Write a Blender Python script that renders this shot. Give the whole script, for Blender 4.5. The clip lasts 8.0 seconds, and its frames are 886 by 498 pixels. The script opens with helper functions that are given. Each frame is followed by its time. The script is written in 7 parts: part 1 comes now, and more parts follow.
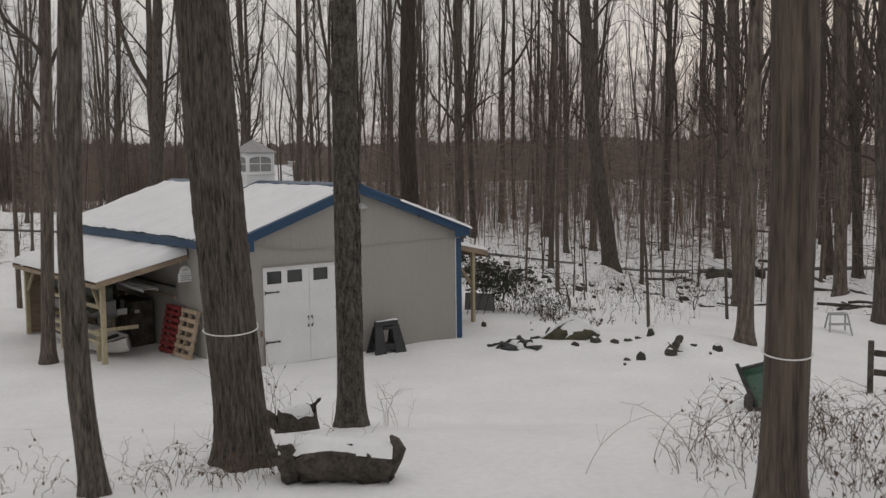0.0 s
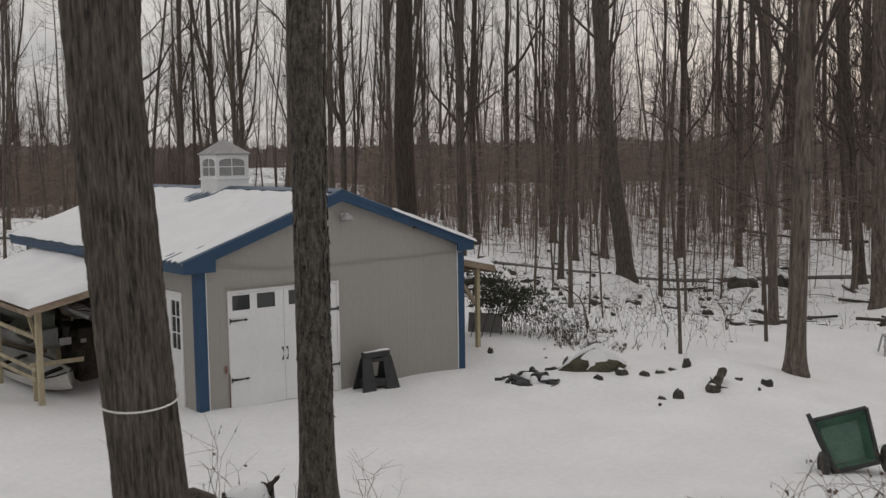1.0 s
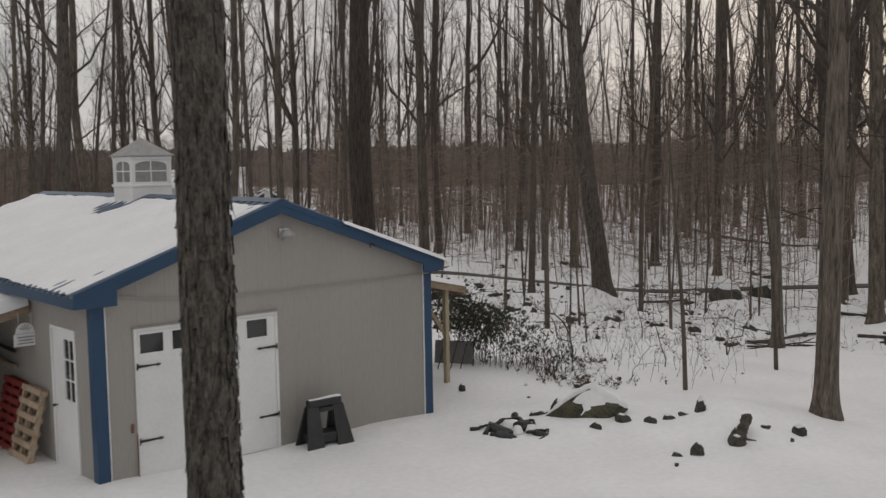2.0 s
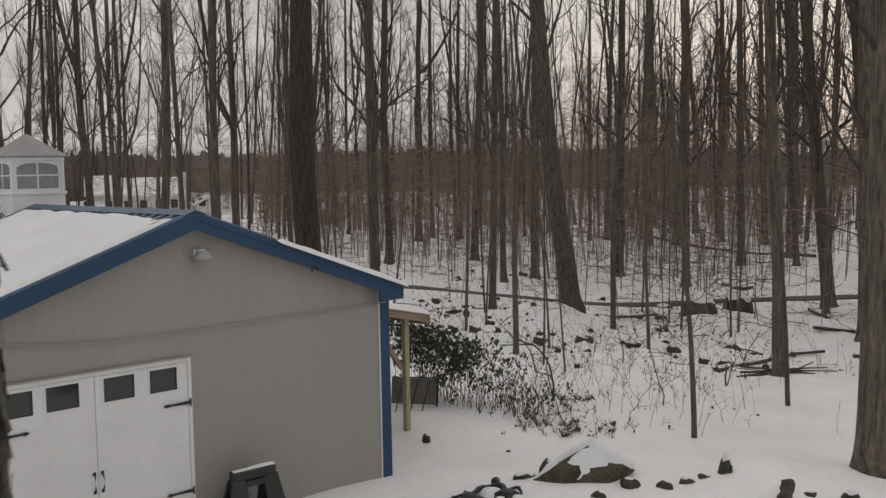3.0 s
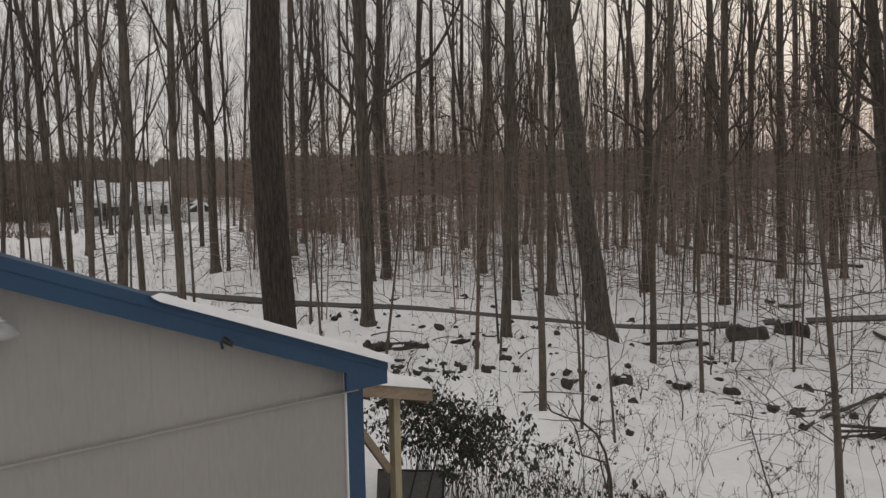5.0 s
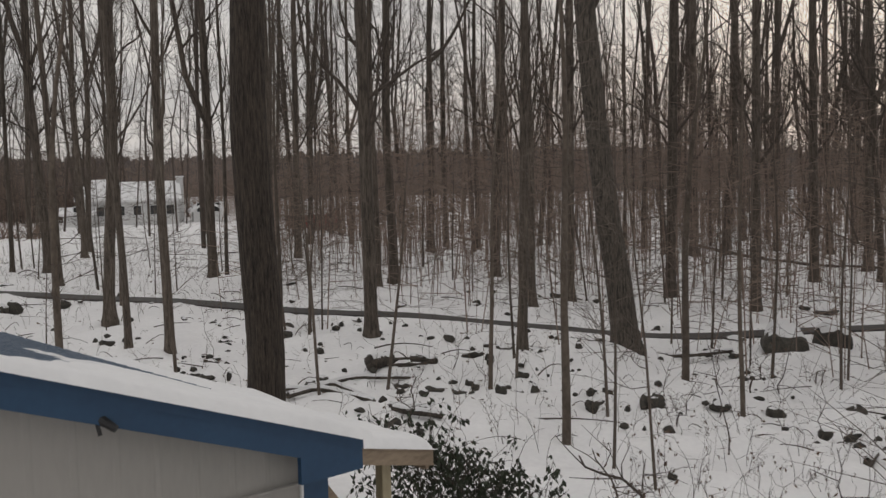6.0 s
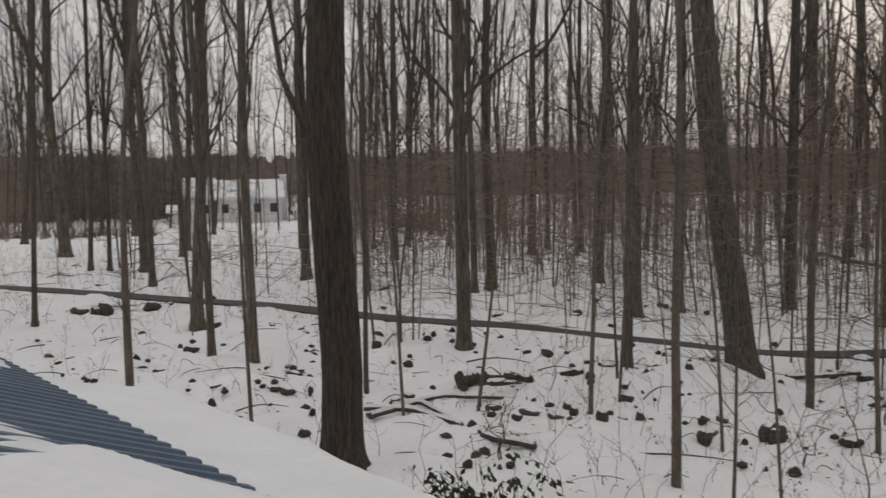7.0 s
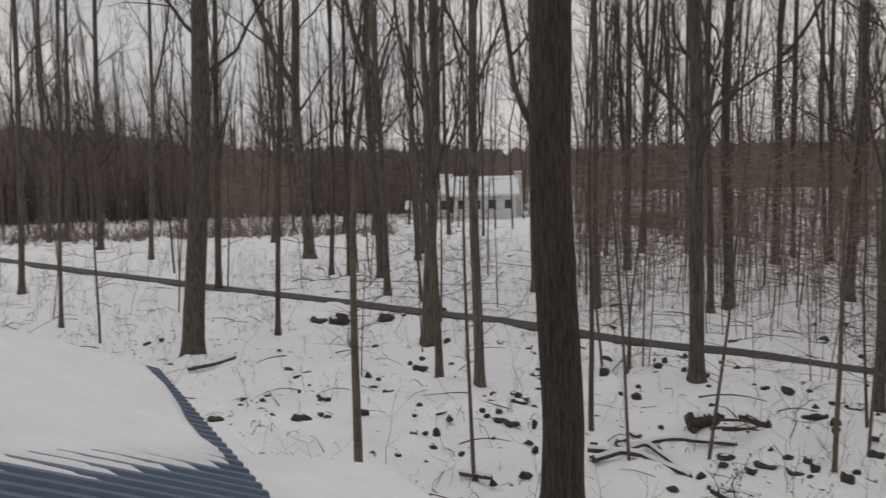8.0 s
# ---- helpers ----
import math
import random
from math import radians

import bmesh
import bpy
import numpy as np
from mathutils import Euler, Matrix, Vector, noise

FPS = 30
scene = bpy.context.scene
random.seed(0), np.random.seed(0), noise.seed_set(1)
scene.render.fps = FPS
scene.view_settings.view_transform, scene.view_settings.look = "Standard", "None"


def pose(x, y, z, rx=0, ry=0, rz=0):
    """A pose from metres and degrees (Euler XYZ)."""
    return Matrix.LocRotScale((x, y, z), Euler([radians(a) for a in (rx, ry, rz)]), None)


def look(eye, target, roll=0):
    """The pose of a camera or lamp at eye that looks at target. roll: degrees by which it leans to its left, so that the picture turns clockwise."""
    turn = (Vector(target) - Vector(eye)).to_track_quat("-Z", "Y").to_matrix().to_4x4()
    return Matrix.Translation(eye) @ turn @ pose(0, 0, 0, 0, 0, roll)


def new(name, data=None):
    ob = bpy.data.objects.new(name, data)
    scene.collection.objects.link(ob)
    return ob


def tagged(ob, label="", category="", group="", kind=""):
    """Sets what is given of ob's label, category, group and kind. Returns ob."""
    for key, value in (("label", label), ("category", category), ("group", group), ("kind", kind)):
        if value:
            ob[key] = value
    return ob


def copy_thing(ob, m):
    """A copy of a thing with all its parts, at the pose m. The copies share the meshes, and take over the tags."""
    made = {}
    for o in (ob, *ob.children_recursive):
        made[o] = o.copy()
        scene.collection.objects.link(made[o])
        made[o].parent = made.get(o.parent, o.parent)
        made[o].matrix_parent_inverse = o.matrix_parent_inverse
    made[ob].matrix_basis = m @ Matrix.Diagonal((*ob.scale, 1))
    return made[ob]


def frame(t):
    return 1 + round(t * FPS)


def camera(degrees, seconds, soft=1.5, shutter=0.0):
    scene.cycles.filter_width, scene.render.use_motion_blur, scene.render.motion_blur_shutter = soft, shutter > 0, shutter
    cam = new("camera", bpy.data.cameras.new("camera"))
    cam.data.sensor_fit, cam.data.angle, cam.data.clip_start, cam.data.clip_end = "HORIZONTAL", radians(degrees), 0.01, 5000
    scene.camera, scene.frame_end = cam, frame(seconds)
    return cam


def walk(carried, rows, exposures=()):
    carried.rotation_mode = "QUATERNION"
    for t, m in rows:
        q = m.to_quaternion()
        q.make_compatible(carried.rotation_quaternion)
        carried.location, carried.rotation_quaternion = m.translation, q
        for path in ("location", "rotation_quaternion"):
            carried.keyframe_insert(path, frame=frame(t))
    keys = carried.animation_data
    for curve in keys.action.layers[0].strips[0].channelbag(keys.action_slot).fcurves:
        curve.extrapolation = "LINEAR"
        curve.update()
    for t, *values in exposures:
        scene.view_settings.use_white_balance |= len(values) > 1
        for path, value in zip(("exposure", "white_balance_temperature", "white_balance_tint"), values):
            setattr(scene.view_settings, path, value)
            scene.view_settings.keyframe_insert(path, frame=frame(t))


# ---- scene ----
cam = camera(47.0, 8.0, soft=1.4, shutter=0.25)
PATH = [
    (0, (-10.402, -20.223, 4.71), (-9.158, -18.668, 4.529), -0.7),
    (0.5, (-9.227, -18.836, 4.694), (-7.984, -17.279, 4.515), -0.8),
    (1, (-8.018, -17.348, 4.685), (-6.777, -15.789, 4.508), -0.9),
    (1.5, (-6.829, -15.833, 4.677), (-5.588, -14.274, 4.502), -0.9),
    (2, (-5.671, -14.284, 4.665), (-4.367, -12.777, 4.493), -1.0),
    (3.3, (-2.727, -10.645, 4.602), (-1.344, -9.21, 4.44), -1.0),
    (3.5, (-2.282, -10.213, 4.616), (-0.902, -8.775, 4.455), -1.0),
    (4, (-1.27, -9.075, 4.606), (0.11, -7.636, 4.448), -1.1),
    (4.5, (-0.255, -7.969, 4.584), (1.123, -6.528, 4.428), -1.2),
    (5.8, (2.347, -5.388, 4.473), (3.722, -3.945, 4.315), -1.5),
    (6, (2.735, -5.001, 4.479), (4.095, -3.542, 4.321), -1.4),
    (6.5, (3.665, -4.161, 4.502), (4.974, -2.656, 4.345), -1.2),
    (7, (4.149, -3.681, 4.565), (5.354, -2.092, 4.409), -1.1),
    (7.5, (4.389, -3.445, 4.957), (5.4, -1.727, 4.796), -0.9),
    (8, (4.605, -3.326, 5.519), (5.414, -1.505, 5.35), -1.2),
]
walk(cam, [(t, look(eye, target, roll)) for t, eye, target, roll in PATH], [(0, -0.53, 6560, 10), (2.5, -0.53, 6580, 10), (4, -0.5, 6650, 10), (6, -0.49, 6580, 10), (8, -0.48, 6430, 10)])

# ---- light ----
SUN_TURN = 65.4   # degrees clockwise from +y
world = bpy.data.worlds.new("sky")
scene.world = world
world.use_nodes = True
wt = world.node_tree
wn, wl = wt.nodes, wt.links
back = wn["Background"]
back.inputs["Strength"].default_value = 0.1
sky = wn.new("ShaderNodeTexSky")
sky.sky_type, sky.sun_disc = "NISHITA", False
sky.sun_elevation, sky.sun_rotation = radians(6), radians(SUN_TURN)
sky.air_density, sky.dust_density, sky.ozone_density = 1.0, 3.0, 1.0
grey = wn.new("ShaderNodeHueSaturation")
grey.inputs["Saturation"].default_value = 0.55
wl.new(sky.outputs[0], grey.inputs["Color"])
wco = wn.new("ShaderNodeTexCoord")
wmap = wn.new("ShaderNodeMapping")
wmap.inputs["Scale"].default_value = (2.2, 2.2, 9.0)
wl.new(wco.outputs["Generated"], wmap.inputs[0])
cloud = wn.new("ShaderNodeTexNoise")
cloud.inputs["Scale"].default_value, cloud.inputs["Detail"].default_value = 1.6, 5.0
wl.new(wmap.outputs[0], cloud.inputs["Vector"])
cramp = wn.new("ShaderNodeValToRGB")
cramp.color_ramp.elements[0].position, cramp.color_ramp.elements[0].color = 0.32, (4.3, 4.32, 4.5, 1)
cramp.color_ramp.elements[1].position, cramp.color_ramp.elements[1].color = 0.68, (6.9, 6.65, 6.45, 1)
wl.new(cloud.outputs["Fac"], cramp.inputs[0])
wmix = wn.new("ShaderNodeMixRGB")
wmix.inputs["Fac"].default_value = 0.915
wl.new(grey.outputs[0], wmix.inputs[1])
wl.new(cramp.outputs[0], wmix.inputs[2])
# an overcast sky is brightest overhead
wsep = wn.new("ShaderNodeSeparateXYZ")
wl.new(wco.outputs["Generated"], wsep.inputs[0])
over = wn.new("ShaderNodeMapRange")
over.inputs["From Min"].default_value, over.inputs["From Max"].default_value = 0.0, 1.0
over.inputs["To Min"].default_value, over.inputs["To Max"].default_value = 1.28, 2.2
wl.new(wsep.outputs["Z"], over.inputs["Value"])
wmul = wn.new("ShaderNodeVectorMath")
wmul.operation = "SCALE"
wl.new(wmix.outputs[0], wmul.inputs[0])
wl.new(over.outputs[0], wmul.inputs["Scale"])
wl.new(wmul.outputs[0], back.inputs["Color"])

sun_data = bpy.data.lights.new("sun", "SUN")
sun_data.energy, sun_data.angle, sun_data.color = 0.35, radians(14), (1.0, 0.88, 0.74)
sun = new("sun", sun_data)
sa, se = radians(SUN_TURN), radians(9)
sun.matrix_world = look((math.sin(sa) * math.cos(se) * 50, math.cos(sa) * math.cos(se) * 50, math.sin(se) * 50 + 5), (0, 0, 5))


# ---- materials ----
def material(name, dark, light, scale=8.0, rough=0.8, bump=0.2, grain=None, stretch=(1, 1, 1), metal=0.0, dist=0.02, vary=0.0, detail=6.0):
    """Two-scale noise between two colours, with fine relief."""
    m = bpy.data.materials.new(name)
    m.use_nodes = True
    n, l = m.node_tree.nodes, m.node_tree.links
    b = n["Principled BSDF"]
    b.inputs["Roughness"].default_value, b.inputs["Metallic"].default_value = rough, metal
    co = n.new("ShaderNodeTexCoord")
    mp = n.new("ShaderNodeMapping")
    mp.inputs["Scale"].default_value = stretch
    l.new(co.outputs["Object"], mp.inputs[0])
    big, fine = n.new("ShaderNodeTexNoise"), n.new("ShaderNodeTexNoise")
    big.inputs["Scale"].default_value, big.inputs["Detail"].default_value = scale, detail
    fine.inputs["Scale"].default_value, fine.inputs["Detail"].default_value = grain or scale * 7, detail
    for q in (big, fine):
        l.new(mp.outputs[0], q.inputs["Vector"])
    mean = n.new("ShaderNodeMath")
    mean.operation = "MULTIPLY_ADD"
    l.new(fine.outputs["Fac"], mean.inputs[0])
    mean.inputs[1].default_value = 0.45
    half = n.new("ShaderNodeMath")
    half.operation = "MULTIPLY"
    l.new(big.outputs["Fac"], half.inputs[0])
    half.inputs[1].default_value = 0.55
    l.new(half.outputs[0], mean.inputs[2])
    ramp = n.new("ShaderNodeValToRGB")
    ramp.color_ramp.elements[0].position, ramp.color_ramp.elements[0].color = 0.36, (*dark, 1)
    ramp.color_ramp.elements[1].position, ramp.color_ramp.elements[1].color = 0.64, (*light, 1)
    l.new(mean.outputs[0], ramp.inputs[0])
    out = ramp.outputs[0]
    if vary:
        info, hsv = n.new("ShaderNodeObjectInfo"), n.new("ShaderNodeHueSaturation")
        mr = n.new("ShaderNodeMapRange")
        mr.inputs["To Min"].default_value, mr.inputs["To Max"].default_value = 1 - vary, 1 + vary
        l.new(info.outputs["Random"], mr.inputs["Value"])
        l.new(mr.outputs[0], hsv.inputs["Value"])
        l.new(out, hsv.inputs["Color"])
        out = hsv.outputs[0]
    l.new(out, b.inputs["Base Color"])
    bp = n.new("ShaderNodeBump")
    bp.inputs["Strength"].default_value, bp.inputs["Distance"].default_value = bump, dist
    l.new(mean.outputs[0], bp.inputs["Height"])
    l.new(bp.outputs[0], b.inputs["Normal"])
    return m


SNOW = material("snow", (0.74, 0.735, 0.735), (0.84, 0.835, 0.83), 0.6, 0.75, 0.35, 9.0, dist=0.05)
ROOF_SNOW = material("roof_snow", (0.73, 0.73, 0.735), (0.8, 0.8, 0.8), 1.2, 0.75, 0.2, 14.0, dist=0.02)
BARK = material("bark", (0.03, 0.024, 0.019), (0.165, 0.136, 0.11), 12.0, 0.95, 0.9, 40.0, (1, 1, 0.14), dist=0.03, vary=0.22)
BARK_RIDGED = material("ridged_bark", (0.014, 0.012, 0.01), (0.15, 0.127, 0.104), 26.0, 0.95, 1.0, 70.0, (1, 1, 0.11), dist=0.03)
BARK_DARK = material("dark_ridged_bark", (0.009, 0.007, 0.006), (0.082, 0.064, 0.049), 24.0, 0.95, 1.0, 70.0, (1, 1, 0.11), dist=0.03)
BARK_SHAGGY = material("shaggy_bark", (0.012, 0.011, 0.009), (0.135, 0.12, 0.1), 16.0, 0.95, 1.0, 60.0, (1, 1, 0.42), dist=0.03)
BARK_MAPLE = material("banded_maple_bark", (0.02, 0.016, 0.0125), (0.125, 0.097, 0.074), 9.0, 0.95, 0.6, 46.0, (1, 1, 0.06), dist=0.02)
BARK_SMOOTH = material("smooth_sapling_bark", (0.06, 0.047, 0.037), (0.135, 0.108, 0.085), 6.0, 0.85, 0.3, 30.0, (1, 1, 0.4), dist=0.01, vary=0.25)
TWIG = material("twig_bark", (0.038, 0.03, 0.024), (0.096, 0.076, 0.062), 6.0, 0.9, 0.1, vary=0.2)
FAR_WOOD = material("far_bark", (0.05, 0.04, 0.033), (0.11, 0.088, 0.074), 0.4, 0.95, 0.0)
THICKET = material("thicket_twigs", (0.135, 0.1, 0.08), (0.28, 0.212, 0.174), 0.25, 0.95, 0.0, 2.0)
DRY_STEM = material("dry_stem", (0.06, 0.045, 0.034), (0.16, 0.12, 0.088), 9.0, 0.9, 0.1)
DEAD_LEAF = material("dead_leaf", (0.06, 0.04, 0.028), (0.16, 0.1, 0.06), 12.0, 0.85, 0.1)
GREEN_LEAF = material("evergreen_leaf", (0.014, 0.021, 0.011), (0.042, 0.054, 0.027), 9.0, 0.65, 0.1)
STONE = material("fieldstone", (0.022, 0.021, 0.018), (0.085, 0.078, 0.064), 2.6, 0.9, 0.6, 22.0, dist=0.03, vary=0.25)
LOG_WOOD = material("weathered_log", (0.026, 0.022, 0.018), (0.1, 0.084, 0.068), 5.0, 0.95, 0.9, 24.0, (1, 1, 1), dist=0.03, vary=0.15)
MOSSY = material("mossy_boulder", (0.026, 0.025, 0.014), (0.1, 0.094, 0.06), 3.2, 0.9, 0.7, 18.0, dist=0.04)
BLACK_HIDE = material("black_wet_sheet", (0.006, 0.0075, 0.008), (0.022, 0.025, 0.026), 5.0, 0.45, 0.5, 22.0, dist=0.03)
SIDING = material("taupe_metal_siding", (0.285, 0.272, 0.25), (0.325, 0.309, 0.285), 0.7, 0.6, 0.06, 26.0, (1, 1, 0.25), dist=0.01)
BLUE = material("blue_trim_paint", (0.009, 0.043, 0.098), (0.014, 0.057, 0.122), 1.5, 0.5, 0.05, 20.0)
BLUE_ROOF = material("blue_roof_metal", (0.075, 0.108, 0.155), (0.112, 0.152, 0.205), 1.5, 0.45, 0.05, 14.0, metal=0.15)
WHITE = material("white_paint", (0.66, 0.66, 0.655), (0.74, 0.74, 0.735), 1.4, 0.55, 0.05, 24.0)
BLACK_IRON = material("black_iron", (0.012, 0.012, 0.013), (0.035, 0.034, 0.033), 12.0, 0.55, 0.1)
BLACK_PLASTIC = material("black_plastic", (0.012, 0.013, 0.013), (0.03, 0.031, 0.032), 6.0, 0.5, 0.1)
PINE = material("treated_pine", (0.3, 0.25, 0.16), (0.46, 0.4, 0.27), 4.0, 0.8, 0.25, 30.0, (1, 1, 0.2))
OLD_PINE = material("weathered_board", (0.2, 0.15, 0.105), (0.36, 0.28, 0.2), 4.0, 0.85, 0.3, 30.0, (0.3, 1, 1))
PALLET_WOOD = material("pallet_wood", (0.3, 0.22, 0.15), (0.48, 0.38, 0.28), 5.0, 0.85, 0.3, 30.0, vary=0.15)
RED_PAINT = material("faded_red_paint", (0.16, 0.018, 0.018), (0.26, 0.035, 0.032), 3.0, 0.6, 0.1)
CART_GREEN = material("green_plastic", (0.05, 0.12, 0.085), (0.11, 0.2, 0.15), 3.0, 0.4, 0.1)
BOAT_GREEN = material("dark_green_hull", (0.03, 0.036, 0.028), (0.06, 0.07, 0.05), 2.0, 0.55, 0.15)
BOAT_GREY = material("grey_hull", (0.09, 0.092, 0.09), (0.15, 0.15, 0.145), 2.0, 0.5, 0.1)
CANOE_WHITE = material("pale_canoe_hull", (0.42, 0.41, 0.39), (0.56, 0.55, 0.52), 2.0, 0.4, 0.1)
TARP = material("olive_tarp", (0.035, 0.037, 0.025), (0.08, 0.08, 0.055), 3.0, 0.8, 0.5)
ROPE_WHITE = material("white_rope", (0.62, 0.61, 0.59), (0.76, 0.75, 0.73), 40.0, 0.8, 0.3)
GREY_PANEL = material("grey_board", (0.1, 0.095, 0.09), (0.16, 0.15, 0.14), 3.0, 0.7, 0.1)
GREY_PLASTIC = material("grey_plastic", (0.27, 0.27, 0.265), (0.36, 0.36, 0.355), 3.0, 0.6, 0.1)
ROAD_MAT = material("wet_asphalt", (0.032, 0.029, 0.027), (0.062, 0.057, 0.053), 1.2, 0.7, 0.3, 30.0)
HOUSE_WALL = material("pale_house_siding", (0.6, 0.6, 0.6), (0.7, 0.7, 0.69), 0.6, 0.7, 0.1)
BARN_RED = material("barn_red_boards", (0.16, 0.035, 0.03), (0.24, 0.055, 0.045), 0.8, 0.8, 0.1)
# base colour lightened and greyed in place of haze over the distance
HAZED_HILL = material("far_woods", (0.1, 0.086, 0.08), (0.16, 0.138, 0.128), 0.05, 1.0, 0.0, 0.6, (1, 1, 0.35))
SHINGLE = material("grey_cupola_shingle", (0.26, 0.255, 0.25), (0.36, 0.355, 0.35), 4.0, 0.85, 0.3, 30.0)
# opaque grey: daylight through the cupola and sky reflection are put into the colour
PALE_PANE = material("painted_daylight_pane", (0.2, 0.2, 0.2), (0.3, 0.3, 0.295), 2.0, 0.15, 0.0)
BRASS = material("rusty_steel", (0.12, 0.05, 0.03), (0.24, 0.11, 0.07), 12.0, 0.7, 0.2)


def glass_material():
    m = bpy.data.materials.new("window_glass")
    m.use_nodes = True
    b = m.node_tree.nodes["Principled BSDF"]
    b.inputs["Base Color"].default_value = (0.035, 0.037, 0.037, 1)
    b.inputs["Roughness"].default_value = 0.08
    b.inputs["Coat Weight"].default_value = 0.3
    return m


GLASS = glass_material()


# ---- building blocks ----
class Geo:
    """Vertices and faces on the way to one mesh."""

    def __init__(self):
        self.v, self.f, self.n = [], [], 0

    def add(self, verts, faces):
        self.v.append(np.asarray(verts, float).reshape(-1, 3))
        k = self.n
        self.f.extend([tuple(i + k for i in f) for f in faces])
        self.n += len(self.v[-1])
        return self

    def box(self, x0, y0, z0, x1, y1, z1, m=None, bevel=0.0):
        b = min(bevel, (x1 - x0) / 3, (y1 - y0) / 3, (z1 - z0) / 3)
        if b <= 0:
            v = [(x, y, z) for z in (z0, z1) for y in (y0, y1) for x in (x0, x1)]
            f = [(0, 2, 3, 1), (4, 5, 7, 6), (0, 1, 5, 4), (2, 6, 7, 3), (0, 4, 6, 2), (1, 3, 7, 5)]
        else:
            bm = bmesh.new()
            bmesh.ops.create_cube(bm, size=1)
            bm.transform(Matrix.Translation(((x0 + x1) / 2, (y0 + y1) / 2, (z0 + z1) / 2)) @ Matrix.Diagonal((x1 - x0, y1 - y0, z1 - z0, 1)))
            bmesh.ops.bevel(bm, geom=bm.edges[:], offset=b, segments=1, affect="EDGES")
            bm.verts.index_update()
            v = [tuple(p.co) for p in bm.verts]
            f = [tuple(p.index for p in q.verts) for q in bm.faces]
            bm.free()
        if m is not None:
            v = [tuple(m @ Vector(p)) for p in v]
        return self.add(v, f)

    def beam(self, a, b, w, h, bevel=0.006, roll=0.0):
        """A squared bar from a to b, w wide and h high."""
        a, b = Vector(a), Vector(b)
        d = b - a
        q = d.to_track_quat("X", "Z").to_matrix().to_4x4()
        m = Matrix.Translation(a) @ q @ pose(0, 0, 0, roll)
        return self.box(0, -w / 2, -h / 2, d.length, w / 2, h / 2, m, bevel)

    def tube(self, pts, rad, n=6, cap=True, start=0.0):
        pts = np.asarray(pts, float)
        rad = np.broadcast_to(np.asarray(rad, float), (len(pts),))
        d = np.gradient(pts, axis=0)
        d /= np.linalg.norm(d, axis=1)[:, None] + 1e-12
        ref = np.array([0.0, 0.0, 1.0]) if abs(d[0, 2]) < 0.8 else np.array([1.0, 0.0, 0.0])
        u = np.cross(d, ref)
        u /= np.linalg.norm(u, axis=1)[:, None] + 1e-12
        w = np.cross(d, u)
        a = start + np.arange(n) * 2 * np.pi / n
        ring = (np.cos(a)[None, :, None] * u[:, None, :] + np.sin(a)[None, :, None] * w[:, None, :]) * rad[:, None, None] + pts[:, None, :]
        m = len(pts)
        f = [(i * n + j, i * n + (j + 1) % n, (i + 1) * n + (j + 1) % n, (i + 1) * n + j) for i in range(m - 1) for j in range(n)]
        if cap:
            f += [tuple(range(n))[::-1], tuple((m - 1) * n + j for j in range(n))]
        return self.add(ring, f)

    def needles(self, a, b, ra, rb, n=3):
        """Many thin straight rods at once, from a to b."""
        a, b = np.asarray(a, float), np.asarray(b, float)
        ra, rb = np.broadcast_to(ra, len(a)), np.broadcast_to(rb, len(a))
        d = b - a
        d = d / (np.linalg.norm(d, axis=1)[:, None] + 1e-9)
        ref = np.where(np.abs(d[:, 2:3]) < 0.8, np.array([[0.0, 0.0, 1.0]]), np.array([[1.0, 0.0, 0.0]]))
        u = np.cross(d, ref)
        u /= np.linalg.norm(u, axis=1)[:, None] + 1e-9
        w = np.cross(d, u)
        t = np.arange(n) * 2 * np.pi / n
        side = np.cos(t)[None, :, None] * u[:, None] + np.sin(t)[None, :, None] * w[:, None]
        v = np.concatenate([a[:, None] + side * ra[:, None, None], b[:, None] + side * rb[:, None, None]], 1)
        k0 = self.n
        self.v.append(v.reshape(-1, 3))
        k = k0 + np.arange(len(a))[:, None] * 2 * n
        for j in range(n):
            q = np.concatenate([k + j, k + (j + 1) % n, k + n + (j + 1) % n, k + n + j], 1)
            self.f.extend(map(tuple, q.tolist()))
        self.n += len(a) * 2 * n
        return self

    def sheet(self, grid):
        """A quad sheet over a grid of points (rows, columns, 3)."""
        grid = np.asarray(grid, float)
        r, c = grid.shape[:2]
        f = [(i * c + j, i * c + j + 1, (i + 1) * c + j + 1, (i + 1) * c + j) for i in range(r - 1) for j in range(c - 1)]
        return self.add(grid, f)

    def prism(self, outline, axis, a, b):
        """An outline of (p, q) drawn out along an axis from a to b."""
        k = len(outline)
        put = {"x": lambda p, q, s: (s, p, q), "y": lambda p, q, s: (p, s, q), "z": lambda p, q, s: (p, q, s)}[axis]
        v = [put(p, q, a) for p, q in outline] + [put(p, q, b) for p, q in outline]
        f = [tuple(range(k)), tuple(range(2 * k - 1, k - 1, -1))] + [(i, i + k, (i + 1) % k + k, (i + 1) % k) for i in range(k)]
        return self.add(v, f)

    def weld(self):
        """Joins corners that lie at one place."""
        v = np.concatenate(self.v)
        _, first, back = np.unique(np.round(v, 5), axis=0, return_index=True, return_inverse=True)
        back = back.reshape(-1)
        self.v, self.n = [v[first]], len(first)
        self.f = [tuple(int(back[i]) for i in f) for f in self.f]
        return self

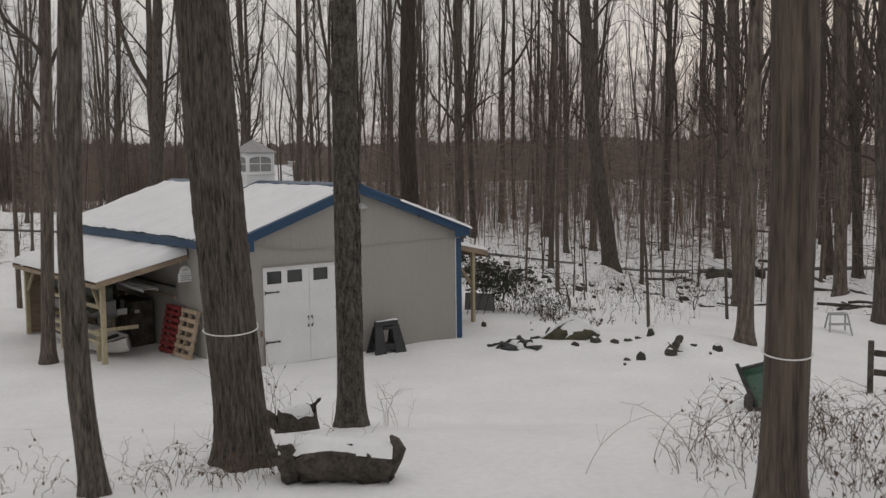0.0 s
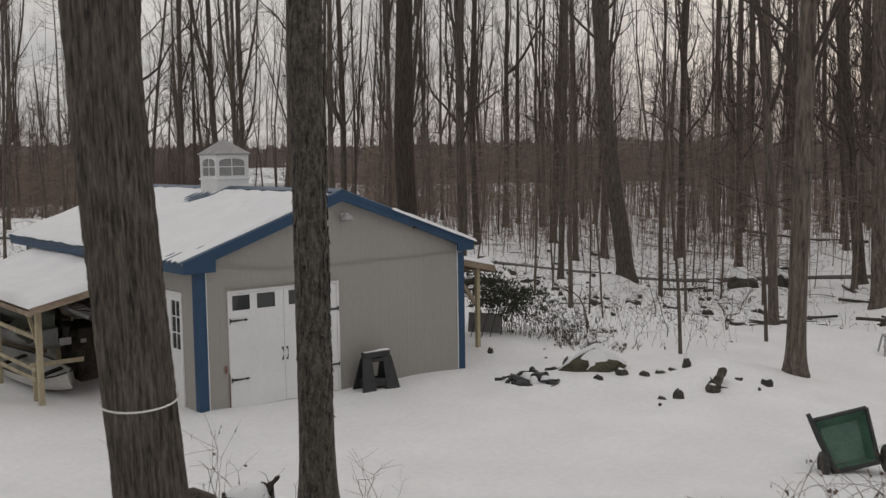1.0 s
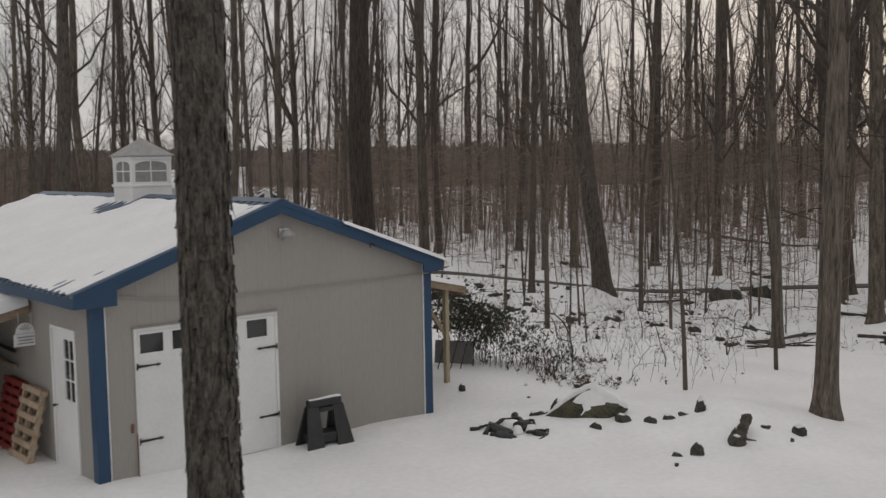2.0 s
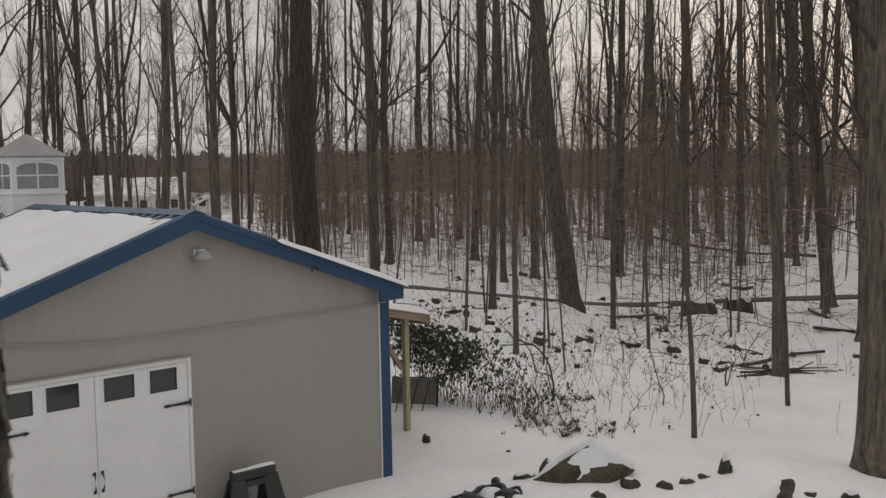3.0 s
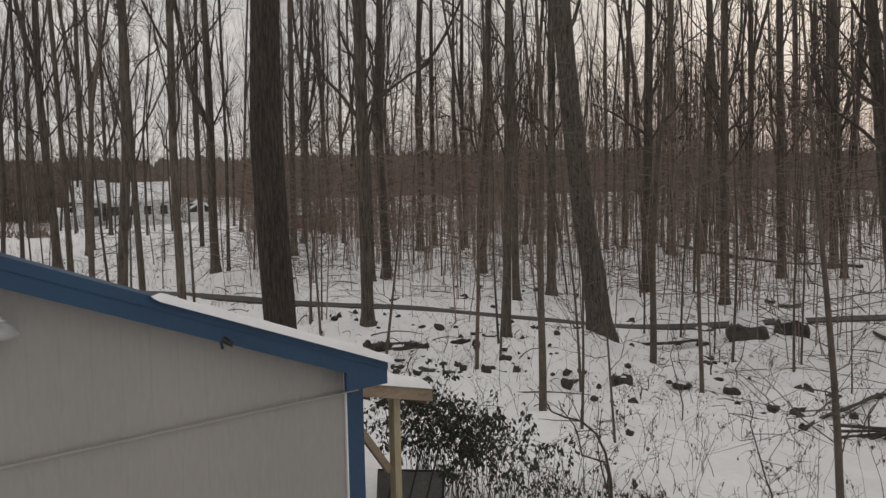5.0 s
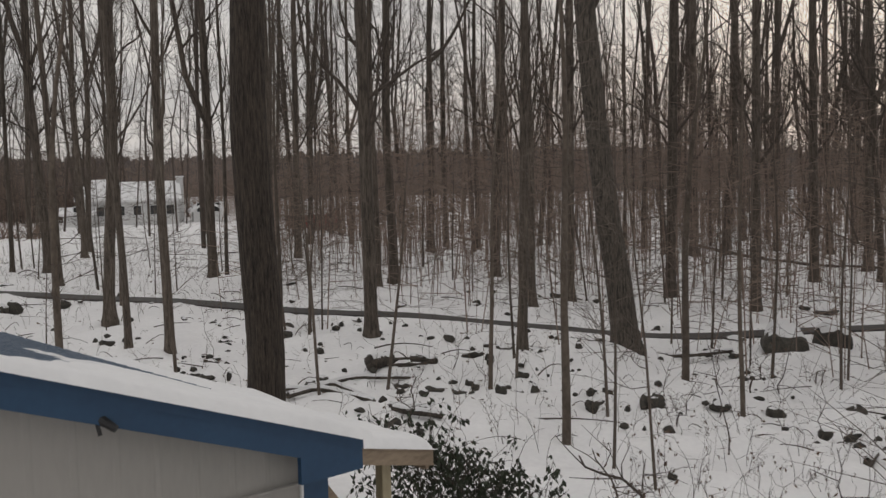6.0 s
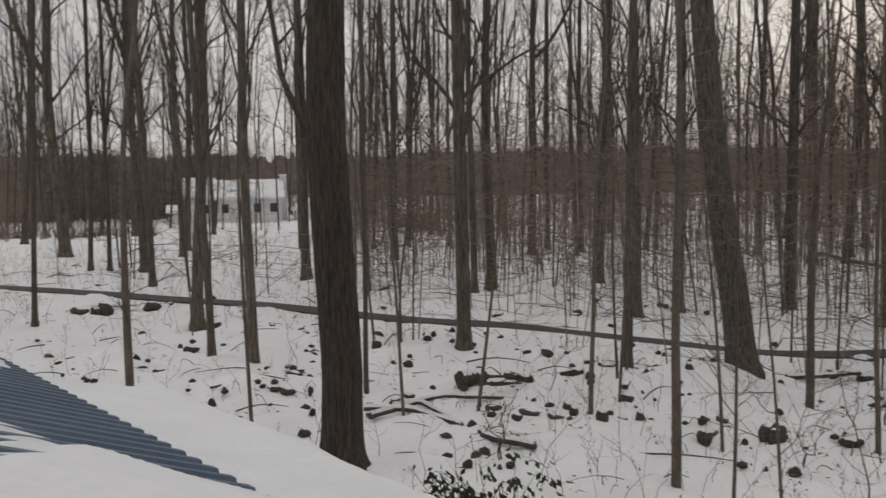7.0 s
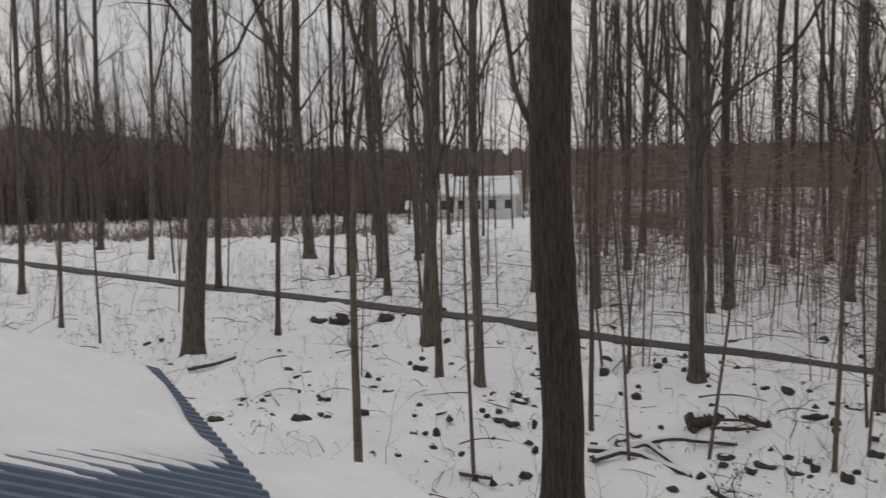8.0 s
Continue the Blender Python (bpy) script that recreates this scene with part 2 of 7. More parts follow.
    def mesh(self, name, mat, smooth=False, raw=False):
        me = bpy.data.meshes.new(name)
        v = np.concatenate(self.v) if self.v else np.zeros((0, 3))
        me.from_pydata(v.tolist(), [], self.f)
        if not raw:
            bm = bmesh.new()
            bm.from_mesh(me)
            bmesh.ops.delete(bm, geom=[q for q in bm.verts if not q.link_faces], context="VERTS")
            bmesh.ops.recalc_face_normals(bm, faces=bm.faces)
            bm.to_mesh(me)
            bm.free()
        me.materials.append(mat)
        if smooth:
            me.shade_smooth()
        return me


def thing(name, x, y, z, label, category, group="", turn=0.0):
    ob = new(name)
    ob.matrix_world = pose(x, y, z, 0, 0, turn)
    ob.empty_display_size = 0.2
    return tagged(ob, label, category, group)


def part(name, geo, mat, parent, label="", smooth=False):
    ob = new(name, geo.mesh(name, mat, smooth))
    ob.parent = parent
    if label:
        ob["label"] = label
    return ob


def single(name, geo, mat, label, category, kind="", group="", smooth=False):
    return tagged(new(name, geo.mesh(name, mat, smooth, kind == "stuff")), label, category, group, kind)


def ease(a, b, v):
    k = np.clip((np.asarray(v, float) - a) / (b - a), 0, 1)
    return k * k * (3 - 2 * k)


def bump_at(x, y, cx, cy, r, h):
    return h * np.exp(-((x - cx) ** 2 + (y - cy) ** 2) / (r * r))


def land(x, y):
    """Height of the snow."""
    u, v = 0.85 * x - 0.5 * y, 0.6 * x + 0.8 * y
    z = 0.9 * ease(3.5, 9.0, -(0.6 * x + 0.75 * y)) - 1.1 * ease(9, 21, u) - 0.6 * ease(8, 20, v) * (1 - ease(30, 42, v))
    z = z + bump_at(x, y, 24.9, 12.4, 1.7, 0.7) + bump_at(x, y, 23.0, 11.4, 1.6, 0.25)
    z = z + bump_at(x, y, 19.5, -1.8, 2.6, 0.45) + bump_at(x, y, 8.2, -2.2, 1.2, 0.12)
    z = z + bump_at(x, y, 10.6, -4.2, 1.3, 0.18) + bump_at(x, y, 9.75, -4.2, 0.8, 0.3) + bump_at(x, y, 9.2, -4.65, 0.5, 0.12) + bump_at(x, y, -2.35, -7.97, 0.7, 0.1)
    z = z - 1.2 * ease(66, 112, v)
    wood = ease(7, 14, v)
    z = z + wood * (0.09 * np.sin(x * 0.83 + 1.3 * np.sin(y * 0.41)) * np.sin(y * 0.77 + 0.9 * np.sin(x * 0.37)) + 0.045 * np.sin(x * 2.1 + y * 1.1) * np.sin(y * 1.9 - x * 0.6))
    z = z + 0.02 * np.sin(x * 1.1 + 0.7 * y) * np.sin(0.9 * y - 0.3 * x)
    return z


def on_land(x, y):
    return float(land(np.array(x, float), np.array(y, float)))


# ---- ground ----
def spaced(lo, hi, step, far):
    mid = np.arange(lo, hi + step, step)
    grow = step * np.cumsum(1.16 ** np.arange(1, 60))
    grow = grow[grow < far]
    return np.concatenate([(lo - grow)[::-1], mid, hi + grow])


road = Geo()
rp = np.array([(1.5, 78), (5.1, 66), (10, 53), (14, 43), (18, 35.4), (21, 29.8), (24, 23.7), (27, 20.6), (30.5, 17.4), (34, 14.6), (38, 11.4), (46, 5.2), (60, -6)], float)
s = np.linspace(0, len(rp) - 1, 160)
rx, ry = np.interp(s, range(len(rp)), rp[:, 0]), np.interp(s, range(len(rp)), rp[:, 1])
for _ in range(10):
    rx[1:-1] = (rx[:-2] + rx[1:-1] * 2 + rx[2:]) / 4
    ry[1:-1] = (ry[:-2] + ry[1:-1] * 2 + ry[2:]) / 4
nx, ny = -np.gradient(ry), np.gradient(rx)
nn = np.hypot(nx, ny)
nx, ny = nx / nn, ny / nn
road_w = 0.56 + 0.04 * np.sin(s * 5.0) + 0.03 * np.sin(s * 13.0)
rz = land(rx, ry)
for _ in range(40):
    rz[1:-1] = (rz[:-2] + rz[1:-1] * 2 + rz[2:]) / 4

gx, gy = spaced(-14, 38, 0.3, 620), spaced(-24, 36, 0.3, 620)
GX, GY = np.meshgrid(gx, gy)
GZ = land(GX, GY)
rough = np.random.default_rng(5)
lumps = rough.normal(0, 1, GX.shape)
for _ in range(3):
    lumps = (lumps + np.roll(lumps, 1, 0) + np.roll(lumps, -1, 0) + np.roll(lumps, 1, 1) + np.roll(lumps, -1, 1)) / 5
GZ = GZ + lumps * (0.045 + 0.27 * ease(8, 15, 0.6 * GX + 0.8 * GY) * (GX < 38) * (GY < 36))
for fx, fy in ((9.9, -6.6), (10.2, -6.9), (9.7, -7.1), (10.5, -7.3), (12.6, -6.4), (12.9, -6.9), (8.6, -7.6), (8.0, -8.0), (7.6, -8.5)):
    GZ = GZ + bump_at(GX, GY, fx, fy, 0.2, -0.06)
# a line of old footprints across the clearing
for k in range(16):
    fx, fy = -1.5 + k * 0.42 + 0.12 * (-1) ** k, -9.5 + k * 0.5
    GZ = GZ + bump_at(GX, GY, fx, fy, 0.2, -0.035)
GZ = GZ + bump_at(GX, GY, 0.2, -0.2, 1.0, 0.07) + bump_at(GX, GY, 5.4, -0.3, 0.8, 0.06)
# the lane lies on a level strip
lane_y, lane_z = np.interp(GX, rx, ry), np.interp(GX, rx, rz)
near = 1 - ease(0.5, 1.6, np.abs(GY - lane_y) * 0.72)
near = near * (GX > 1.5) * (GX < 60)
GZ = GZ * (1 - near) + (lane_z - 0.01) * near
ground = single("ground", Geo().sheet(np.stack([GX, GY, GZ], -1)), SNOW, "", "ground", "structure", smooth=True)

rows = []
for off, lift in ((-1.0, -0.12), (-0.97, 0.02), (0.97, 0.02), (1.0, -0.12)):
    X, Y = rx + nx * road_w * off, ry + ny * road_w * off
    rows.append(np.stack([X, Y, rz + lift + 0.03], -1))
road.sheet(np.array(rows))
single("road", road, ROAD_MAT, "narrow bare wet lane between snow banks in the woods", "road", "structure")


# ---- garage ----
W, D = 6.35, 10.15            # walls
EAVE, RIDGE = 2.815, 4.02     # undersides of the roof edge and of the ridge
XL, XR, XM = -0.34, 6.5, 3.1
YF, YB = -0.2, 10.4
PITCH_L, PITCH_R = (RIDGE - EAVE) / (XM - XL), (RIDGE - EAVE) / (XR - XM)


def roof_z(x):
    """Top of the bare roof metal."""
    return RIDGE + 0.055 - np.where(x < XM, (XM - x) * PITCH_L, (x - XM) * PITCH_R)


garage = thing("garage", 0, 0, 0, "taupe metal garage with blue trim and a snow-covered roof", "garage")


def ribbed_wall(length, height, open_from, open_to, open_top, gable, step=0.2286):
    """A wall in the xz plane, outer face towards -y, with ribs, thickness, one opening."""
    g, skin = Geo(), Geo()
    t = 0.11

    def top(x):
        return height(x) if gable else height
    xs = sorted({0.0, length, open_from, open_to} | ({XM} if gable else set()))
    for a, b in zip(xs, xs[1:]):
        z0 = open_top if open_from <= a and b <= open_to else -0.4
        g.prism([(a, z0), (b, z0), (b, top(b)), (a, top(a))], "y", 0.012, t)
    # ribbed outer skin
    ks = [k * step for k in range(1, int(length / step) + 1) if k * step < length - 0.03]
    cols = {0.0: 0.0, length: 0.0}
    for x in ks:
        cols.update({x - 0.025: 0.0, x - 0.012: -0.003, x + 0.012: -0.003, x + 0.025: 0.0})
    for edge in (open_from, open_to):
        cols[edge] = 0.0
    if gable:
        cols.setdefault(XM, 0.0)
    xs = sorted(cols)
    for lo, hi, z0 in ((0.0, open_from, -0.4), (open_from, open_to, open_top), (open_to, length, -0.4)):
        use = [x for x in xs if lo <= x <= hi]
        if len(use) > 1:
            skin.sheet(np.array([[(x, cols[x], z0) for x in use], [(x, cols[x], top(x)) for x in use]]))
    return skin.weld(), g.weld()


def wall(name, m, *args):
    skin, core = ribbed_wall(*args)
    ob = part(name, skin, SIDING, garage)
    ob.matrix_local = m
    part("wall_core", core, SIDING, ob)
    return ob


def gable_top(x):
    return RIDGE - abs(x - XM) * (PITCH_L if x < XM else PITCH_R) - 0.02


DOOR_A, DOOR_B, DOOR_TOP = 0.6, 3.06, 2.27
wall("front_wall", pose(0, 0, 0), W, gable_top, DOOR_A + 0.05, DOOR_B - 0.05, DOOR_TOP - 0.05, True)
wall("rear_wall", pose(W, D, 0, 0, 0, 180), W, gable_top, 2.0, 2.0, 2.0, True)
SIDE_A, SIDE_B, SIDE_TOP = 0.66, 1.66, 2.24
wall("side_wall", pose(0, D - 0.11, 0, 0, 0, -90), D - 0.22, EAVE + 0.1, D - 0.11 - SIDE_B + 0.04, D - 0.11 - SIDE_A - 0.04, SIDE_TOP - 0.04, False)
wall("side_wall", pose(W, 0.11, 0, 0, 0, 90), D - 0.22, EAVE + 0.04, 3.0, 3.0, 2.0, False)

# blue corner trim, each an angle of sheet metal
for cx, cy, sx, sy in ((0, 0, 1, 1), (W, 0, -1, 1), (0, D, 1, -1), (W, D, -1, -1)):
    g = Geo()
    top = EAVE + (0.02 if sx < 0 else 0.07)
    ax, bx = sorted((cx - sx * 0.018, cx + sx * 0.165))
    ay, by = sorted((cy - sy * 0.02, cy - sy * 0.013))
    g.box(ax, ay, -0.35, bx, by, top, bevel=0.003)
    ax, bx = sorted((cx - sx * 0.02, cx - sx * 0.013))
    ay, by = sorted((cy - sy * 0.013, cy + sy * 0.165))
    g.box(ax, ay, -0.35, bx, by, top, bevel=0.003)
    part("corner_trim", g, BLUE, garage, "blue metal corner trim")

# rake boards at the front and back, with a lower return at the eaves
FH = 0.2
for y0, y1 in ((YF, YF + 0.04), (YB - 0.04, YB)):
    for xa, xb in ((XL, XM), (XM, XR)):
        za, zb = float(roof_z(np.array(xa))), float(roof_z(np.array(xb)))
        g = Geo().prism([(xa, za - FH), (xb, zb - FH), (xb, zb - 0.005), (xa, za - 0.005)], "y", y0, y1)
        g.prism([(xa, za - 0.075), (xb, zb - 0.075), (xb, zb + 0.012), (xa, za + 0.012)], "y", y0 - 0.012 if y0 < 0 else y1, y0 if y0 < 0 else y1 + 0.012)
        part("rake_board", g, BLUE, garage, "blue metal rake trim")
# eave fascia and soffits
for xe, sgn in ((XL, 1), (XR, -1)):
    z = float(roof_z(np.array(xe)))
    a, b = sorted((xe, xe + sgn * 0.03))
    part("fascia", Geo().box(a, YF + 0.04, z - FH, b, YB - 0.04, z - 0.012), BLUE, garage, "blue metal fascia")
    wx = 0.0 if sgn > 0 else W
    a, b = sorted((xe + sgn * 0.03, wx))
    part("soffit", Geo().box(a, YF + 0.04, z - FH + 0.01, b, YB - 0.04, z - FH + 0.025), BLUE, garage)
    # the box end that closes the eave at the front
    g = Geo().prism([(a, z - FH + 0.002), (b, z - FH + 0.002), (b, z - FH + 0.16), (a, z - FH + 0.16)], "y", YF + 0.042, -0.022)
    part("eave_return", g, BLUE, garage)
    xi = wx + sgn * 0.3
    g = Geo().prism([(xi, z - FH), (xe, z - FH), (xi, float(roof_z(np.array(xi))) - FH)], "y", YF + 0.002, YF + 0.038)
    part("return_face", g, BLUE, garage, "blue metal closing the boxed eave")
for sx, cx in ((1, 0.0), (-1, W)):
    a, b = sorted((cx + sx * 0.168, cx + sx * 0.184))
    part("trim_edge", Geo().box(a, -0.024, -0.3, b, -0.004, EAVE + (0.0 if sx < 0 else 0.05)), WHITE, garage, "thin white edge strip beside the corner trim")
part("soffit", Geo().prism([(XL + 0.03, EAVE - 0.12), (XM, RIDGE - 0.1), (XM, RIDGE - 0.07), (XL + 0.03, EAVE - 0.09)], "y", YF + 0.04, -0.014), BLUE, garage)
part("soffit", Geo().prism([(XM, RIDGE - 0.1), (XR - 0.03, EAVE - 0.12), (XR - 0.03, EAVE - 0.09), (XM, RIDGE - 0.07)], "y", YF + 0.04, -0.014), BLUE, garage)


# ribbed roof metal: ribs run down the slope, 0.2286 m apart
def roof_slope(xa, xb):
    ys, off = [], []
    y = YF
    while y < YB:
        for dy, h in ((0.0, 0.0), (0.014, 0.037), (0.086, 0.037), (0.1, 0.0), (0.165, 0.008)):
            if y + dy < YB:
                ys.append(y + dy)
                off.append(h)
        y += 0.2286
    ys.append(YB)
    off.append(0.0)
    ys, off = np.array(ys), np.array(off)
    g = Geo()
    over = 0.05 if xb > xa else -0.05
    rows_ = []
    for x, drop in ((xa, 0.0), (xb + over, 0.0), (xb + over, 0.012), (xa, 0.012)):
        rows_.append(np.stack([np.full_like(ys, x), ys, roof_z(np.array(xb)) - over * (PITCH_R if xb > xa else -PITCH_L) + off - drop if x != xa else roof_z(np.array(xa)) + off - drop], -1))
    return g.sheet(np.array(rows_))


part("roof_metal", roof_slope(XM, XL), BLUE_ROOF, garage, "ribbed blue-grey roof metal")
part("roof_metal", roof_slope(XM, XR), BLUE_ROOF, garage, "ribbed blue-grey roof metal")
cap = Geo()
cap.prism([(XM - 0.16, RIDGE + 0.04), (XM - 0.15, RIDGE + 0.045), (XM, RIDGE + 0.1), (XM + 0.15, RIDGE + 0.045), (XM + 0.16, RIDGE + 0.04), (XM, RIDGE + 0.085)], "y", YF - 0.012, YB)
part("ridge_cap", cap, BLUE_ROOF, garage, "bare metal ridge cap")

# snow on the roof
rng = np.random.default_rng(11)


def smooth_noise(shape, passes, seed):
    n = np.random.default_rng(seed).normal(0, 1, shape)
    for _ in range(passes):
        n = (n + np.roll(n, 1, 0) + np.roll(n, -1, 0) + np.roll(n, 1, 1) + np.roll(n, -1, 1)) / 5
    return n / n.std()


def snow_blanket(name, xs, ys, depth, base_z, label):
    """A closed sheet of snow; where its depth is nothing there is none."""
    X, Y = np.meshgrid(xs, ys)
    d = depth(X, Y)
    z = base_z(X, Y)
    r, c = X.shape
    top = np.stack([X, Y, z + np.maximum(d, -0.02)], -1)
    keep = d > -0.004
    keep[:2] = keep[2]
    g = Geo()
    v = top.reshape(-1, 3)
    f = []
    for i in range(r - 1):
        for j in range(c - 1):
            if keep[i, j] or keep[i, j + 1] or keep[i + 1, j] or keep[i + 1, j + 1]:
                f.append((i * c + j, i * c + j + 1, (i + 1) * c + j + 1, (i + 1) * c + j))
    g.add(v, f)
    return part(name, g, ROOF_SNOW, garage, label, True)


def rib_phase(y):
    return ((y - YF) % 0.2286) / 0.2286


def left_depth(X, Y):
    n = smooth_noise(X.shape, 12, 3) * 0.012
    d = 0.075 + n
    d = d * ease(XL - 0.1, XL + 0.03, X + 0.015 * np.sin(Y * 3.1)) * ease(0, 0.1, Y - YF + 0.0) * ease(0, 0.12, YB - Y)
    # thin towards the front of the eave, where the ribs show through
    thin = ease(0.7, 0.1, X) * ease(2.4, 0.4, Y) * 0.026
    rib = 0.012 * np.exp(-((rib_phase(Y) - 0.18) / 0.12) ** 2)
    d = d - thin - rib * thin / 0.026
    d = d - 0.09 * ease(XM - 0.3, XM - 0.12, X) - 0.04 * ease(XM - 1.0, XM - 0.3, X) * ease(1.4, 0.3, Y)
    d = d - 0.13 * np.exp(-((X - 2.45) / 0.3) ** 2 - ((Y - 5.0) / 0.55) ** 2)
    return d


def right_depth(X, Y):
    n = smooth_noise(X.shape, 10, 4) * 0.012
    d = 0.054 + n * 0.5 + 0.03 * ease(4.5, 7.0, Y)
    d = (d + 0.02) * ease(-0.075, -0.02, Y - YF) * ease(0, 0.1, YB - Y) - 0.02
    # bare wedge: front snow ends on a slanting line, rear snow breaks off in tongues between the ribs
    front_edge = np.minimum(-0.2 + 1.3 * (X - 4.3), 1.75 - 1.0 * (X - 5.8)) + 0.05 * np.sin(X * 9)
    tongue = 0.75 * np.exp(-((rib_phase(Y) - 0.72) / 0.2) ** 2)
    rear_x = 6.34 + 0.1 * ease(6.3, 8.0, Y) + 0.03 * np.sin(Y * 2.3) - 1.9 * ease(6.2, 3.7, Y) * 1.0 + tongue * ease(6.4, 5.0, Y)
    in_front = np.clip((front_edge - Y) / 0.14, -1, 1)
    in_rear = np.minimum(np.clip((rear_x - X) / 0.12, -1, 1), np.clip((Y - 3.9 - 0.0) / 0.3, -1, 1))
    # thin tongues left between the ribs above the front snow
    tip = 6.08 - 0.62 * (Y - 1.5) + 0.08 * np.sin(Y * 23)
    in_strip = np.minimum.reduce([np.clip((tip - X) / 0.3, -1, 1), np.clip((X - 5.15) / 0.3, -1, 1), np.clip((0.05 + 0.22 * np.clip(tip - X, 0, 0.7) - np.abs(rib_phase(Y) - 0.72)) / 0.1, -1, 1), np.clip((2.12 - Y) / 0.05, -1, 1), np.clip((Y - 0.6) / 0.1, -1, 1)])
    cover = np.maximum(np.maximum(in_front, in_rear), in_strip)
    cover = np.where(X > 6.42, np.minimum(cover, in_front), cover)
    d = np.where(cover < 1, d * np.clip(cover, -0.5, 1), d)
    d = d - 0.09 * ease(XM + 0.3, XM + 0.12, X)
    return d


part_l = snow_blanket("roof_snow", np.linspace(XL - 0.03, XM - 0.1, 70), np.arange(YF, YB + 0.01, 0.0381), left_depth, lambda X, Y: roof_z(X) + 0.004, "smooth snow on the roof")
part_r = snow_blanket("roof_snow", np.linspace(XM + 0.1, XR + 0.04, 70), np.arange(YF - 0.0762, YB + 0.01, 0.0381), right_depth, lambda X, Y: roof_z(X) + 0.004, "half-melted snow breaking off in ragged tongues")

# carriage door in the front
cd = new("carriage_door")
cd.parent = garage
cd["label"] = "white double carriage door with black strap hinges"
g = Geo()
g.box(DOOR_A, -0.03, -0.1, DOOR_A + 0.05, 0.08, DOOR_TOP, bevel=0.004)
g.box(DOOR_B - 0.05, -0.03, -0.1, DOOR_B, 0.08, DOOR_TOP, bevel=0.004)
g.box(DOOR_A + 0.05, -0.03, DOOR_TOP - 0.05, DOOR_B - 0.05, 0.08, DOOR_TOP, bevel=0.004)
part("door_frame", g, WHITE, cd)
part("drip_cap", Geo().box(DOOR_A - 0.02, -0.05, DOOR_TOP + 0.002, DOOR_B + 0.02, -0.014, DOOR_TOP + 0.022), SIDING, cd)
MEET = 1.79
PANES = ((0.68, 1.07), (1.2, 1.61), (1.89, 2.3), (2.48, 2.87))
for leaf, (a, b) in enumerate(((DOOR_A + 0.055, MEET - 0.004), (MEET + 0.004, DOOR_B - 0.055))):
    g = Geo()
    z0, z1, zt = 1.88, 2.185, DOOR_TOP - 0.055
    mine = PANES[leaf * 2:leaf * 2 + 2]
    g.box(a, -0.018, 0.02, b, 0.03, z0 - 0.002)
    g.box(a, -0.018, z1 + 0.002, b, 0.03, zt)
    cuts = [a, mine[0][0], mine[0][1], mine[1][0], mine[1][1], b]
    for q in range(0, 6, 2):
        g.box(cuts[q], -0.018, z0 - 0.002, cuts[q + 1], 0.03, z1 + 0.002)
    part("door_leaf", g, WHITE, cd)
    for p, q in mine:
        part("door_pane", Geo().box(p + 0.001, 0.0, z0 + 0.0, q - 0.001, 0.008, z1 - 0.0), GLASS, cd, "dark glass pane")
        f = Geo()
        f.box(p - 0.012, -0.026, z0 - 0.014, q + 0.012, -0.0185, z0 + 0.01)
        f.box(p - 0.012, -0.026, z1 - 0.01, q + 0.012, -0.0185, z1 + 0.014)
        f.box(p - 0.012, -0.026, z0 + 0.011, p + 0.01, -0.0185, z1 - 0.011)
        f.box(q - 0.01, -0.026, z0 + 0.011, q + 0.012, -0.0185, z1 - 0.011)
        part("pane_bead", f, WHITE, cd)
    for zz in (1.7, 0.57):
        x0, d = (DOOR_A + 0.03, 1) if leaf == 0 else (DOOR_B - 0.03, -1)
        f = Geo()
        outline = [(x0, zz - 0.022), (x0 + d * 0.28, zz - 0.012), (x0 + d * 0.33, zz - 0.024), (x0 + d * 0.38, zz), (x0 + d * 0.33, zz + 0.024), (x0 + d * 0.28, zz + 0.012), (x0, zz + 0.022)]
        f.prism(outline, "y", -0.04, -0.033)
        f.tube([(x0, -0.04, zz - 0.05), (x0, -0.04, zz + 0.05)], 0.011, 8)
        part("strap_hinge", f, BLACK_IRON, cd, "black strap hinge")
    hx = MEET - 0.05 if leaf == 0 else MEET + 0.05
    bow = [(hx + 0.012 * (-1) ** leaf, -0.022, 0.84), (hx, -0.05, 0.87), (hx - 0.008 * (-1) ** leaf, -0.06, 0.95), (hx, -0.05, 1.03), (hx + 0.012 * (-1) ** leaf, -0.022, 1.06)]
    f = Geo().tube(bow, 0.01, 8)
    f.box(hx - 0.018, -0.026, 0.82, hx + 0.018, -0.019, 0.86).box(hx - 0.018, -0.026, 1.04, hx + 0.018, -0.019, 1.08)
    part("door_handle", f, BLACK_IRON, cd, "black iron pull")
part("door_bolt", Geo().box(0.5, -0.03, 0.72, 0.545, -0.014, 0.86, bevel=0.006), BRASS, garage, "rusty latch plate on the wall")
g = Geo().tube([(DOOR_A - 0.012, -0.04, -0.06), (DOOR_A - 0.012, -0.04, 0.7)], 0.008, 6)
part("door_rod", g, BRASS, garage)

# walk door in the side wall
sd = new("walk_door")
sd.parent = garage
sd["label"] = "white side door with a narrow glazed light"
g = Geo()
g.box(-0.03, SIDE_A, -0.1, 0.08, SIDE_A + 0.05, SIDE_TOP, bevel=0.004)
g.box(-0.03, SIDE_B - 0.05, -0.1, 0.08, SIDE_B, SIDE_TOP, bevel=0.004)
g.box(-0.03, SIDE_A + 0.05, SIDE_TOP - 0.05, 0.08, SIDE_B - 0.05, SIDE_TOP, bevel=0.004)
part("door_frame", g, WHITE, sd)
a, b = SIDE_A + 0.055, SIDE_B - 0.055
ga, gb, gz0, gz1 = 0.8, 1.18, 1.12, 2.06
g = Geo()
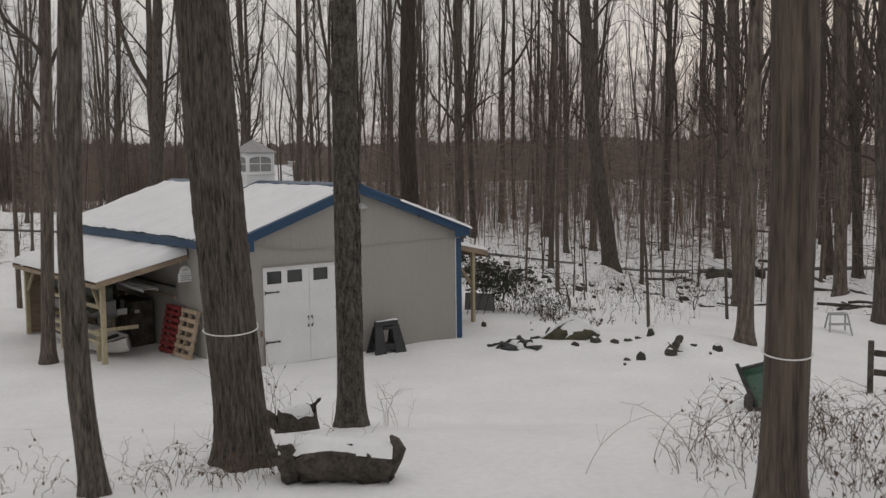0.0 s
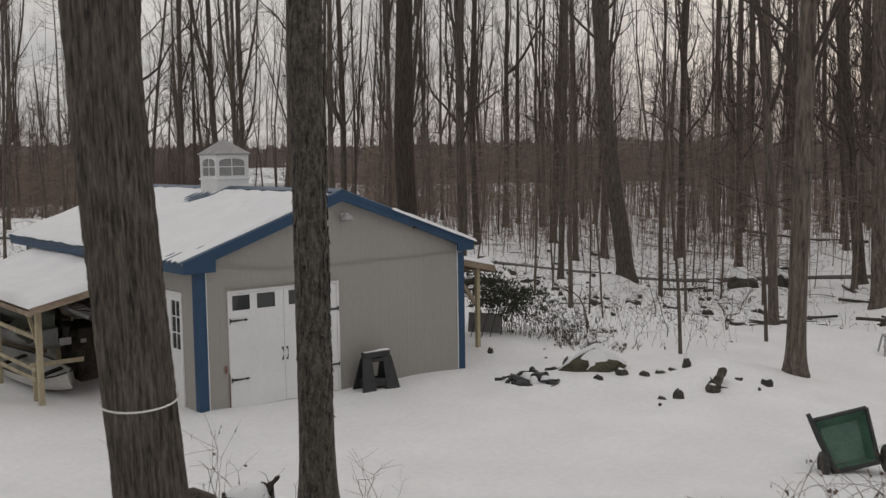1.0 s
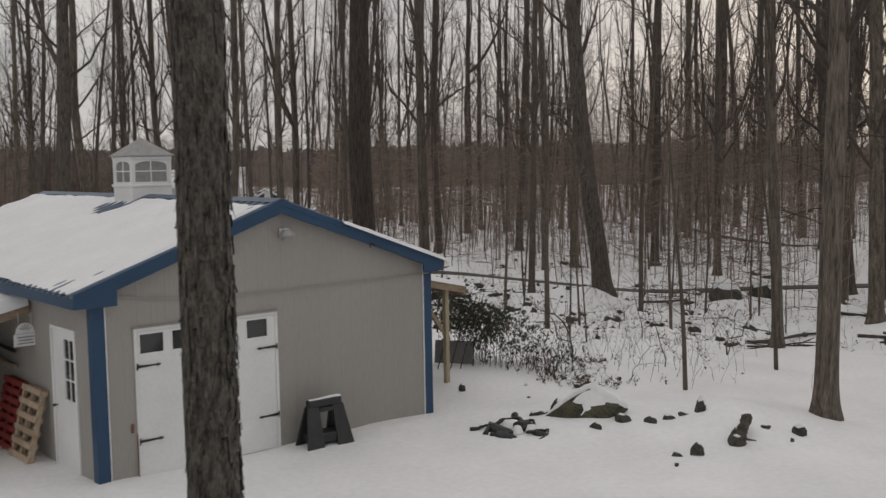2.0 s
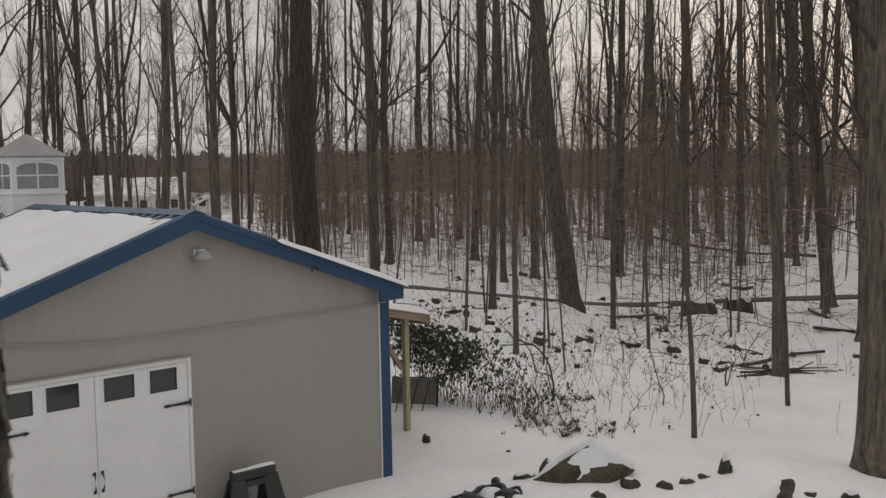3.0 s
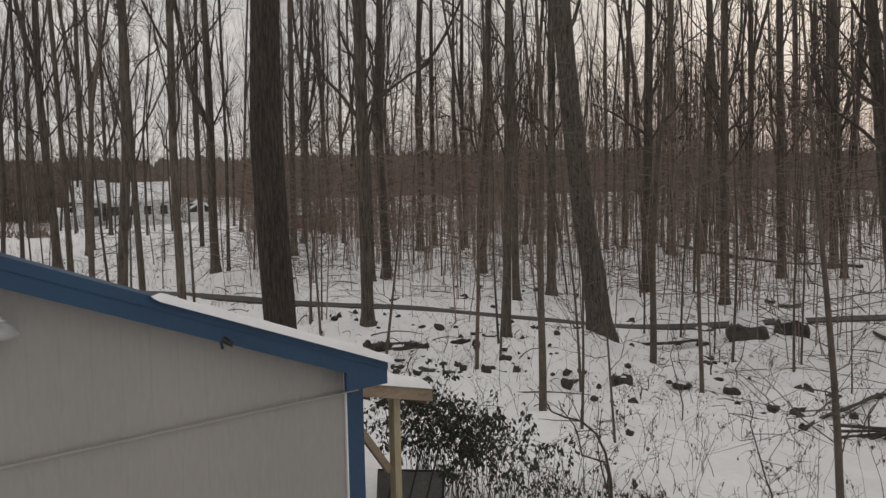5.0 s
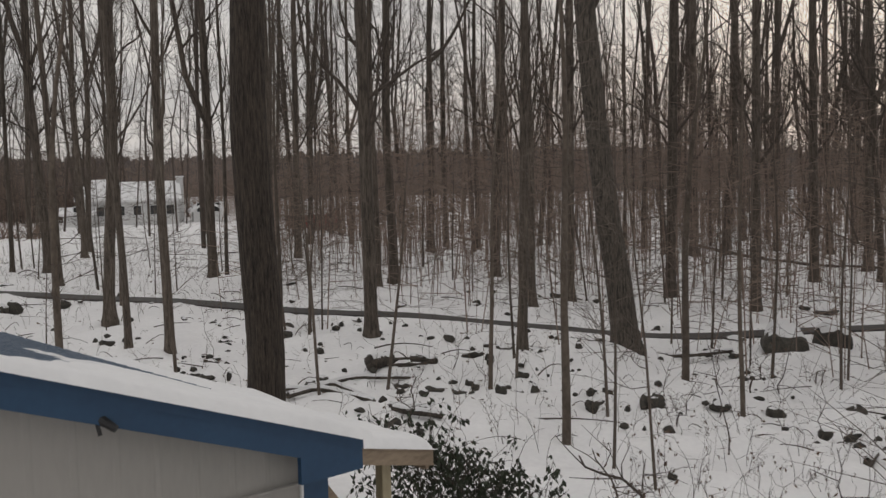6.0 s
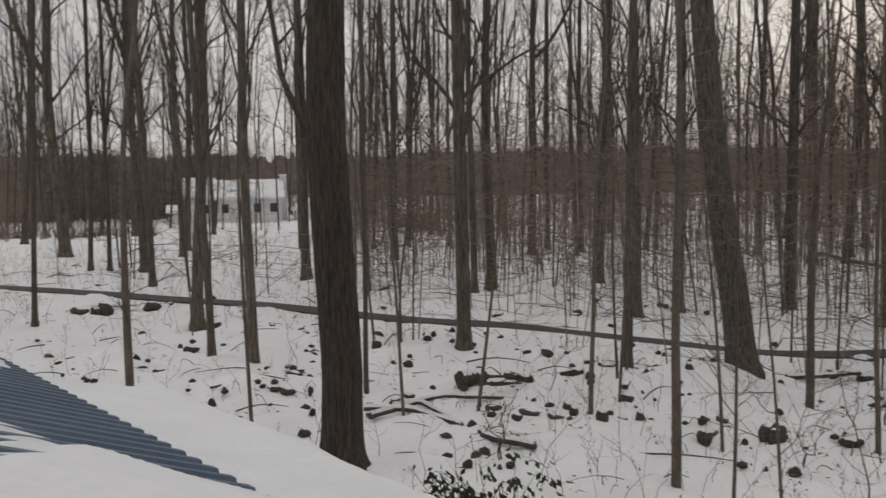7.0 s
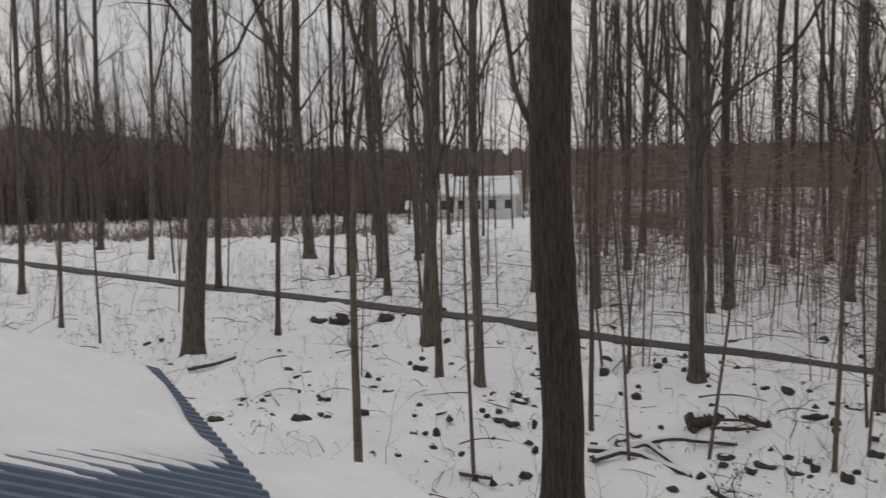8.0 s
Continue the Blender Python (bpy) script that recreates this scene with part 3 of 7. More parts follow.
g.box(0.0, a, 0.02, 0.045, b, gz0).box(0.0, a, gz1, 0.045, b, SIDE_TOP - 0.055).box(0.0, a, gz0, 0.045, ga, gz1).box(0.0, gb, gz0, 0.045, b, gz1)
part("door_leaf", g, WHITE, sd)
part("door_pane", Geo().box(0.02, ga + 0.001, gz0 + 0.001, 0.026, gb - 0.001, gz1 - 0.001), GLASS, sd, "dark glass with white bars")
for k in range(1, 3):
    z = gz0 + (gz1 - gz0) * k / 3
    part("glazing_bar", Geo().box(0.006, ga, z - 0.012, 0.019, gb, z + 0.012), WHITE, sd)
part("glazing_bar", Geo().box(0.007, (ga + gb) / 2 - 0.012, gz0, 0.0185, (ga + gb) / 2 + 0.012, gz1), WHITE, sd)
g = Geo().tube([(-0.002, b - 0.07, 0.98), (-0.05, b - 0.07, 0.98)], 0.013, 8).tube([(-0.05, b - 0.07, 0.98), (-0.075, b - 0.07, 0.98)], [0.028, 0.02], 10)
part("door_knob", g, BLACK_IRON, sd)

# cupola on the ridge
CX, CY, CH = XM + 0.08, 5.1, 0.395
cup = new("cupola")
cup.parent = garage
cup["label"] = "white cupola with arched windows and a grey roof"
g = Geo()
g.box(CX - CH - 0.03, CY - CH - 0.03, 3.72, CX + CH + 0.03, CY + CH + 0.03, 4.28, bevel=0.01)
g.box(CX - CH - 0.055, CY - CH - 0.055, 4.26, CX + CH + 0.055, CY + CH + 0.055, 4.315, bevel=0.01)
part("cupola_base", g, WHITE, cup)
g = Geo()
for sx in (-1, 1):
    for sy in (-1, 1):
        g.box(CX + sx * CH - 0.03, CY + sy * CH - 0.03, 4.31, CX + sx * CH + 0.03, CY + sy * CH + 0.03, 4.82, bevel=0.006)
g.box(CX - CH - 0.04, CY - CH - 0.04, 4.8, CX + CH + 0.04, CY + CH + 0.04, 4.86, bevel=0.01)
part("cupola_post", g, WHITE, cup)
for k in range(4):
    m = pose(CX, CY, 0, 0, 0, 90 * k)
    f = Geo()
    h = CH - 0.03
    f.box(-h, -CH - 0.012, 4.31, h, -CH + 0.018, 4.36, m).box(-h, -CH - 0.012, 4.36, -h + 0.035, -CH + 0.018, 4.8, m).box(h - 0.035, -CH - 0.012, 4.36, h, -CH + 0.018, 4.8, m)
    f.box(-0.012, -CH - 0.008, 4.36, 0.012, -CH + 0.014, 4.8, m).box(-h + 0.035, -CH - 0.006, 4.56, h - 0.035, -CH + 0.012, 4.582, m)
    arch = []
    hw = h - 0.034
    for q in range(13):
        u = -hw + 2 * hw * q / 12
        arch.append((u, 4.69 + 0.075 * (1 - (u / hw) ** 2) ** 0.5))
    for p, q in zip(arch, arch[1:]):
        v = [(p[0], -CH - 0.01, p[1]), (q[0], -CH - 0.01, q[1]), (q[0], -CH - 0.01, 4.8), (p[0], -CH - 0.01, 4.8), (p[0], -CH + 0.016, p[1]), (q[0], -CH + 0.016, q[1]), (q[0], -CH + 0.016, 4.8), (p[0], -CH + 0.016, 4.8)]
        f.add([tuple(m @ Vector(w)) for w in v], [(0, 1, 2, 3), (7, 6, 5, 4), (0, 4, 5, 1), (1, 5, 6, 2), (2, 6, 7, 3), (3, 7, 4, 0)])
    win = part("cupola_window", f, WHITE, cup)
    part("cupola_pane", Geo().box(-h + 0.02, -CH + 0.004, 4.34, h - 0.02, -CH + 0.009, 4.79, m), PALE_PANE, win, "opaque pane with daylight painted in as grey")
g = Geo()
e, z0, za = CH + 0.075, 4.862, 5.24
ring = []
for r_, z_ in ((1.0, z0), (1.0, z0 + 0.02), (0.7, z0 + 0.125), (0.4, z0 + 0.235), (0.05, za - 0.015)):
    ring.append([(CX - e * r_, CY - e * r_, z_), (CX + e * r_, CY - e * r_, z_), (CX + e * r_, CY + e * r_, z_), (CX - e * r_, CY + e * r_, z_)])
vv = [p for r_ in ring for p in r_] + [(CX, CY, za)]
ff = [(0, 1, 2, 3)] + [(i * 4 + j, i * 4 + (j + 1) % 4, i * 4 + 4 + (j + 1) % 4, i * 4 + 4 + j) for i in range(4) for j in range(4)] + [(16 + j, 16 + (j + 1) % 4, 20) for j in range(4)]
part("cupola_roof", g.add(vv, ff), SHINGLE, cup, "grey hipped cupola roof")

# flood light, small camera, cable on the gable
lamp_ = new("flood_light")
lamp_.parent = garage
lamp_["label"] = "white twin flood light under the gable"
part("lamp_plate", Geo().box(3.15, -0.04, 3.5, 3.29, -0.013, 3.62, bevel=0.008), WHITE, lamp_)
f = Geo().tube([(3.22, -0.04, 3.55), (3.22, -0.12, 3.55)], 0.025, 8)
f.tube([(3.22, -0.12, 3.6), (3.22, -0.13, 3.57), (3.22, -0.14, 3.52), (3.22, -0.145, 3.48)], [0.04, 0.09, 0.13, 0.135], 14)
part("lamp_head", f, GREY_PLASTIC, lamp_, "", True)
part("snow_cap", Geo().tube([(3.22, -0.12, 3.605), (3.22, -0.12, 3.62)], [0.06, 0.02], 10), ROOF_SNOW, lamp_)
f = Geo().tube([(4.88, -0.16, 3.36), (4.88, -0.17, 3.27)], 0.012, 6)
f.tube([(4.84, -0.15, 3.3), (4.88, -0.19, 3.27), (4.92, -0.25, 3.23)], [0.022, 0.028, 0.02], 8)
f.tube([(4.8, -0.16, 3.34), (4.85, -0.18, 3.28), (4.86, -0.2, 3.2)], 0.011, 6)
part("gable_camera", f, BLACK_IRON, garage, "small dark bracket hanging under the rake")
xs = np.linspace(0.03, 6.3, 40)
sag = 2.83 - 0.235 * np.sin(np.clip((xs - 0.03) / 2.4, 0, 1) * np.pi / 2) + 0.03 * np.clip((xs - 2.4) / 3.9, 0, 1)
part("wall_cable", Geo().tube(np.stack([xs, np.full_like(xs, -0.032), sag], -1), 0.011, 6), SIDING, garage, "pale cable sagging along the gable wall")
g = Geo()
g.box(0.06, -0.05, 2.8, 0.2, -0.022, 2.83)
part("cable_clip", g, WHITE, garage)


# ---- lean-tos ----
def shed_roof(parent, x_wall, z_wall, x_out, z_out, y0, y1, deck, edge, label_edge):
    """A single-pitch roof of boards on rafters with its rim boards; outlines run in xz."""
    n = (z_out - z_wall) / (x_out - x_wall)
    a, b = (x_wall, z_wall), (x_out, z_out)
    g = Geo().prism([a, b, (b[0], b[1] + 0.03), (a[0], a[1] + 0.03)], "y", y0, y1)
    part("roof_deck", g, deck, parent)
    for y in (y0, y1 - 0.04):
        g = Geo().prism([(a[0], a[1] - 0.12), (b[0], b[1] - 0.12), (b[0], b[1] - 0.002), (a[0], a[1] - 0.002)], "y", y + 0.002, y + 0.038)
        part("rim_board", g, edge, parent, label_edge)
    s_ = 1 if x_out > x_wall else -1
    p, q = sorted((x_out - s_ * 0.06, x_out - s_ * 0.02))
    part("eave_beam", Geo().box(p, y0 + 0.04, z_out - 0.15, q, y1 - 0.04, z_out - 0.03 - 0.02), edge, parent)
    k = y0 + 0.6
    while k < y1 - 0.3:
        g = Geo().prism([(a[0], a[1] - 0.1), (b[0] - s_ * 0.06, b[1] - 0.1), (b[0] - s_ * 0.06, b[1] - 0.002), (a[0], a[1] - 0.002)], "y", k, k + 0.04)
        part("rafter", g, edge, parent)
        k += 0.8
    return n


boat_shed = thing("boat_shelter", 0, 0, 0, "open lean-to of pale timber posts with snow on its roof", "shelter")
LX, LZ0, LZ1, LY0, LY1 = -2.25, 2.44, 1.95, 2.5, 8.9
shed_roof(boat_shed, -0.03, LZ0, LX, LZ1, LY0, LY1, OLD_PINE, OLD_PINE, "brown board edge")
for y in (2.85, 5.7, 8.55):
    part("post", Geo().beam((-2.0, y, -0.3), (-2.0, y, 1.88), 0.11, 0.11), PINE, boat_shed, "pale squared timber post")
part("brace", Geo().beam((-2.0, 2.95, 1.2), (-2.0, 3.55, 1.83), 0.07, 0.05), PINE, boat_shed)
part("brace", Geo().beam((-2.0, 8.45, 1.2), (-2.0, 7.85, 1.83), 0.07, 0.05), PINE, boat_shed)
part("post", Geo().beam((-0.9, 5.2, -0.3), (-0.9, 5.2, 2.15), 0.09, 0.09), PINE, boat_shed)
part("rear_panel", Geo().box(-1.95, 8.76, -0.2, -0.05, 8.81, 1.8), OLD_PINE, boat_shed, "weathered boards closing the back")


def lean_snow(parent, x_wall, z_wall, x_out, z_out, y0, y1, seed, thick=0.1):
    xs, ys = np.linspace(x_wall, x_out, 34), np.linspace(y0 - 0.03, y1 + 0.03, 90)
    X, Y = np.meshgrid(xs, ys)
    base = z_wall + (z_out - z_wall) * (X - x_wall) / (x_out - x_wall) + 0.032
    d = thick + 0.014 * smooth_noise(X.shape, 14, seed)
    rim = ease(0, 0.13, np.abs(X - x_out)) * ease(0, 0.12, Y - y0 + 0.03) * ease(0, 0.12, y1 + 0.03 - Y)
    d = d + 0.1 * ease(1.0, 0.1, np.abs(X - x_wall)) * (thick > 0.11)
    d = d * np.sqrt(rim) - 0.012 * (rim < 0.02)
    part("snow_cover", Geo().sheet(np.stack([X, Y, base + d], -1)), ROOF_SNOW, parent, "thick rounded snow on the roof", True)


lean_snow(boat_shed, -0.05, LZ0, LX - 0.03, LZ1, LY0, LY1, 21, 0.13)

side_shed = thing("side_shelter", 0, 0, 0, "small open lean-to on one timber post with a snowy roof", "shelter")
SX, SZ0, SZ1, SY0, SY1 = 8.62, 2.5, 2.0, 1.5, 7.25
shed_roof(side_shed, W + 0.03, SZ0, SX, SZ1, SY0, SY1, OLD_PINE, OLD_PINE, "brown board edge")
for y in (1.75, 4.4, 7.0):
    part("post", Geo().beam((8.25, y, -0.3), (8.25, y, 2.0), 0.1, 0.1), PINE, side_shed, "squared timber post")
part("brace", Geo().beam((8.2, 1.8, 1.1), (7.4, 1.8, 2.16), 0.06, 0.09), OLD_PINE, side_shed)
lean_snow(side_shed, W + 0.04, SZ0, SX + 0.03, SZ1, SY0, SY1, 22, 0.1)


# ---- under the boat shelter ----
def hull(length, beam, depth, rocker, flat, turned=False):
    """A hull's shell along y: open above, with thickness."""
    us = np.linspace(0, 1, 17)
    rows_ = []
    for u in us:
        k = 1 - abs(2 * u - 1) ** flat
        w, rise = beam / 2 * max(k, 0.02) ** 0.6, rocker * (2 * u - 1) ** 4
        sec = []
        for a in np.linspace(-90, 90, 13):
            sec.append((w * np.sin(np.radians(a)) * (1.0), length * (u - 0.5), depth * (1 - abs(np.cos(np.radians(a))) ** 0.55) + rise * 1.0))
        rows_.append(sec)
    outer = np.array(rows_)
    inner = outer * np.array([0.93, 0.985, 1.0]) + np.array([0, 0, 0.02])
    inner[:, 0, 2], inner[:, -1, 2] = outer[:, 0, 2], outer[:, -1, 2]
    g = Geo().sheet(outer).sheet(inner)
    return g, outer


def boat(name, label, x, y, z, turn, tilt, length, beam, depth, mat, rim_mat):
    ob = thing(name, x, y, z, label, "boat", "boats under the shelter", turn)
    ob.matrix_world = pose(x, y, z, 0, tilt, turn)
    g, o = hull(length, beam, depth, 0.16, 2.4)
    part("hull", g, mat, ob, "", True)
    for side in (0, -1):
        part("gunwale", Geo().tube(o[:, side], 0.02, 6), rim_mat, ob)
    for yy in (-length * 0.22, length * 0.22):
        part("thwart", Geo().box(-beam * 0.42, yy - 0.09, depth - 0.1, beam * 0.42, yy + 0.09, depth - 0.06), rim_mat, ob)
    return ob


boat("jon_boat", "dark grey-green rowing boat stored on a timber rack", -1.35, 5.9, 0.78, 2, 0, 4.2, 1.15, 0.42, BOAT_GREY, BLACK_PLASTIC)
boat("canoe", "pale canoe lying low on the snow under the rack", -1.45, 5.3, 0.06, 4, -14, 4.6, 0.8, 0.36, CANOE_WHITE, BLACK_PLASTIC)
boat("overturned_canoe", "dark green canoe upside down on the upper rack", -1.25, 6.2, 1.78, 1, 180, 4.0, 0.85, 0.38, BOAT_GREEN, BOAT_GREEN)

rack = thing("boat_rack", -1.35, 5.3, 0, "pale timber rack with rails holding boats", "rack")
for x in (-0.62, 0.62):
    for y in ((-2.0, 1.6) if x < 0 else (1.6,)):
        part("upright", Geo().beam((x, y, -0.2), (x, y, 0.78 if x < 0 else 1.35), 0.06, 0.09), PINE, rack)
for y in (-2.0, 1.6):
    part("cross_rail", Geo().beam((-0.7, y, 0.73), (0.35 if y < 0 else 0.7, y, 0.73), 0.05, 0.09), PINE, rack)
for z in (0.42, 0.62):
    part("side_rail", Geo().beam((-0.66, -2.2, z + 0.05), (-0.66, 2.0, z), 0.03, 0.09), PINE, rack)
part("upper_rail", Geo().beam((0.62, -0.6, 1.36), (0.62, 2.0, 1.36), 0.05, 0.09), PINE, rack)
part("upper_rail", Geo().beam((-0.62, -2.1, 1.3), (-0.62, 2.0, 1.3), 0.05, 0.09), PINE, rack)

tarp = thing("tarp", -1.3, 5.4, 1.2, "olive tarp heaped over gear in the boat", "tarp")
X, Y = np.meshgrid(np.linspace(-0.55, 0.55, 22), np.linspace(-1.3, 1.3, 40))
Z = 0.3 * np.exp(-((X / 0.4) ** 2 + (Y / 0.9) ** 2) ** 2) + 0.05 * smooth_noise(X.shape, 4, 8)
part("sheet", Geo().sheet(np.stack([X, Y, Z - 0.05], -1)), TARP, tarp, "", True)

ladder = thing("ladder", 0, 0, 0, "pale extension ladder lying along the upper rack", "ladder")
for x in (-0.98, -0.62):
    part("rail", Geo().beam((x, 2.95, 1.62), (x, 6.4, 1.72), 0.03, 0.08), GREY_PLASTIC, ladder)
for k in range(11):
    y = 3.1 + k * 0.3
    part("rung", Geo().tube([(-0.97, y, 1.625 + (y - 2.95) * 0.029), (-0.63, y, 1.625 + (y - 2.95) * 0.029)], 0.016, 6), GREY_PLASTIC, ladder)

plate = thing("tag_plate", -1.2, 3.76, 0.98, "white tag plate on the boat's transom", "plate")
part("face", Geo().box(-0.12, -0.006, 0.0, 0.12, 0.006, 0.15, bevel=0.003), GREY_PLASTIC, plate)
plate2 = copy_thing(plate, pose(-0.82, 3.78, 0.98) @ Matrix.Diagonal((0.5, 1, 0.55, 1)))


def pallet(name, x, y, label, mat, lean, n_slats):
    ob = thing(name, x, y, 0, label, "pallet", "pallets against the wall")
    ob.matrix_world = pose(x, y, 0.0, 0, lean, 0) @ Matrix.Diagonal((1.0, 0.8, 1.0, 1))
    for k in range(3):
        yy = -0.48 + k * 0.48
        part("stringer", Geo().box(0.02, yy - 0.04, 0.0, 0.1, yy + 0.04, 1.18, bevel=0.006), mat, ob)
    for k in range(n_slats):
        z = 0.04 + k * (1.06 / (n_slats - 1))
        for xx in (-0.004, 0.104):
            part("slat", Geo().box(xx, -0.53, z - 0.0, xx + 0.02, 0.53, z + 0.095, bevel=0.004), mat, ob)
    return ob


pallet("pallet", -0.42, 2.3, "bare wooden pallet leaning on the garage wall", PALLET_WOOD, 14, 6)
pallet("red_pallet", -0.38, 3.2, "red-painted pallet leaning on the garage wall", RED_PAINT, 12, 8)
locker = thing("dark_cabinet", -0.35, 5.3, 0, "dark brown cabinet against the garage wall", "cabinet")
part("body", Geo().box(-0.3, -0.7, -0.05, 0.3, 0.7, 1.15, bevel=0.01), LOG_WOOD, locker)
for k in (-0.35, 0.35):
    part("door", Geo().box(-0.325, k - 0.33, 0.03, -0.301, k + 0.33, 1.1, bevel=0.004), LOG_WOOD, locker)
for k, z in enumerate((1.35, 1.62)):
    pole = thing("stored_pole", -0.08, 3.2, z, "dark pole stored along the wall under the roof", "pole", "poles on the wall")
    part("shaft", Geo().tube([(0, 0, 0.0), (-0.06, 2.4, 0.05), (-0.02, 5.2, 0.02)], 0.035, 8), BLACK_PLASTIC if k else OLD_PINE, pole)

sign = thing("hanging_sign", -0.15, 2.42, 1.86, "white sign with an arched top hanging from the shelter", "sign")
outline = [(-0.16, 0.16)] + [(-0.14 * math.cos(radians(a)), 0.2 + 0.13 * math.sin(radians(a))) for a in range(0, 181, 15)] + [(0.16, 0.16)]
part("arch", Geo().prism(outline, "y", -0.012, 0.012), WHITE, sign)
part("board", Geo().box(-0.18, -0.014, -0.05, 0.18, 0.014, 0.15, bevel=0.004), WHITE, sign)
for z, w in ((0.1, 0.13), (0.05, 0.11), (0.0, 0.13)):
    part("lettering", Geo().box(-w, -0.019, z - 0.012, w, -0.0145, z + 0.012), GREY_PLASTIC, sign, "grey bar in place of unreadable writing")
for k in range(5):
    a = radians(30 + 30 * k)
    part("ray", Geo().beam((0.03 * math.cos(a), -0.016, 0.2 + 0.03 * math.sin(a)), (0.11 * math.cos(a), -0.016, 0.2 + 0.11 * math.sin(a)), 0.006, 0.014, 0.0), GREY_PLASTIC, sign)
for x in (-0.1, 0.1):
    part("cord", Geo().tube([(x, 0, 0.3), (x, 0, 0.5)], 0.004, 5), ROPE_WHITE, sign)

# ---- under the side shelter ----
board = thing("panel_stand", 9.7, 3.1, 0, "dark board on thin black legs beside the shelter", "stand")
board.matrix_world = pose(9.52, 2.88, on_land(9.52, 2.88), 0, 3, -42)
part("panel", Geo().box(-0.5, -0.02, 0.06, 0.36, 0.02, 0.55, pose(0, 0, 0, -12), bevel=0.006), GREY_PANEL, board)
part("edge_strip", Geo().box(0.362, -0.025, 0.0, 0.395, 0.025, 0.57, pose(0, 0, 0, -12), bevel=0.004), BLACK_PLASTIC, board, "black edge strip")
part("edge_strip", Geo().box(-0.5, -0.025, 0.552, 0.36, 0.025, 0.575, pose(0, 0, 0, -12), bevel=0.004), BLACK_PLASTIC, board, "black edge strip")
for x in (-0.3, -0.02, 0.2):
    part("leg", Geo().tube([(x + 0.1, 0.0, 0.9), (x - 0.12, -0.3, -0.05)], 0.013, 6), BLACK_IRON, board)
trestle = thing("metal_trestle", 7.5, 2.4, 0, "black metal folding frame under the shelter", "trestle")
for a, b in (((-0.1, 0, 0), (0.35, 0.1, 1.25)), ((0.75, 0, 0), (0.25, 0.1, 1.25)), ((-0.1, 0.9, 0), (0.35, 0.8, 1.25)), ((0.75, 0.9, 0), (0.25, 0.8, 1.25)), ((0.3, 0.0, 1.2), (0.3, 0.9, 1.2)), ((0.0, 0, 0.3), (0.65, 0.0, 0.3)), ((-0.08, 0, 0.05), (0.72, 0.9, 0.5)), ((0.72, 0, 0.06), (0.0, 0.9, 0.5))):
    part("bar", Geo().tube([a, b], 0.016, 6), BLACK_IRON, trestle)

# ---- sawhorse ----
horse = thing("sawhorse", 3.9, -0.42, on_land(3.9, -0.42) - 0.03, "black plastic sawhorse with snow on top", "sawhorse")
horse.matrix_world = pose(3.66, -0.42, on_land(3.66, -0.42) - 0.03, 0, 0, -4) @ Matrix.Diagonal((1.0, 1.0, 1.1, 1))
part("top_beam", Geo().box(-0.31, -0.07, 0.62, 0.31, 0.07, 0.74, bevel=0.02), BLACK_PLASTIC, horse)
for sy in (-1, 1):
    for sx in (-1, 1):
        g = Geo()
        a_, b_ = sx * 0.33, sx * 0.13
        lo, li = sx * 0.44, sx * 0.13
        y0, y1 = sy * 0.06, sy * 0.24
        q = [(a_, y0, 0.64), (b_, y0, 0.64), (li, y1, 0.0), (lo, y1, 0.0)]
        th = np.array([0, -sy * 0.045, 0])
        v = [np.array(p) for p in q] + [np.array(p) + th for p in q]
        part("leg", g.add(v, [(0, 1, 2, 3), (7, 6, 5, 4), (0, 4, 5, 1), (1, 5, 6, 2), (2, 6, 7, 3), (3, 7, 4, 0)]), BLACK_PLASTIC, horse)
    part("cross_bar", Geo().box(-0.125, sorted((sy * 0.085, sy * 0.06))[0], 0.55, 0.125, sorted((sy * 0.085, sy * 0.06))[1], 0.615), BLACK_PLASTIC, horse)
part("tray", Geo().box(-0.33, -0.17, 0.1, 0.33, 0.17, 0.24, bevel=0.015), BLACK_PLASTIC, horse)
X, Y = np.meshgrid(np.linspace(-0.3, 0.3, 18), np.linspace(-0.055, 0.055, 8))
part("snow_cap", Geo().sheet(np.stack([X, Y, 0.738 + 0.03 * np.sqrt(np.clip(1 - (Y / 0.056) ** 2, 0, 1)) * (0.6 + 0.4 * np.sin(X * 9))], -1)), ROOF_SNOW, horse, "thin snow", True)


# ---- trees ----
def wander(rng, n, size):
    """A smooth random wobble that starts at nothing."""
    a = np.cumsum(rng.normal(0, 1, (n, 2)), 0)
    for _ in range(3):
        a[1:-1] = (a[:-2] + 2 * a[1:-1] + a[2:]) / 4
    a -= a[0]
    return a * size / max(1e-6, np.abs(a).max())


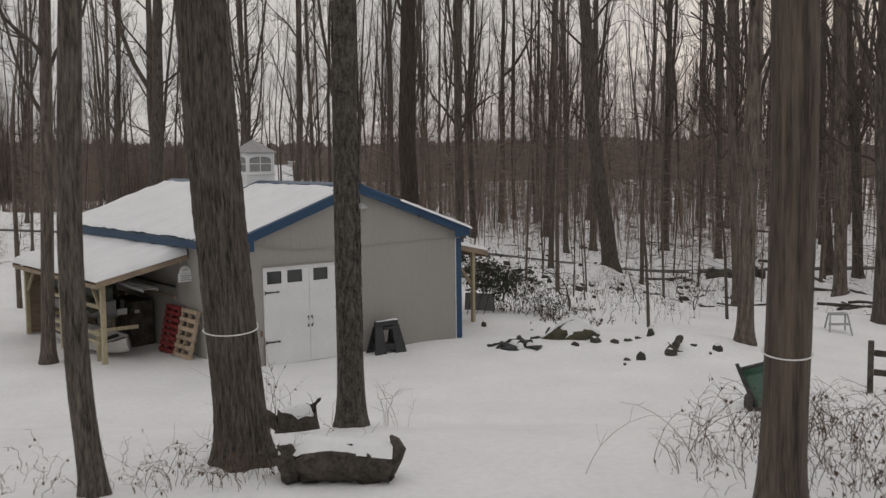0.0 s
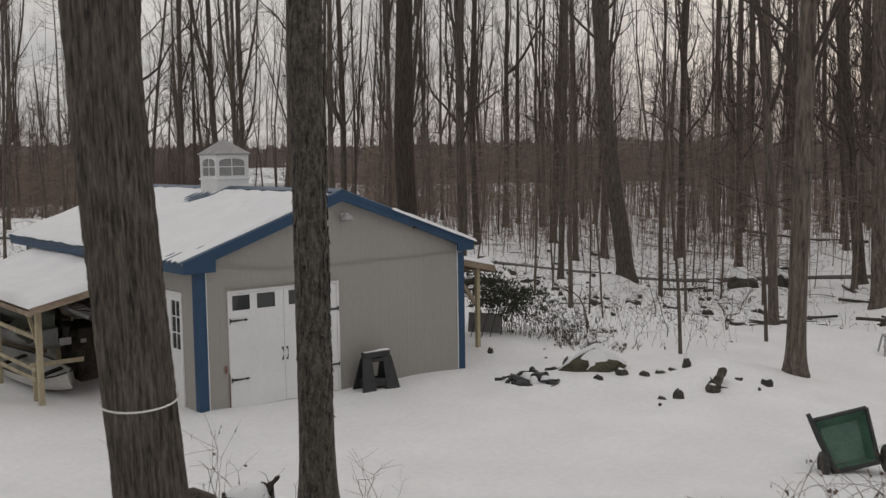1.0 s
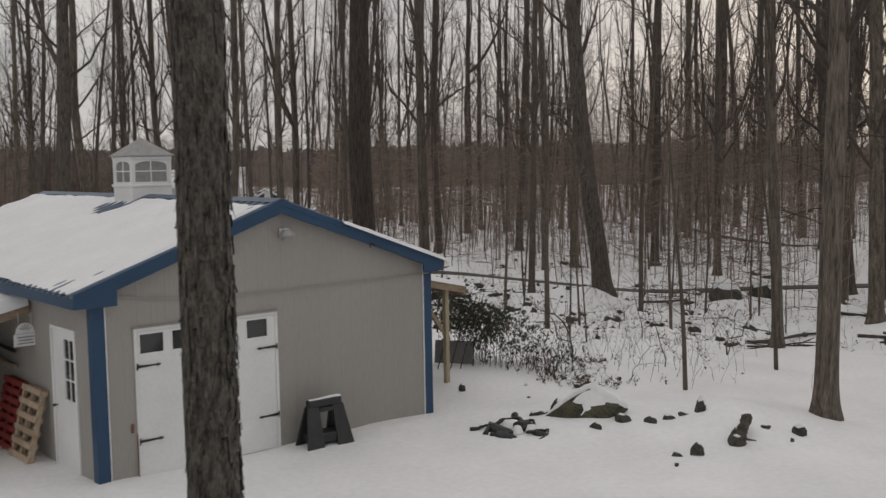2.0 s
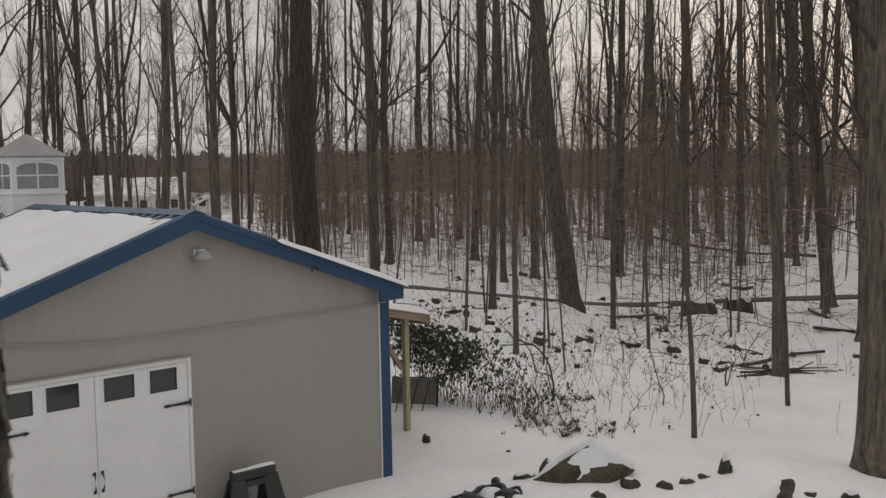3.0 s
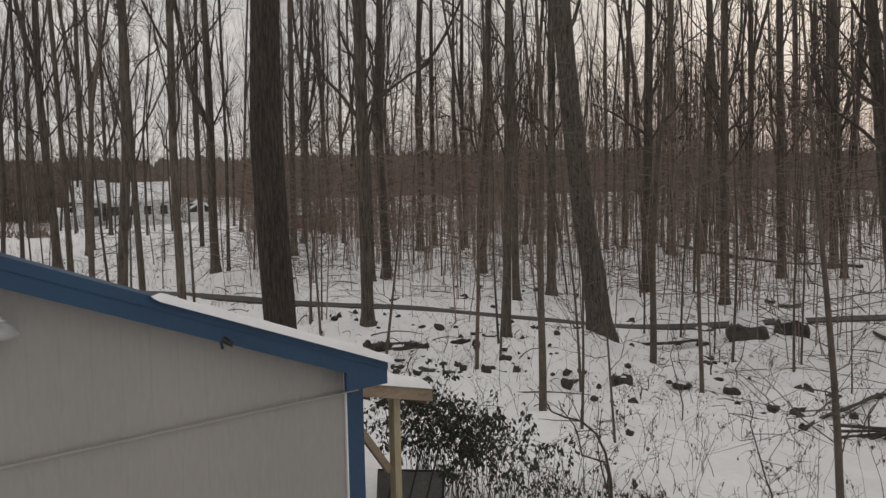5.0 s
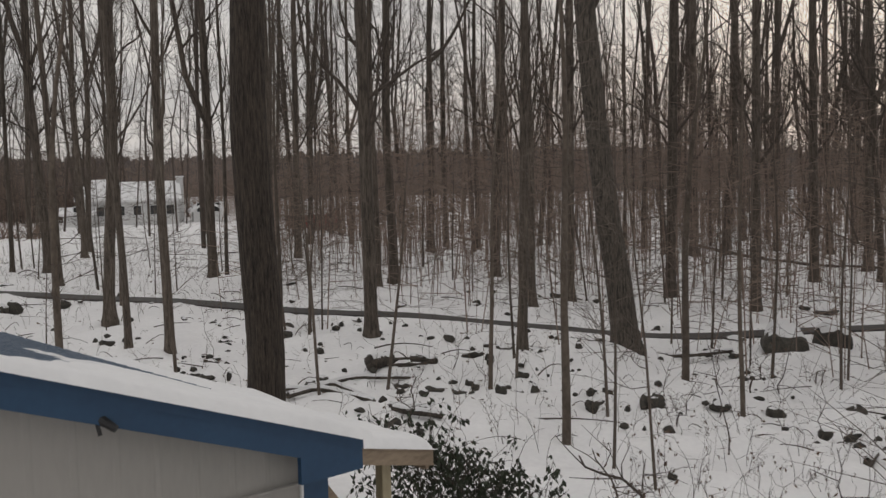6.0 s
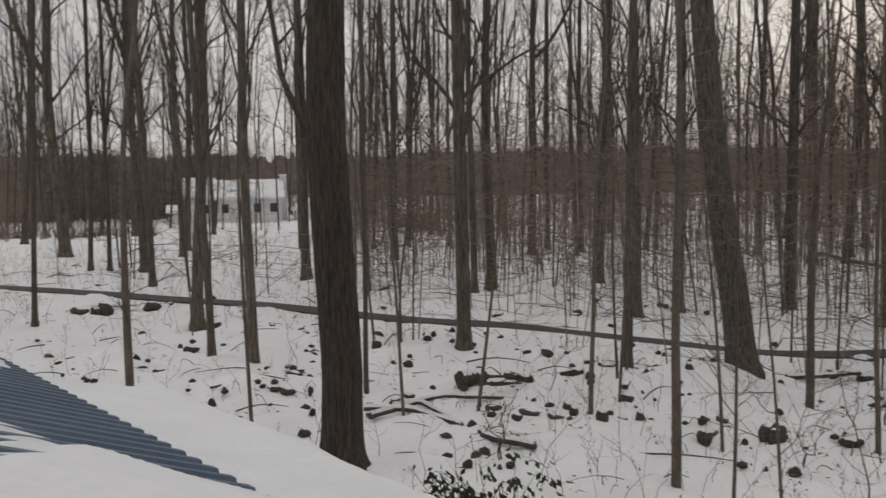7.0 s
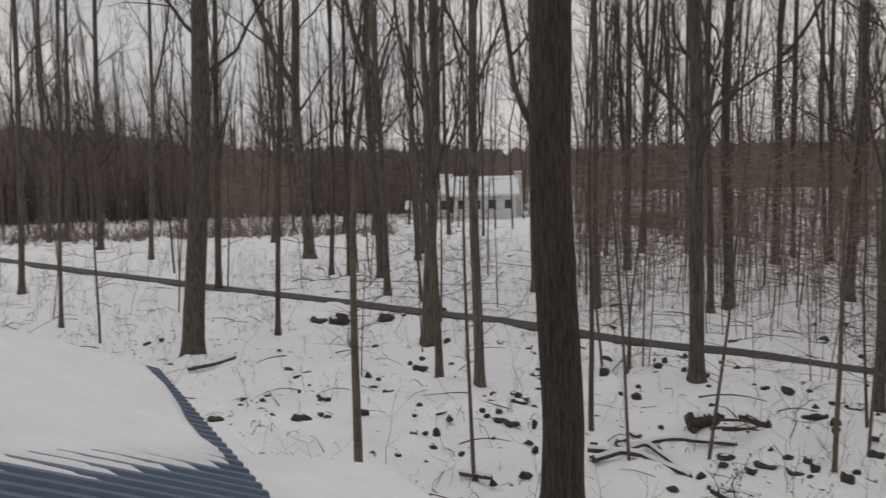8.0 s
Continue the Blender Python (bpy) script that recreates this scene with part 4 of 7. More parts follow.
def branch(g, rng, at, way, length, r0, level, sides, shares, rise=0.12):
    """A branch that bends upwards, with its own twigs."""
    n = (6, 4, 1)[min(level, 2)]
    pts, d = [np.array(at, float)], np.array(way, float)
    for _ in range(n):
        d = d + rng.normal(0, 0.17 + 0.05 * level, 3) + np.array([0, 0, rise if level == 0 else 0.05])
        d /= np.linalg.norm(d)
        pts.append(pts[-1] + d * length / n)
    pts = np.array(pts)
    rad = r0 * np.linspace(1, 0.3, n + 1)
    g.tube(pts, rad, sides[min(level, 2)], cap=False)
    if level >= len(shares):
        return
    for k in range(shares[level]):
        u = rng.uniform(0.18, 1.0)
        i = min(n - 1, int(u * n))
        p = pts[i] + (pts[i + 1] - pts[i]) * (u * n - i)
        f = pts[i + 1] - pts[i]
        f /= np.linalg.norm(f)
        side = rng.normal(0, 1, 3)
        side -= f * (side @ f)
        side /= np.linalg.norm(side) + 1e-9
        w = f * rng.uniform(0.6, 1.0) + side * rng.uniform(0.4, 0.8) + np.array([0, 0, 0.14])
        branch(g, rng, p, w / np.linalg.norm(w), length * rng.uniform(0.35, 0.62), max(0.0045, r0 * (1 - 0.6 * u) * 0.45), level + 1, sides, shares)


def trunk_line(rng, H, n, wob):
    z = np.concatenate([[-0.5, -0.1, 0.0, 0.12, 0.3, 0.6], np.linspace(1.0, H, n)])
    w = wander(rng, len(z), wob)
    w = w * ease(0.3, 7.0, z)[:, None]
    return np.stack([w[:, 0], w[:, 1], z], -1)


def radius_at(z, r, H, flare):
    z = np.maximum(z, 0)
    return r * (1 - 0.62 * (z / H) ** 1.1) + flare * r * np.exp(-z / 0.3)


def tree(name, seed, H, r, crown, limbs, label, group, wob=0.35, fork=0.0, shares=(7, 6), reach=1.0, bark=None, sides=12, low=0, spread=0.42, arm=None):
    """A leafless tree at the origin: trunk and crown. arm: height, run and rise of one long bowed limb."""
    rng = np.random.default_rng(seed)
    ob = thing(name, 0, 0, 0, label, "tree", group)
    line = trunk_line(rng, H, 18, wob)
    rad = radius_at(line[:, 2], r, H, 0.55)
    g = Geo().tube(line, rad, sides, cap=False)
    stems = [line]
    if fork:
        i = int(np.searchsorted(line[:, 2], fork))
        a = rng.uniform(0, 6.28)
        p = [line[i] - (0, 0, 0.25)]
        d = np.array([spread * math.cos(a), spread * math.sin(a), 1.0])
        for _ in range(8):
            p.append(p[-1] + d * (H - fork) / 8 * 0.9)
            d = d * np.array([0.72, 0.72, 1.0]) + rng.normal(0, 0.06, 3)
        g.tube(np.array(p), rad[i] * np.linspace(0.78, 0.25, 9), 8, cap=False)
        stems.append(np.array(p))
    if arm:
        z0, run, rise_ = arm
        p0 = np.array([np.interp(z0, line[:, 2], line[:, 0]), np.interp(z0, line[:, 2], line[:, 1]), z0])
        t = np.linspace(0, 1, 9)
        p = p0 + np.stack([0.775 * run * t, -0.632 * run * t, rise_ * (0.25 * t + 0.75 * t ** 1.7)], -1)
        g.tube(p, float(radius_at(np.array(z0), r, H, 0)) * np.linspace(0.75, 0.4, 9), 8, cap=False)
        stems.append(p)
    part("trunk", g, bark or BARK, ob, "", True)
    c = Geo()
    turn = rng.uniform(0, 6.28)
    for k in range(limbs):
        z = crown + (H * 0.86 - crown) * ((k + rng.uniform(0, 1)) / limbs) ** 1.5
        turn += 2.4 + rng.normal(0, 0.4)
        use = stems[-1] if len(stems) > 1 and k % 2 == 0 and stems[-1][0, 2] < z < stems[-1][-1, 2] else line
        p = np.array([np.interp(z, use[:, 2], use[:, 0]), np.interp(z, use[:, 2], use[:, 1]), z])
        up = 0.55 + 0.7 * rng.random() + 0.4 * (z - crown) / (H - crown)
        d = np.array([math.cos(turn), math.sin(turn), up])
        ln = reach * (4.4 - 2.0 * (z - crown) / (H - crown)) * rng.uniform(0.55, 1.2)
        branch(c, rng, p, d / np.linalg.norm(d), ln, (0.16 + 0.16 * rng.random()) * float(radius_at(np.array(z), r, H, 0)) + 0.012, 0, (5, 3, 3), shares)
    for k in range(low):
        z = rng.uniform(2.5, crown + 1.5)
        a = rng.uniform(0, 6.28)
        d = np.array([math.cos(a), math.sin(a), rng.uniform(-0.15, 0.3)])
        p = np.array([np.interp(z, line[:, 2], line[:, 0]), np.interp(z, line[:, 2], line[:, 1]), z])
        branch(c, rng, p, d / np.linalg.norm(d), reach * rng.uniform(0.9, 2.4), 0.013, 1, (5, 3, 3), (0, 6))
    part("crown", c, TWIG, ob, "bare branches", True)
    return ob


def leaning(x, y, sx, sy, turn, r_scale, z_scale=1.0, sink=0.0):
    """Where a tree stands: its lean is the run of its top over each metre of height."""
    up = Vector((sx, sy, 1.0)).normalized()
    q = Vector((0, 0, 1)).rotation_difference(up).to_matrix().to_4x4()
    return Matrix.Translation((x, y, on_land(x, y) - sink)) @ q @ pose(0, 0, 0, 0, 0, turn) @ Matrix.Diagonal((r_scale, r_scale, z_scale, 1))


def repeat(ob, m):
    """A copy of ob at m, whatever ob's own scale."""
    return copy_thing(ob, m @ Matrix.Diagonal((1 / ob.scale.x, 1 / ob.scale.y, 1 / ob.scale.z, 1)))


WOODS = "bare trees of the woods"
kinds = [
    tree("tree", 101, 29, 0.25, 5.5, 17, "tall leafless tree with furrowed grey-brown bark", WOODS, 0.3, reach=1.1, low=6),
    tree("tree", 102, 27, 0.25, 6.0, 17, "leafless tree with a forked upper trunk", WOODS, 0.45, fork=9.0, reach=1.1, low=6),
    tree("tree", 103, 29, 0.25, 6.0, 16, "slender leafless tree with a slightly crooked trunk", WOODS, 0.6, reach=1.1, low=8),
    tree("tree", 104, 26, 0.25, 6.0, 17, "leafless tree forking into two upright stems", WOODS, 0.4, fork=6.5, reach=1.1, low=6, spread=0.55),
    tree("tree", 105, 28, 0.25, 5.5, 17, "leafless tree with long drooping low twigs", WOODS, 0.45, fork=11.0, reach=1.1, low=10),
    tree("tree", 106, 26, 0.25, 7.5, 15, "leafless tree with one long limb bowing outwards", WOODS, 0.3, reach=1.1, low=3, arm=(12.2, 3.2, 5.0)),
]
for k in kinds:
    k.matrix_world = pose(0, -300, -40)
used = [False] * len(kinds)


def plant(kind, x, y, sx, sy, dia, turn, z_scale=1.0, label=""):
    m = leaning(x, y, sx, sy, turn, dia / 0.5 / 1.1, z_scale)
    if used[kind]:
        ob = repeat(kinds[kind], m)
    else:
        ob = kinds[kind]
        ob.matrix_world = m
        used[kind] = True
    if label:
        ob["label"] = label
    return ob


plant(0, 21.82, 18.72, 0.005, -0.004, 0.44, 20)
plant(1, 22.0, 43.3, -0.015, 0.012, 0.48, 70)
plant(2, 19.74, 36.59, -0.014, 0.006, 0.3, 40)
plant(2, 17.93, 28.07, 0.003, -0.002, 0.43, 130)
plant(2, 15.88, 22.48, -0.004, 0.003, 0.24, 10, 0.8)
plant(4, 16.53, 21.26, 0.008, -0.007, 0.31, 200)
plant(3, 25.77, 34.54, -0.022, 0.02, 0.46, 300)
plant(0, 33.82, 39.62, 0.013, -0.011, 0.4, 120)
plant(2, 30.76, 28.18, 0.009, -0.008, 0.45, 250)
plant(1, 28.57, 26.57, 0.007, -0.003, 0.29, 33)
plant(4, 25.52, 29.41, -0.009, 0.004, 0.26, 91)
plant(0, 39.08, 30.21, 0.024, -0.022, 0.52, 210, label="leafless tree with reddish-brown bark")
plant(0, 24.47, 15.0, 0.018, -0.016, 0.3, 310)
plant(2, 32.3, 21.61, -0.028, 0.026, 0.33, 140)
plant(0, 39.06, 19.85, 0.004, -0.004, 0.5, 165)
plant(0, 38.76, 15.69, 0.005, -0.004, 0.42, 65)
plant(0, 34.94, 21.96, 0.004, -0.004, 0.44, 155)
plant(0, 37.69, 8.05, -0.064, 0.052, 0.62, 333)
plant(2, 37.35, 6.3, -0.041, 0.033, 0.58, 20)
plant(2, 35.6, 7.2, 0.0, 0.0, 0.3, 115)
plant(0, 30.65, 3.39, -0.012, 0.01, 0.62, 290)
plant(4, 25.7, -1.15, 0.01, 0.0, 0.6, 215)
plant(2, 21.21, -3.46, -0.025, 0.02, 0.48, 77)
plant(0, 11.72, -4.9, 0.011, -0.009, 0.46, 140, label="leafless tree at the edge of the clearing")
plant(4, 18.6, 0.2, -0.012, 0.012, 0.33, 199)
plant(1, 21.63, 54.31, -0.01, 0.02, 0.72, 44)
plant(2, 5.75, 46.0, 0.035, -0.015, 0.32, 71)
plant(4, 6.87, 37.6, 0.03, -0.012, 0.18, 99)
plant(0, 14.0, 43.2, 0.02, -0.01, 0.34, 180)
plant(2, 13.65, 31.5, 0.03, -0.014, 0.2, 222)
plant(0, -2.95, 3.9, 0.022, -0.018, 0.34, 261)
# trees further back, between the lane and the thicket
plant(2, 20.65, 44.29, 0.02, -0.018, 0.24, 5)
plant(4, 32.98, 74.17, 0.012, -0.01, 0.44, 110)
plant(1, 28.69, 53.85, 0.012, -0.012, 0.4, 200)
plant(2, 25.89, 33.63, 0.004, -0.004, 0.18, 60, 0.8)
plant(1, 40.23, 47.53, 0.05, -0.045, 0.36, 15)
plant(3, 42.55, 46.24, 0.015, -0.013, 0.28, 150)
plant(5, 47.43, 44.09, 0.004, -0.004, 0.54, 0)
plant(2, 51.06, 46.43, 0.006, -0.005, 0.31, 260)
plant(1, 52.29, 44.56, -0.004, 0.004, 0.38, 320)
plant(0, 55.92, 42.17, 0.07, -0.065, 0.38, 75)
plant(0, 55.06, 29.16, 0.01, -0.01, 0.6, 25)
plant(2, 57.12, 28.2, -0.013, 0.012, 0.66, 130)
plant(4, 60.71, 26.88, -0.004, 0.004, 0.49, 95)
plant(0, 46.65, 17.29, -0.005, 0.005, 0.48, 82)
plant(3, 59.76, 23.02, -0.014, 0.013, 0.48, 180)
plant(0, 52.31, 17.34, -0.014, 0.013, 0.54, 222)
plant(2, 48.58, 15.06, -0.013, 0.012, 0.36, 310)
plant(1, 57.87, 34.78, 0.013, -0.012, 0.44, 285)
plant(3, 56.64, 35.41, 0.007, -0.007, 0.3, 45)
plant(4, 37.94, 48.5, 0.02, -0.02, 0.25, 35)
plant(2, 36.58, 45.73, 0.022, -0.02, 0.23, 190)
plant(1, 8.67, 79.72, 0.015, -0.008, 0.43, 125)
plant(3, 10.11, 81.7, 0.02, -0.01, 0.5, 12)
plant(0, 11.47, 70.29, 0.03, -0.014, 0.5, 100)
plant(1, 13.5, 60.7, 0.03, -0.014, 0.34, 230)
plant(0, 12.82, 41.94, 0.02, -0.01, 0.32, 290)
plant(2, 23.28, 68.61, 0.03, -0.015, 0.48, 170)
plant(4, 20.05, 45.2, 0.02, -0.01, 0.26, 345)
plant(1, 26.86, 50.32, 0.003, -0.001, 0.38, 65)
plant(3, 43.56, 51.97, 0.02, -0.011, 0.37, 205)

# more of the woods between and beyond
rng = np.random.default_rng(77)
taken = [(o.matrix_world.translation.x, o.matrix_world.translation.y) for o in bpy.data.objects if o.name.startswith("tree") and o.parent is None]


def free_spot(x, y, gap):
    return min((x - a) ** 2 + (y - b) ** 2 for a, b in taken) > gap and abs(np.interp(x, rp[:, 0], rp[:, 1]) - y) > 2.0


def scatter(n, az0, az1, d0, d1, dia0, dia1, gap):
    """Trees strewn over a sector seen from behind the garage."""
    count = 0
    while count < n:
        az, d = radians(rng.uniform(az0, az1)), rng.uniform(d0, d1)
        x, y = 3.0 + d * math.sin(az), -5.0 + d * math.cos(az)
        if not free_spot(x, y, gap):
            continue
        taken.append((x, y))
        plant(int(rng.integers(0, 5)), x, y, rng.normal(0, 0.035), rng.normal(0, 0.035), float(rng.uniform(dia0, dia1)), float(rng.uniform(0, 360)), float(rng.uniform(0.85, 1.05)))
        count += 1


scatter(9, -12, 24, 80, 115, 0.18, 0.42, 12.0)
scatter(9, 24, 52, 72, 112, 0.18, 0.45, 9.0)
scatter(11, 52, 74, 66, 104, 0.25, 0.55, 9.0)
scatter(8, 70, 92, 32, 60, 0.3, 0.55, 9.0)
scatter(13, -32, -6, 26, 75, 0.18, 0.45, 6.0)
# unseen trees added behind the camera; they only block sky light over the clearing
for k in range(14):
    a = radians(150 + k * 17)
    plant(k % 5, -10 + 26 * math.cos(a), -20 + 26 * math.sin(a) - 4, 0, 0, 0.4, k * 50)


# ---- near trees, each with its own trunk ----
def near_trunk(ridges, depth, lines, r_of, H, seed, n_around=72, step=0.07, swirl=0.12):
    """A trunk with furrowed bark; lines give its centre over height."""
    rng = np.random.default_rng(seed)
    z = np.concatenate([np.arange(-0.35, 8.2, step), np.linspace(8.6, H, 14)])
    a = np.arange(n_around) * 2 * np.pi / n_around
    A, Z = np.meshgrid(a, z)
    ph = rng.uniform(0, 6.28, 6)
    crook = 0.5 * np.sin(Z * 1.9 + ph[0] + 2 * np.sin(A * 2 + ph[4])) + 0.35 * np.sin(Z * 4.7 + A * 3 + ph[1])
    furrow = np.abs(np.sin(A * ridges / 2 + crook + swirl * Z)) ** 0.6
    broken = 0.5 + 0.5 * np.sin(Z * 7.0 + 3 * np.sin(A * ridges / 3 + ph[2]) + ph[3])
    lump = 0.02 * np.sin(2 * A + Z * 0.6 + ph[5]) + 0.014 * np.sin(3 * A - Z * 0.9 + ph[1])
    root = np.exp(-np.maximum(Z, 0) / 0.28) * (0.35 + 0.16 * np.sin(A * 5 + ph[0]))
    R = r_of(Z) * (1 + lump + root) + depth * (furrow - 0.6) * (0.7 + 0.5 * broken) + rng.normal(0, depth * 0.1, Z.shape)
    cx, cy = lines(Z)
    ring = np.stack([cx + R * np.cos(A), cy + R * np.sin(A), Z], -1)
    m, n = A.shape
    g = Geo()
    f = [(i * n + j, i * n + (j + 1) % n, (i + 1) * n + (j + 1) % n, (i + 1) * n + j) for i in range(m - 1) for j in range(n)]
    return g.add(ring, f)


def own_tree(name, x, y, label, bark, ridges, depth, r0, r7, bends, seed, n_around=72, crown=9.0, H=24.0, side=(0.775, -0.632)):
    """bends: heights and the trunk's run along side at each."""
    ob = thing(name, x, y, on_land(x, y), label, "tree", "trees round the clearing")
    hs, runs = [b[0] for b in bends], [b[1] for b in bends]
    zz = np.linspace(-1, H, 250)
    ss = np.interp(zz, [-1.0, 0.0] + hs, [0.0, 0.0] + runs)
    for _ in range(12):
        ss[1:-1] = (ss[:-2] + 2 * ss[1:-1] + ss[2:]) / 4

    def shift(Z):
        s = np.interp(Z, zz, ss)
        return s * side[0], s * side[1]

    def r_of(Z):
        return np.interp(Z, [-1, 0, 1.0, 7, H], [r0, r0, r0 * 0.97, r7, r7 * 0.35])
    part("trunk", near_trunk(ridges, depth, shift, r_of, H, seed, n_around), bark, ob, "", True)
    rng = np.random.default_rng(seed)
    c = Geo()
    for k in range(12):
        z = crown + (H - crown) * 0.9 * k / 12
        a = k * 2.4
        sx, sy = shift(np.array(z))
        d = np.array([math.cos(a), math.sin(a), 0.9])
        branch(c, rng, (float(sx), float(sy), z), d / np.linalg.norm(d), 4.4 - k * 0.2, 0.07, 0, (6, 4, 3), (5, 5))
    part("crown", c, TWIG, ob, "bare branches", True)
    return ob


t1 = own_tree("tree", -6.43, -8.87, "slim leafless tree with a bowed lower trunk", BARK_RIDGED, 16, 0.01, 0.14, 0.12, [(0.5, -0.07), (1.15, -0.135), (2.05, -0.17), (2.95, -0.18), (4.4, -0.12), (5.7, -0.05), (24, 0.6)], 31, 48)
t2 = own_tree("oak_tree", -4.5, -8.8, "thick oak with deep furrowed bark and a rope tied round it", BARK_RIDGED, 40, 0.04, 0.315, 0.29, [(1.7, -0.143), (3.5, -0.26), (7, -0.46), (24, -1.0)], 32, 120)
t3 = own_tree("hickory_tree", -2.35, -7.97, "shagbark tree with loose flaking bark plates", BARK_SHAGGY, 20, 0.02, 0.185, 0.165, [(3.5, -0.01), (7, 0.01), (24, 0.1)], 33, 64)
t4 = own_tree("maple_tree", -1.2, -14.3, "thick brown tree with banded bark and a rope round it", BARK_MAPLE, 14, 0.007, 0.24, 0.235, [(1.7, 0.055), (3.5, 0.1), (7, 0.06), (24, 0.2)], 34, 72)
t5 = own_tree("oak_tree", 13.0, 10.95, "thick leafless oak with ridged bark behind the garage", BARK_DARK, 26, 0.024, 0.35, 0.31, [(1.0, 0.03), (1.8, 0.05), (2.9, 0.0), (4.3, -0.07), (5.8, -0.13), (8, -0.06), (24, 0.3)], 35, 96)
t6 = own_tree("leaning_tree", 25.55, 12.07, "thick leaning tree on a snowy mound", BARK_RIDGED, 24, 0.02, 0.37, 0.3, [(1.9, -0.2), (3.4, -0.46), (5, -0.65), (6.5, -0.82), (9.7, -1.08), (24, -2.0)], 36, 72)
t7 = own_tree("ash_tree", 10.33, 29.5, "broad-based leafless tree beside the lane", BARK_RIDGED, 22, 0.02, 0.35, 0.29, [(1.5, 0.08), (4.0, 0.3), (7.5, 0.55), (12, 0.68), (24, 1.3)], 37, 64, side=(0.91, -0.4))

# loose plates on the shagbark
rng = np.random.default_rng(9)
g = Geo()
for k in range(900):
    z, a = rng.uniform(0.3, 8.0), rng.uniform(0, 6.28)
    r = np.interp(z, [0, 7], [0.185, 0.165]) + 0.004
    w, h, lift = rng.uniform(0.008, 0.022), rng.uniform(0.06, 0.2), rng.uniform(0.004, 0.028) * rng.random()
    rows_ = []
    for u, o in ((0.0, lift * 1.3), (0.35, 0.009), (0.7, 0.005), (1.0, lift * 0.6)):
        zz_ = z + h * (u - 0.5)
        rows_.append([((r + o) * math.cos(a + s_ * w / r), (r + o) * math.sin(a + s_ * w / r), zz_) for s_ in (-1, 0, 1)])
    outer = np.array(rows_)
    g.sheet(outer).sheet(outer * np.array([0.965, 0.965, 1.0]))
part("shaggy_bark", g, BARK_SHAGGY, t3, "loose curling bark plates")


def rope_loop(x, y, z, r, sag, label):
    ob = thing("rope", x, y, on_land(x, y) + z, label, "rope", "ropes round trees")
    a = np.linspace(0, 2 * np.pi, 40)
    p = np.stack([r * np.cos(a), r * np.sin(a), sag * np.cos(a - 0.9)], -1)
    part("loop", Geo().tube(p, 0.009, 6, cap=False), ROPE_WHITE, ob)
    part("knot", Geo().tube([(r * 0.98, 0.03, sag * 0.62 - 0.03), (r + 0.025, 0.0, sag * 0.62), (r * 0.98, -0.03, sag * 0.62 + 0.03)], [0.012, 0.026, 0.012], 7), ROPE_WHITE, ob)
    return ob


rope_loop(-4.5 - 0.111, -8.8 + 0.09, 1.7, 0.336, 0.035, "white rope tied round the thick oak")
rope_loop(-1.2 + 0.043, -14.3 - 0.035, 1.75, 0.25, 0.03, "white rope tied round the brown tree")


# ---- saplings ----
def sapling(name, seed, H, r, twigs, label, group, flat=True):
    rng = np.random.default_rng(seed)
    ob = thing(name, 0, 0, 0, label, "sapling", group)
    line = trunk_line(rng, H, 10, 0.25)
    part("stem", Geo().tube(line, np.maximum(0.006, r * (1 - 0.85 * np.maximum(line[:, 2], 0) / H)), 8, cap=False), BARK_SMOOTH, ob, "", True)
    c = Geo()
    for k in range(twigs):
        z = H * (0.22 + 0.75 * k / twigs)
        a = rng.uniform(0, 6.28)
        d = np.array([math.cos(a), math.sin(a), rng.uniform(-0.05, 0.4 if flat else 0.9)])
        p = np.array([np.interp(z, line[:, 2], line[:, 0]), np.interp(z, line[:, 2], line[:, 1]), z])
        branch(c, rng, p, d / np.linalg.norm(d), rng.uniform(0.6, 1.7) * (1.1 - 0.6 * z / H), 0.008, 1, (5, 3, 3), (0, 5))
    part("crown", c, BARK_SMOOTH, ob, "fine bare twigs", True)
    return ob


YOUNG = "young understorey trees"
young = [sapling("sapling", 201, 9.5, 0.05, 44, "pale smooth-barked sapling with level twigs", YOUNG),
         sapling("sapling", 202, 7.0, 0.035, 40, "thin pale sapling with level twigs", YOUNG),
         sapling("sapling", 203, 5.0, 0.025, 16, "thin crooked bare sapling in the snow", YOUNG, False)]
young_used = [False] * 3


def plant_young(kind, x, y, sx, sy, r_scale, turn, z_scale=1.0):
    m = leaning(x, y, sx, sy, turn, r_scale, z_scale)
    if young_used[kind]:
        return repeat(young[kind], m)
    young_used[kind] = True
    young[kind].matrix_world = m
    return young[kind]


plant_young(0, -3.8, 7.2, 0.02, 0.0, 1.7, 15, 1.15)
plant_young(0, -6.4, 10.5, -0.02, 0.0, 1.8, 75, 1.2)
plant_young(0, -0.6, 14.2, 0.0, 0.02, 1.8, 160, 1.2)
plant_young(0, 3.4, 17.5, 0.0, 0.0, 1.7, 230, 1.2)
plant_young(0, 16.8, 6.9, 0.01, -0.009, 1.7, 0, 1.2)
plant_young(0, 25.3, 10.0, 0.012, -0.011, 2.2, 60, 1.2)
plant_young(0, 11.0, 15.4, 0.0, 0.0, 1.9, 130, 1.2)
plant_young(0, 16.7, 15.9, 0.0, 0.0, 1.3, 200, 1.1)
plant_young(1, 11.3, -2.1, -0.018, 0.017, 1.45, 20, 1.0)
plant_young(1, 15.7, -1.5, -0.03, 0.02, 1.5, 80, 1.0)
plant_young(1, 18.0, 13.4, 0.1, -0.08, 1.2, 140)
plant_young(2, 15.6, 4.9, 0.03, -0.02, 1.2, 10, 1.3)
plant_young(2, 14.6, 3.4, -0.05, 0.04, 1.0, 100, 1.1)
plant_young(1, 20.2, 8.6, -0.02, 0.03, 1.1, 50)
